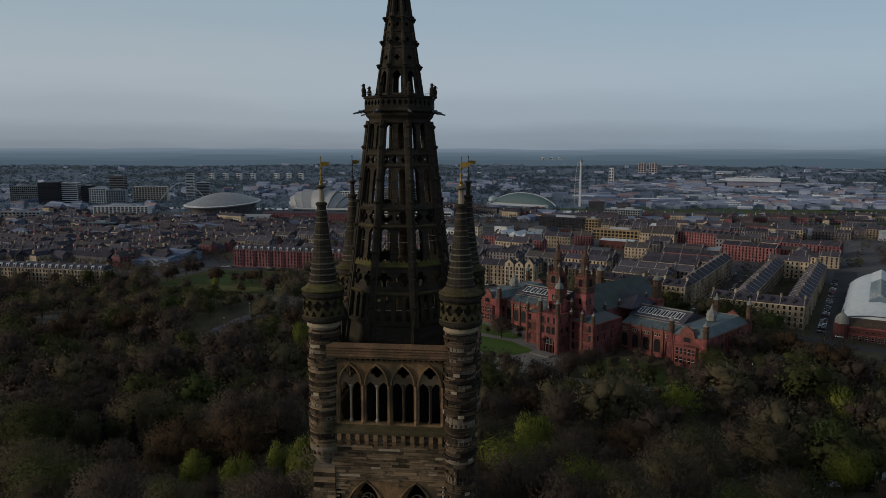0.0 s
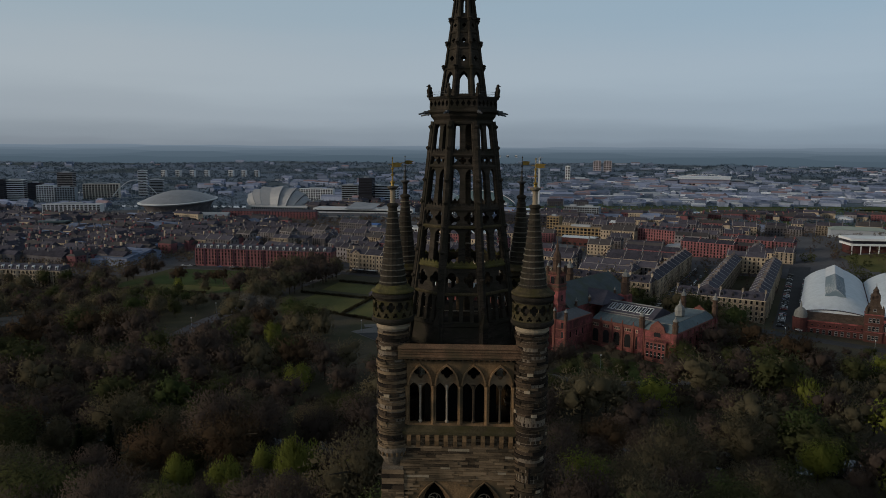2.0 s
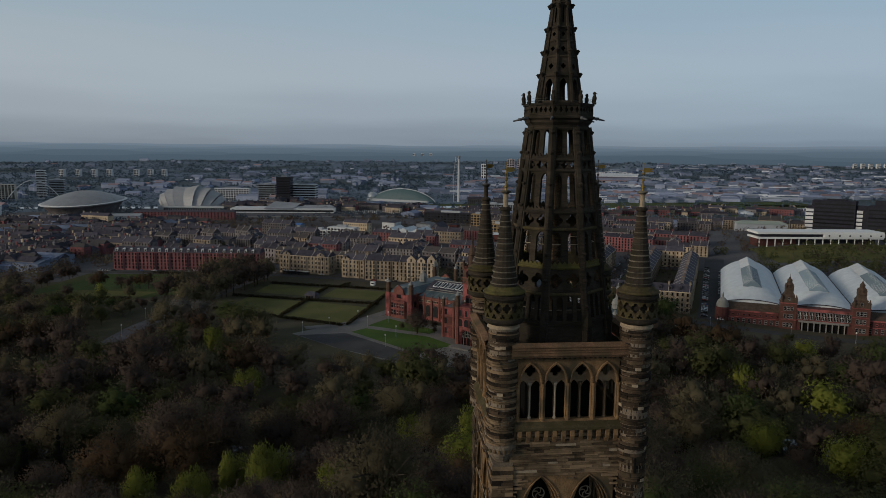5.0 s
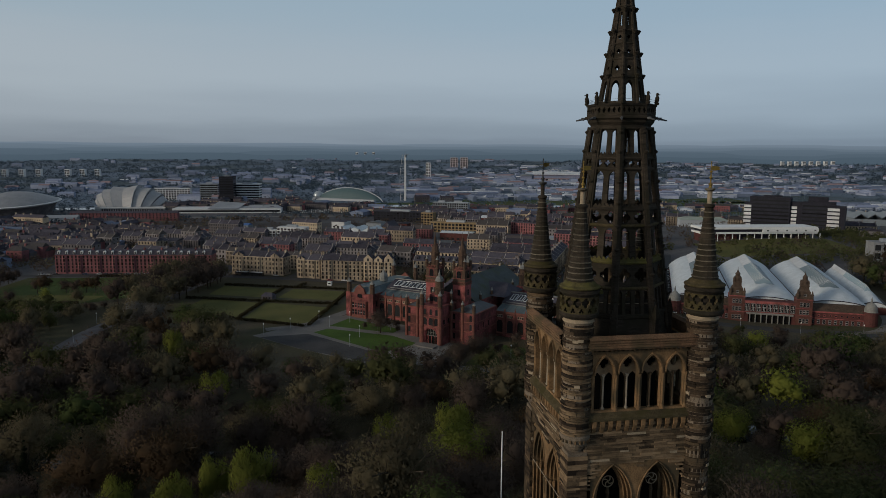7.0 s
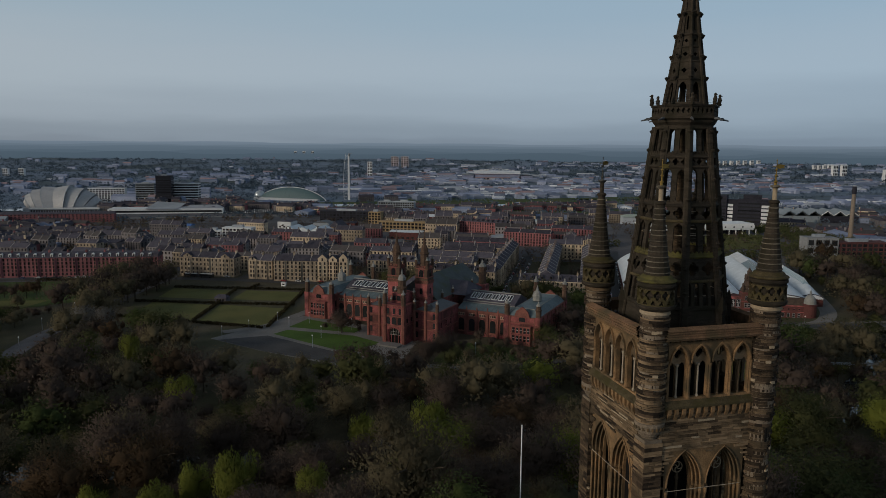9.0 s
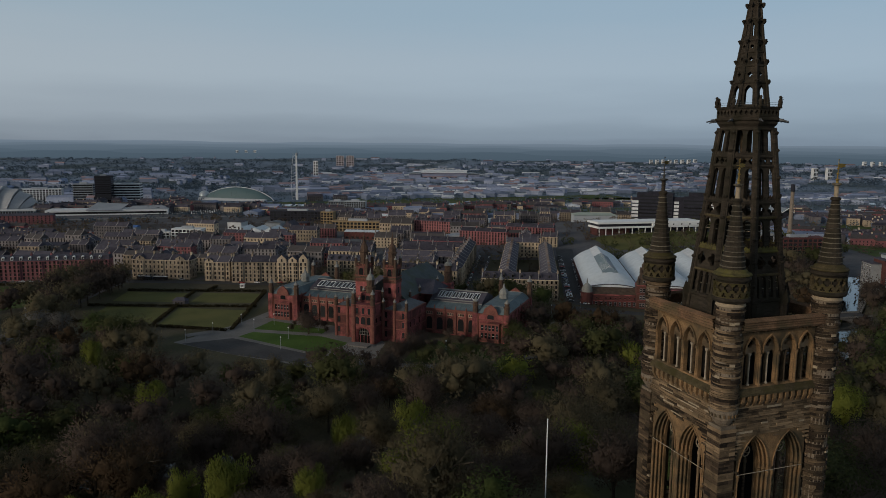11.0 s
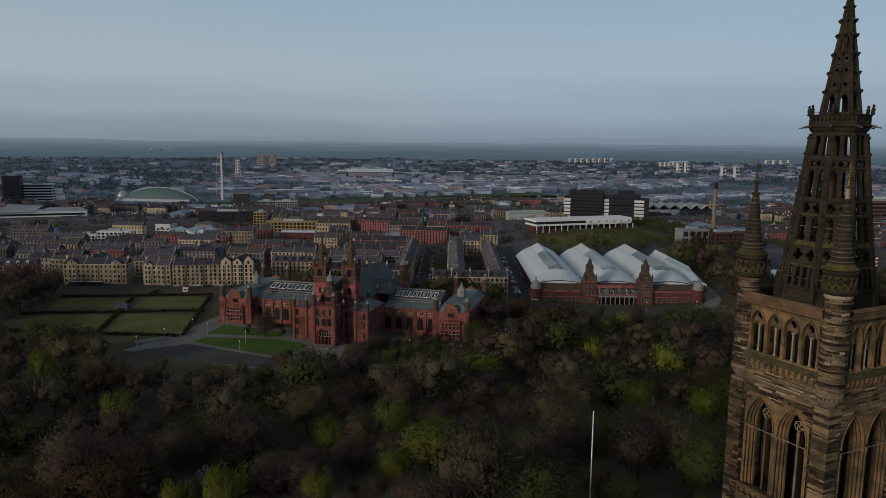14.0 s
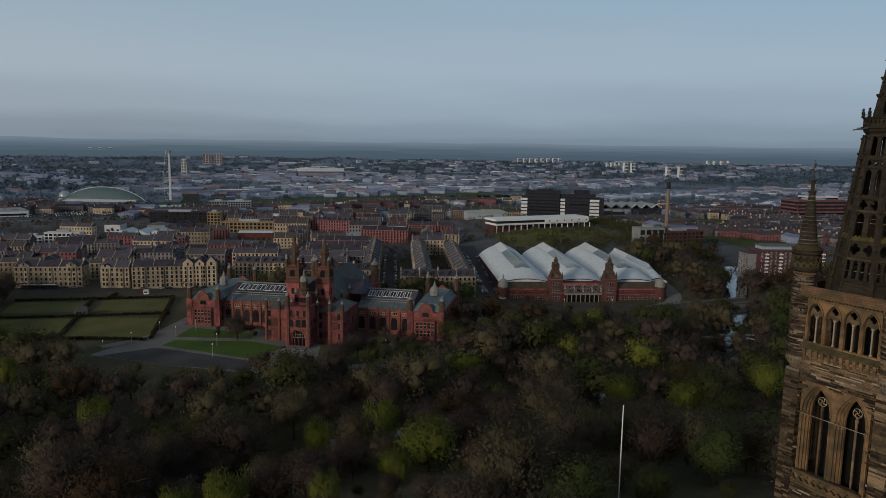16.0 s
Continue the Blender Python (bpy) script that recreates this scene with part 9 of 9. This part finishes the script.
    for open_spots, eyes in ((road, ((8, -60), (-30, -60))), (bend, ((-76, -48), (-84, -44)))):
        for (bx, by), (hx, hy) in [(p, q) for p in open_spots for q in eyes]:
            d = Vector((hx - bx, hy - by))
            far = d.length
            d.normalize()
            for i in range(named, len(spots)):
                x, y, k, q = spots[i]
                a = (x - bx) * d.x + (y - by) * d.y
                if q and -2 < a < 75 and abs((x - bx) * d.y - (y - by) * d.x) < 6.0:
                    room = (0.8 if open_spots is road else -2.0) + 103 * a / far - ground_z(x, y)
                    tall = PROTO[k][0][3] * 0.95
                    if tall * q > room:
                        spots[i] = (x, y, k, room / tall if room / tall > 0.2 else 0)
    spots = [e for e in spots if e[3] > 0]
    order = sorted(range(len(spots)), key=lambda i: (i >= named, math.hypot(spots[i][0] + 20, spots[i][1] + 40) if abs(spots[i][0] - 20) < 190 else 9e9))
    single = set(order[:300])
    rest = {}
    for i, (x, y, kind, s) in enumerate(spots):
        k = rng.randrange(2)
        crown, trunk, low, h, sp = PROTO[kind][k]
        z = ground_z(x, y) - 0.3
        turn = rng.uniform(0, 360)
        sx, sz = s * rng.uniform(0.85, 1.15), s * rng.uniform(0.88, 1.12)
        m = pose(x, y, z, 0, 0, turn) @ Matrix.Diagonal((sx, sx, sz, 1))
        if i in single:
            t = thing("tree", m, TREE_LABEL[kind], "tree", group="park trees")
            put("trunk", trunk, t, Matrix())
            put("crown", crown, t, Matrix())
        else:
            mm = np.array(m)
            (lv, lf, ln), lq, ld = low
            rot = np.array(Matrix.Rotation(radians(turn), 3, 'Z'))
            q = (lq.reshape(-1, 3) @ mm[:3, :3].T + mm[:3, 3]).reshape(-1, 3, 3)
            rest.setdefault(kind, []).append((lv @ mm[:3, :3].T + mm[:3, 3], lf, q, ln @ rot.T, ld @ rot.T))
            stems.beam((x, y, z - 1), (x, y, z + h * 0.6 * sz), 0.4 * sx, 4, 0.12)
    for kind, qs in rest.items():
        off, fs = 0, []
        for e in qs:
            fs.append(e[1] + off)
            off += len(e[0])
        lump = (np.concatenate([e[0] for e in qs]), np.concatenate(fs), np.concatenate([e[3] for e in qs]))
        ob = new("far_trees", crown_mesh("far_trees", lump, np.concatenate([e[2] for e in qs]), np.concatenate([e[4] for e in qs]), LEAVES[kind]))
        tagged(ob, {"bare": "brown leafless woodland crowns of the park", "bud": "brown-green budding woodland crowns", "olive": "olive-green woodland crowns in early leaf", "fresh": "yellow-green woodland crowns in fresh leaf", "green": "green woodland crowns of the park", "rust": "rust-brown woodland crowns", "blossom": "pale blossoming crowns", "pine": "dark evergreen crowns", "lime": "yellow-green rounded woodland crowns"}[kind], "woodland", kind="stuff")
    tagged(stems.obj("far_trunks", BARK), "dark trunks of the park woodland", "woodland", kind="stuff")


stems = Geo()
build_trees()


def build_far_woods():
    """Street trees, belts and woods of the far town, as crowns of loose clumps."""
    nr = np.random.default_rng(8)
    rng = random.Random(8)
    out = {"bare": [], "bud": [], "town": [], "wood": []}
    for _ in range(26000):
        d = 470 + 3500 * rng.random() ** 1.25
        a = rng.uniform(-0.82, 1.22)
        x, y = d * math.sin(a), d * math.cos(a)
        works = smooth01((a - 0.02) / 0.25)
        dens = belt(x, y) - 0.12 * works
        g = GRID_INV @ Vector((x, y, 0))
        if d < 1000 and rng.random() > (0.26 if x > -170 else 0.75):
            continue
        if -5 < g.y < 150 and -20 < g.x < 140 or (-125 < x < 5 and y < 505) or (-272 < x < -125 and y < 560):
            continue
        if any(math.hypot(x - kx, y - ky) < kr for kx, ky, kr in ((-520, 1150, 90), (-366, 1240, 80), (30, 1440, 90), (146, 1420, 40), (-70, 1170, 70), (-186, 1150, 80))):
            continue
        if dens < 0.06 and rng.random() > ((0.62 - 0.3 * works if d < 2500 else 0.95) if d > 1000 else (0.6 if x > -170 else 0.9)):
            continue
        n = 40 if d < 1000 else (15 if d < 1800 else 8)
        r = rng.uniform(4, 7) * (1.0 if d < 1500 else 1.9)
        hgt = rng.uniform(6, 10)
        z = ground_z(x, y)
        u = rand_unit(nr, n) * (nr.uniform(0.3, 1, n) ** 0.5)[:, None]
        p = np.array([x, y, z + hgt * 0.45]) + u * np.array([r, r, hgt * 0.5])
        size = (1.0 if d < 1000 else (1.8 if d < 1800 else 3.2)) * nr.uniform(0.6, 1.2, n)
        A = rand_unit(nr, n) * np.array([1, 1, 0.5]) * size[:, None]
        B = np.cross(A, rand_unit(nr, n))
        # beyond 1050 m the crowns take the haze-blued leaf colours
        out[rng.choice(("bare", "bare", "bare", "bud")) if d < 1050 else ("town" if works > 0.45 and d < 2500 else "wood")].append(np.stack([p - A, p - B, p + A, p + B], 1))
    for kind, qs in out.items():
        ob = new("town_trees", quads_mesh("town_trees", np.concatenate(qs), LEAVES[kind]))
        tagged(ob, {"bare": "brown leafless trees among far roofs", "bud": "budding trees among far roofs", "town": "woods and street trees of the far town, blued by painted haze", "wood": "wooded belts of the far town, blued by painted haze"}[kind], "woodland", kind="stuff")
    # the wood on the hospital hill and the river banks
    qs = []
    for _ in range(420):
        x, y = rng.uniform(290, 560), rng.uniform(470, 640)
        if y > 575 - (x - 330) * 0.06 and x < 480 or (425 < x < 520 and 435 < y < 475):
            continue
        g = GRID_INV @ Vector((x, y, 0))
        if g.y < 146 and -20 < g.x < 136:
            continue
        if x < 470 and y > 505 and rng.random() < 0.8:
            continue
        n, r, hgt = 110, rng.uniform(3.5, 6), rng.uniform(6, 11)
        u = rand_unit(nr, n) * (nr.uniform(0.3, 1, n) ** 0.5)[:, None]
        p = np.array([x, y, ground_z(x, y) + hgt * 0.5]) + u * np.array([r, r, hgt * 0.5])
        A = rand_unit(nr, n) * nr.uniform(0.4, 0.9, n)[:, None]
        B = np.cross(A, rand_unit(nr, n))
        qs.append(np.stack([p - A, p - B, p + A, p + B], 1))
    tagged(new("hill_trees", quads_mesh("hill_trees", np.concatenate(qs), LEAVES["olive"])), "olive scrub and trees on the hill", "woodland", kind="stuff")


build_far_woods()

# ---- hedges, cars, lamps, street things ----
HEDGE = leafy("hedge_leaves", (0.030, 0.025, 0.014), (0.068, 0.058, 0.032))


def hedge(a, b, w, h):
    """A clipped hedge: a rough box of leaf clumps."""
    a, b = Vector(a), Vector(b)
    nr = np.random.default_rng(int(abs(a.x * 7 + b.y * 3)))
    L = (b - a).length
    n = int(L * 14)
    t, u, v = nr.uniform(0, 1, n), nr.uniform(-1, 1, n) * w / 2, nr.uniform(0.1, 1, n) * h
    d = (b - a).normalized()
    p = np.stack([a.x + (b.x - a.x) * t - d.y * u, a.y + (b.y - a.y) * t + d.x * u, v + np.array([ground_z(a.x + (b.x - a.x) * q, a.y + (b.y - a.y) * q) for q in t])], 1)
    A = rand_unit(nr, n) * 0.55
    B = np.cross(A, rand_unit(nr, n))
    ob = new("hedge", quads_mesh("hedge", np.stack([p - A, p - B, p + A, p + B], 1), HEDGE))
    tagged(ob, "clipped brown-green hedge between the greens", "hedge", group="hedges")


for a, b in (((-78, 421), (-18, 401)), ((-120, 436), (-78, 421)), ((-78, 372), (-68, 412)), ((-68, 412), (-56, 462)), ((-36, 347), (-8, 448)), ((-124, 395), (-38, 345)), ((-100, 480), (-8, 448)), ((-48, 460), (-40, 476)),
             ((-270, 441), (-186, 428)), ((-205, 535), (-132, 518))):
    hedge(a, b, 2.0, 1.7)


def build_bowling_house():
    t = thing("bowling_pavilion", pose(-64, 424, 0.1, 0, 0, -24), "small dark pavilion between the bowling greens", "pavilion")
    Geo().box(-4, -3, 0, 4, 3, 2.8).obj("wall", BROWN, t)
    Geo().gable(-4, -3, 4, 3, 2.8, 4.8, 'x', hip=2, over=0.5).obj("roof", SLATE, t)
    for x in (-2, 0, 2):
        Geo().box(x - 0.5, -3.08, 1, x + 0.5, -2.95, 2.2).obj("window", GLASS, t)
    b = thing("kiosk", pose(-22.5, 468.5, 0.1, 0, 0, -20), "small white kiosk beside the street", "kiosk")
    Geo().box(-1.6, -1.3, 0, 1.6, 1.3, 2.6).obj("wall", PAINTW, b)
    Geo().box(-1.8, -1.5, 2.6, 1.8, 1.5, 2.85).obj("roof", WHITE, b)
    Geo().box(-1.1, -1.36, 1.0, 1.1, -1.28, 2.0).obj("hatch", GLASS, b)


build_bowling_house()
PAINT = [noisy("car_paint_" + n, tuple(c * 0.8 for c in col), col, 0.5, 0.3, 0.0) for n, col in (("silver", (0.42, 0.43, 0.44)), ("white", (0.66, 0.66, 0.65)), ("black", (0.02, 0.02, 0.022)), ("red", (0.30, 0.03, 0.025)), ("blue", (0.05, 0.08, 0.18)), ("grey", (0.14, 0.145, 0.15)))]
TYRE = noisy("tyre_rubber", (0.010, 0.010, 0.010), (0.022, 0.022, 0.022), 2.0, 0.9, 0.0)


def car_proto(mat, word):
    t = thing("car", pose(0, 0, 0), f"parked {word} car on the asphalt", "car", group="parked cars")
    body = Geo().add([(-2.15, -0.86, 0.35), (2.15, -0.86, 0.35), (2.15, 0.86, 0.35), (-2.15, 0.86, 0.35), (-2.1, -0.86, 0.95), (2.1, -0.84, 0.82), (2.1, 0.84, 0.82), (-2.1, 0.86, 0.95)], [(0, 3, 2, 1), (4, 5, 6, 7), (0, 1, 5, 4), (1, 2, 6, 5), (2, 3, 7, 6), (3, 0, 4, 7)])
    body.obj("body", mat, t)
    Geo().add([(-1.9, -0.78, 0.93), (1.1, -0.78, 0.86), (1.1, 0.78, 0.86), (-1.9, 0.78, 0.93), (-1.4, -0.66, 1.42), (0.35, -0.66, 1.42), (0.35, 0.66, 1.42), (-1.4, 0.66, 1.42)], [(0, 1, 5, 4), (1, 2, 6, 5), (2, 3, 7, 6), (3, 0, 4, 7)]).obj("glasshouse", GLASS, t)
    Geo().box(-1.4, -0.67, 1.415, 0.36, 0.67, 1.47).obj("roof", mat, t)
    wh = Geo().lathe(0, 0, [(0.2, -0.1), (0.31, -0.1), (0.31, 0.1), (0.2, 0.1)], 10).mesh("wheel", TYRE)
    for x in (-1.35, 1.35):
        for y in (-0.8, 0.8):
            put("wheel", wh, t, Matrix.Translation((x, y, 0.31)) @ Matrix.Rotation(math.pi / 2, 4, 'X'))
    return t


def build_cars():
    rng = random.Random(3)
    protos = [car_proto(m, w) for m, w in zip(PAINT, ("silver", "white", "black", "red", "dark blue", "grey"))]
    used = [False] * 6
    def place(x, y, turn):
        k = rng.choice((0, 0, 1, 1, 2, 2, 3, 4, 5, 5))
        m = pose(x, y, ground_z(x, y) + 0.2, 0, 0, turn + rng.choice((0, 180)) + rng.uniform(-3, 3))
        if used[k]:
            copy_thing(protos[k], m)
        else:
            used[k] = True
            protos[k].matrix_basis = m
    def line(a, b, gap, side, jump=0.2, across=False):
        a, b = Vector(a), Vector(b)
        L = (b - a).length
        d = (b - a).normalized()
        n = Vector((-d.y, d.x))
        s = 3.0
        while s < L:
            if rng.random() > jump:
                p = a + d * s + n * side
                place(p.x, p.y, math.degrees(math.atan2(d.y, d.x)) + (90 if across else 0))
            s += gap
    line((192, 358), (270, 520), 3.4, 5.0, 0.35, True)
    line((192, 358), (262, 500), 3.6, -5.0, 0.5, True)
    line((128, 398), (205, 556), 5.8, 4.6, 0.3)
    line((128, 398), (205, 556), 5.6, -4.6, 0.4)
    line((-262, 549), (-124, 529), 5.8, 3.6, 0.4)
    line((-100, 527), (-62, 508), 5.8, 3.6, 0.15)
    line((-26, 484), (24, 466), 5.8, 3.4, 0.2)
    line((-405, 441), (-300, 431), 6.0, 3.0, 0.6)
    line((-294, 440), (-274, 540), 6.0, 2.4, 0.5)
    line((-28, 318), (-6, 290), 3.4, 0, 0.88, True)
    place(-134.5, 423, 75)
    place(-122, 479, 72)
    far = Geo()
    for r in range(5):
        for i in range(40):
            if rng.random() < 0.8:
                x, y = -100 + i * 3.6, 1145 + r * 17 - i * 0.25
                z = ground_z(x, y) + 0.3
                far.box(x - 0.9, y - 2.1, z + 0.3, x + 0.9, y + 2.1, z + 0.95)
                far.box(x - 0.75, y - 1.2, z + 0.9, x + 0.75, y + 1.0, z + 1.45)
    tagged(far.obj("far_cars", noisy("mixed_car_paint", (0.03, 0.03, 0.035), (0.6, 0.6, 0.6), 0.4, 0.3, 0.0, spread=(0.42, 0.6), island=0.9)), "rows of tiny parked cars by the river", "cars", kind="stuff")
    for k, p in enumerate(protos):
        if not used[k]:
            p.matrix_basis = pose(-20 - 4 * k, 310, ground_z(-20, 310) + 0.2, 0, 0, 40)
    # two buses waiting in the street
    for x, y in ((-92, 522.5), (-80, 517)):
        t = thing("bus", pose(x, y, ground_z(x, y) + 0.2, 0, 0, -25), "dark coach with a pale roof waiting in the street", "bus", group="buses")
        Geo().box(-5.5, -1.25, 0.4, 5.5, 1.25, 2.9).obj("body", PAINT[2], t)
        Geo().box(-5.4, -1.2, 2.9, 5.4, 1.2, 3.1).obj("roof", WHITE, t)
        Geo().box(-5.2, -1.3, 1.5, 5.2, 1.3, 2.5).obj("window_band", GLASS, t)
        wh = Geo().lathe(0, 0, [(0.3, -0.14), (0.5, -0.14), (0.5, 0.14), (0.3, 0.14)], 10).mesh("wheel", TYRE)
        for dx in (-3.6, 3.4):
            for dy in (-1.15, 1.15):
                put("wheel", wh, t, Matrix.Translation((dx, dy, 0.5)) @ Matrix.Rotation(math.pi / 2, 4, 'X'))


build_cars()


def lamp_proto():
    t = thing("street_lamp", pose(-8, 318, 0), "slim pale street lamp with a white lantern", "street lamp", group="street lamps")
    Geo().lathe(0, 0, [(0.16, -0.3), (0.12, 0.8), (0.07, 6.0), (0.05, 6.1)], 8).obj("post", GREYWALL, t)
    Geo().lathe(0, 0, [(0.1, 6.0), (0.3, 6.3), (0.28, 6.7), (0.05, 6.9)], 8).obj("lantern", PAINTW, t)
    return t


LAMP = lamp_proto()
for x, y in ((-24, 342), (-14, 300), (10, 330), (2, 322), (-46, 340), (-12, 352), (36, 318), (64, 268), (96, 252), (120, 268), (142, 300), (156, 330), (-60, 330), (-30, 356), (180, 336), (220, 318), (250, 304), (280, 290), (-158, 330), (-158, 370), (-150, 410)):
    copy_thing(LAMP, pose(x, y, ground_z(x, y)))
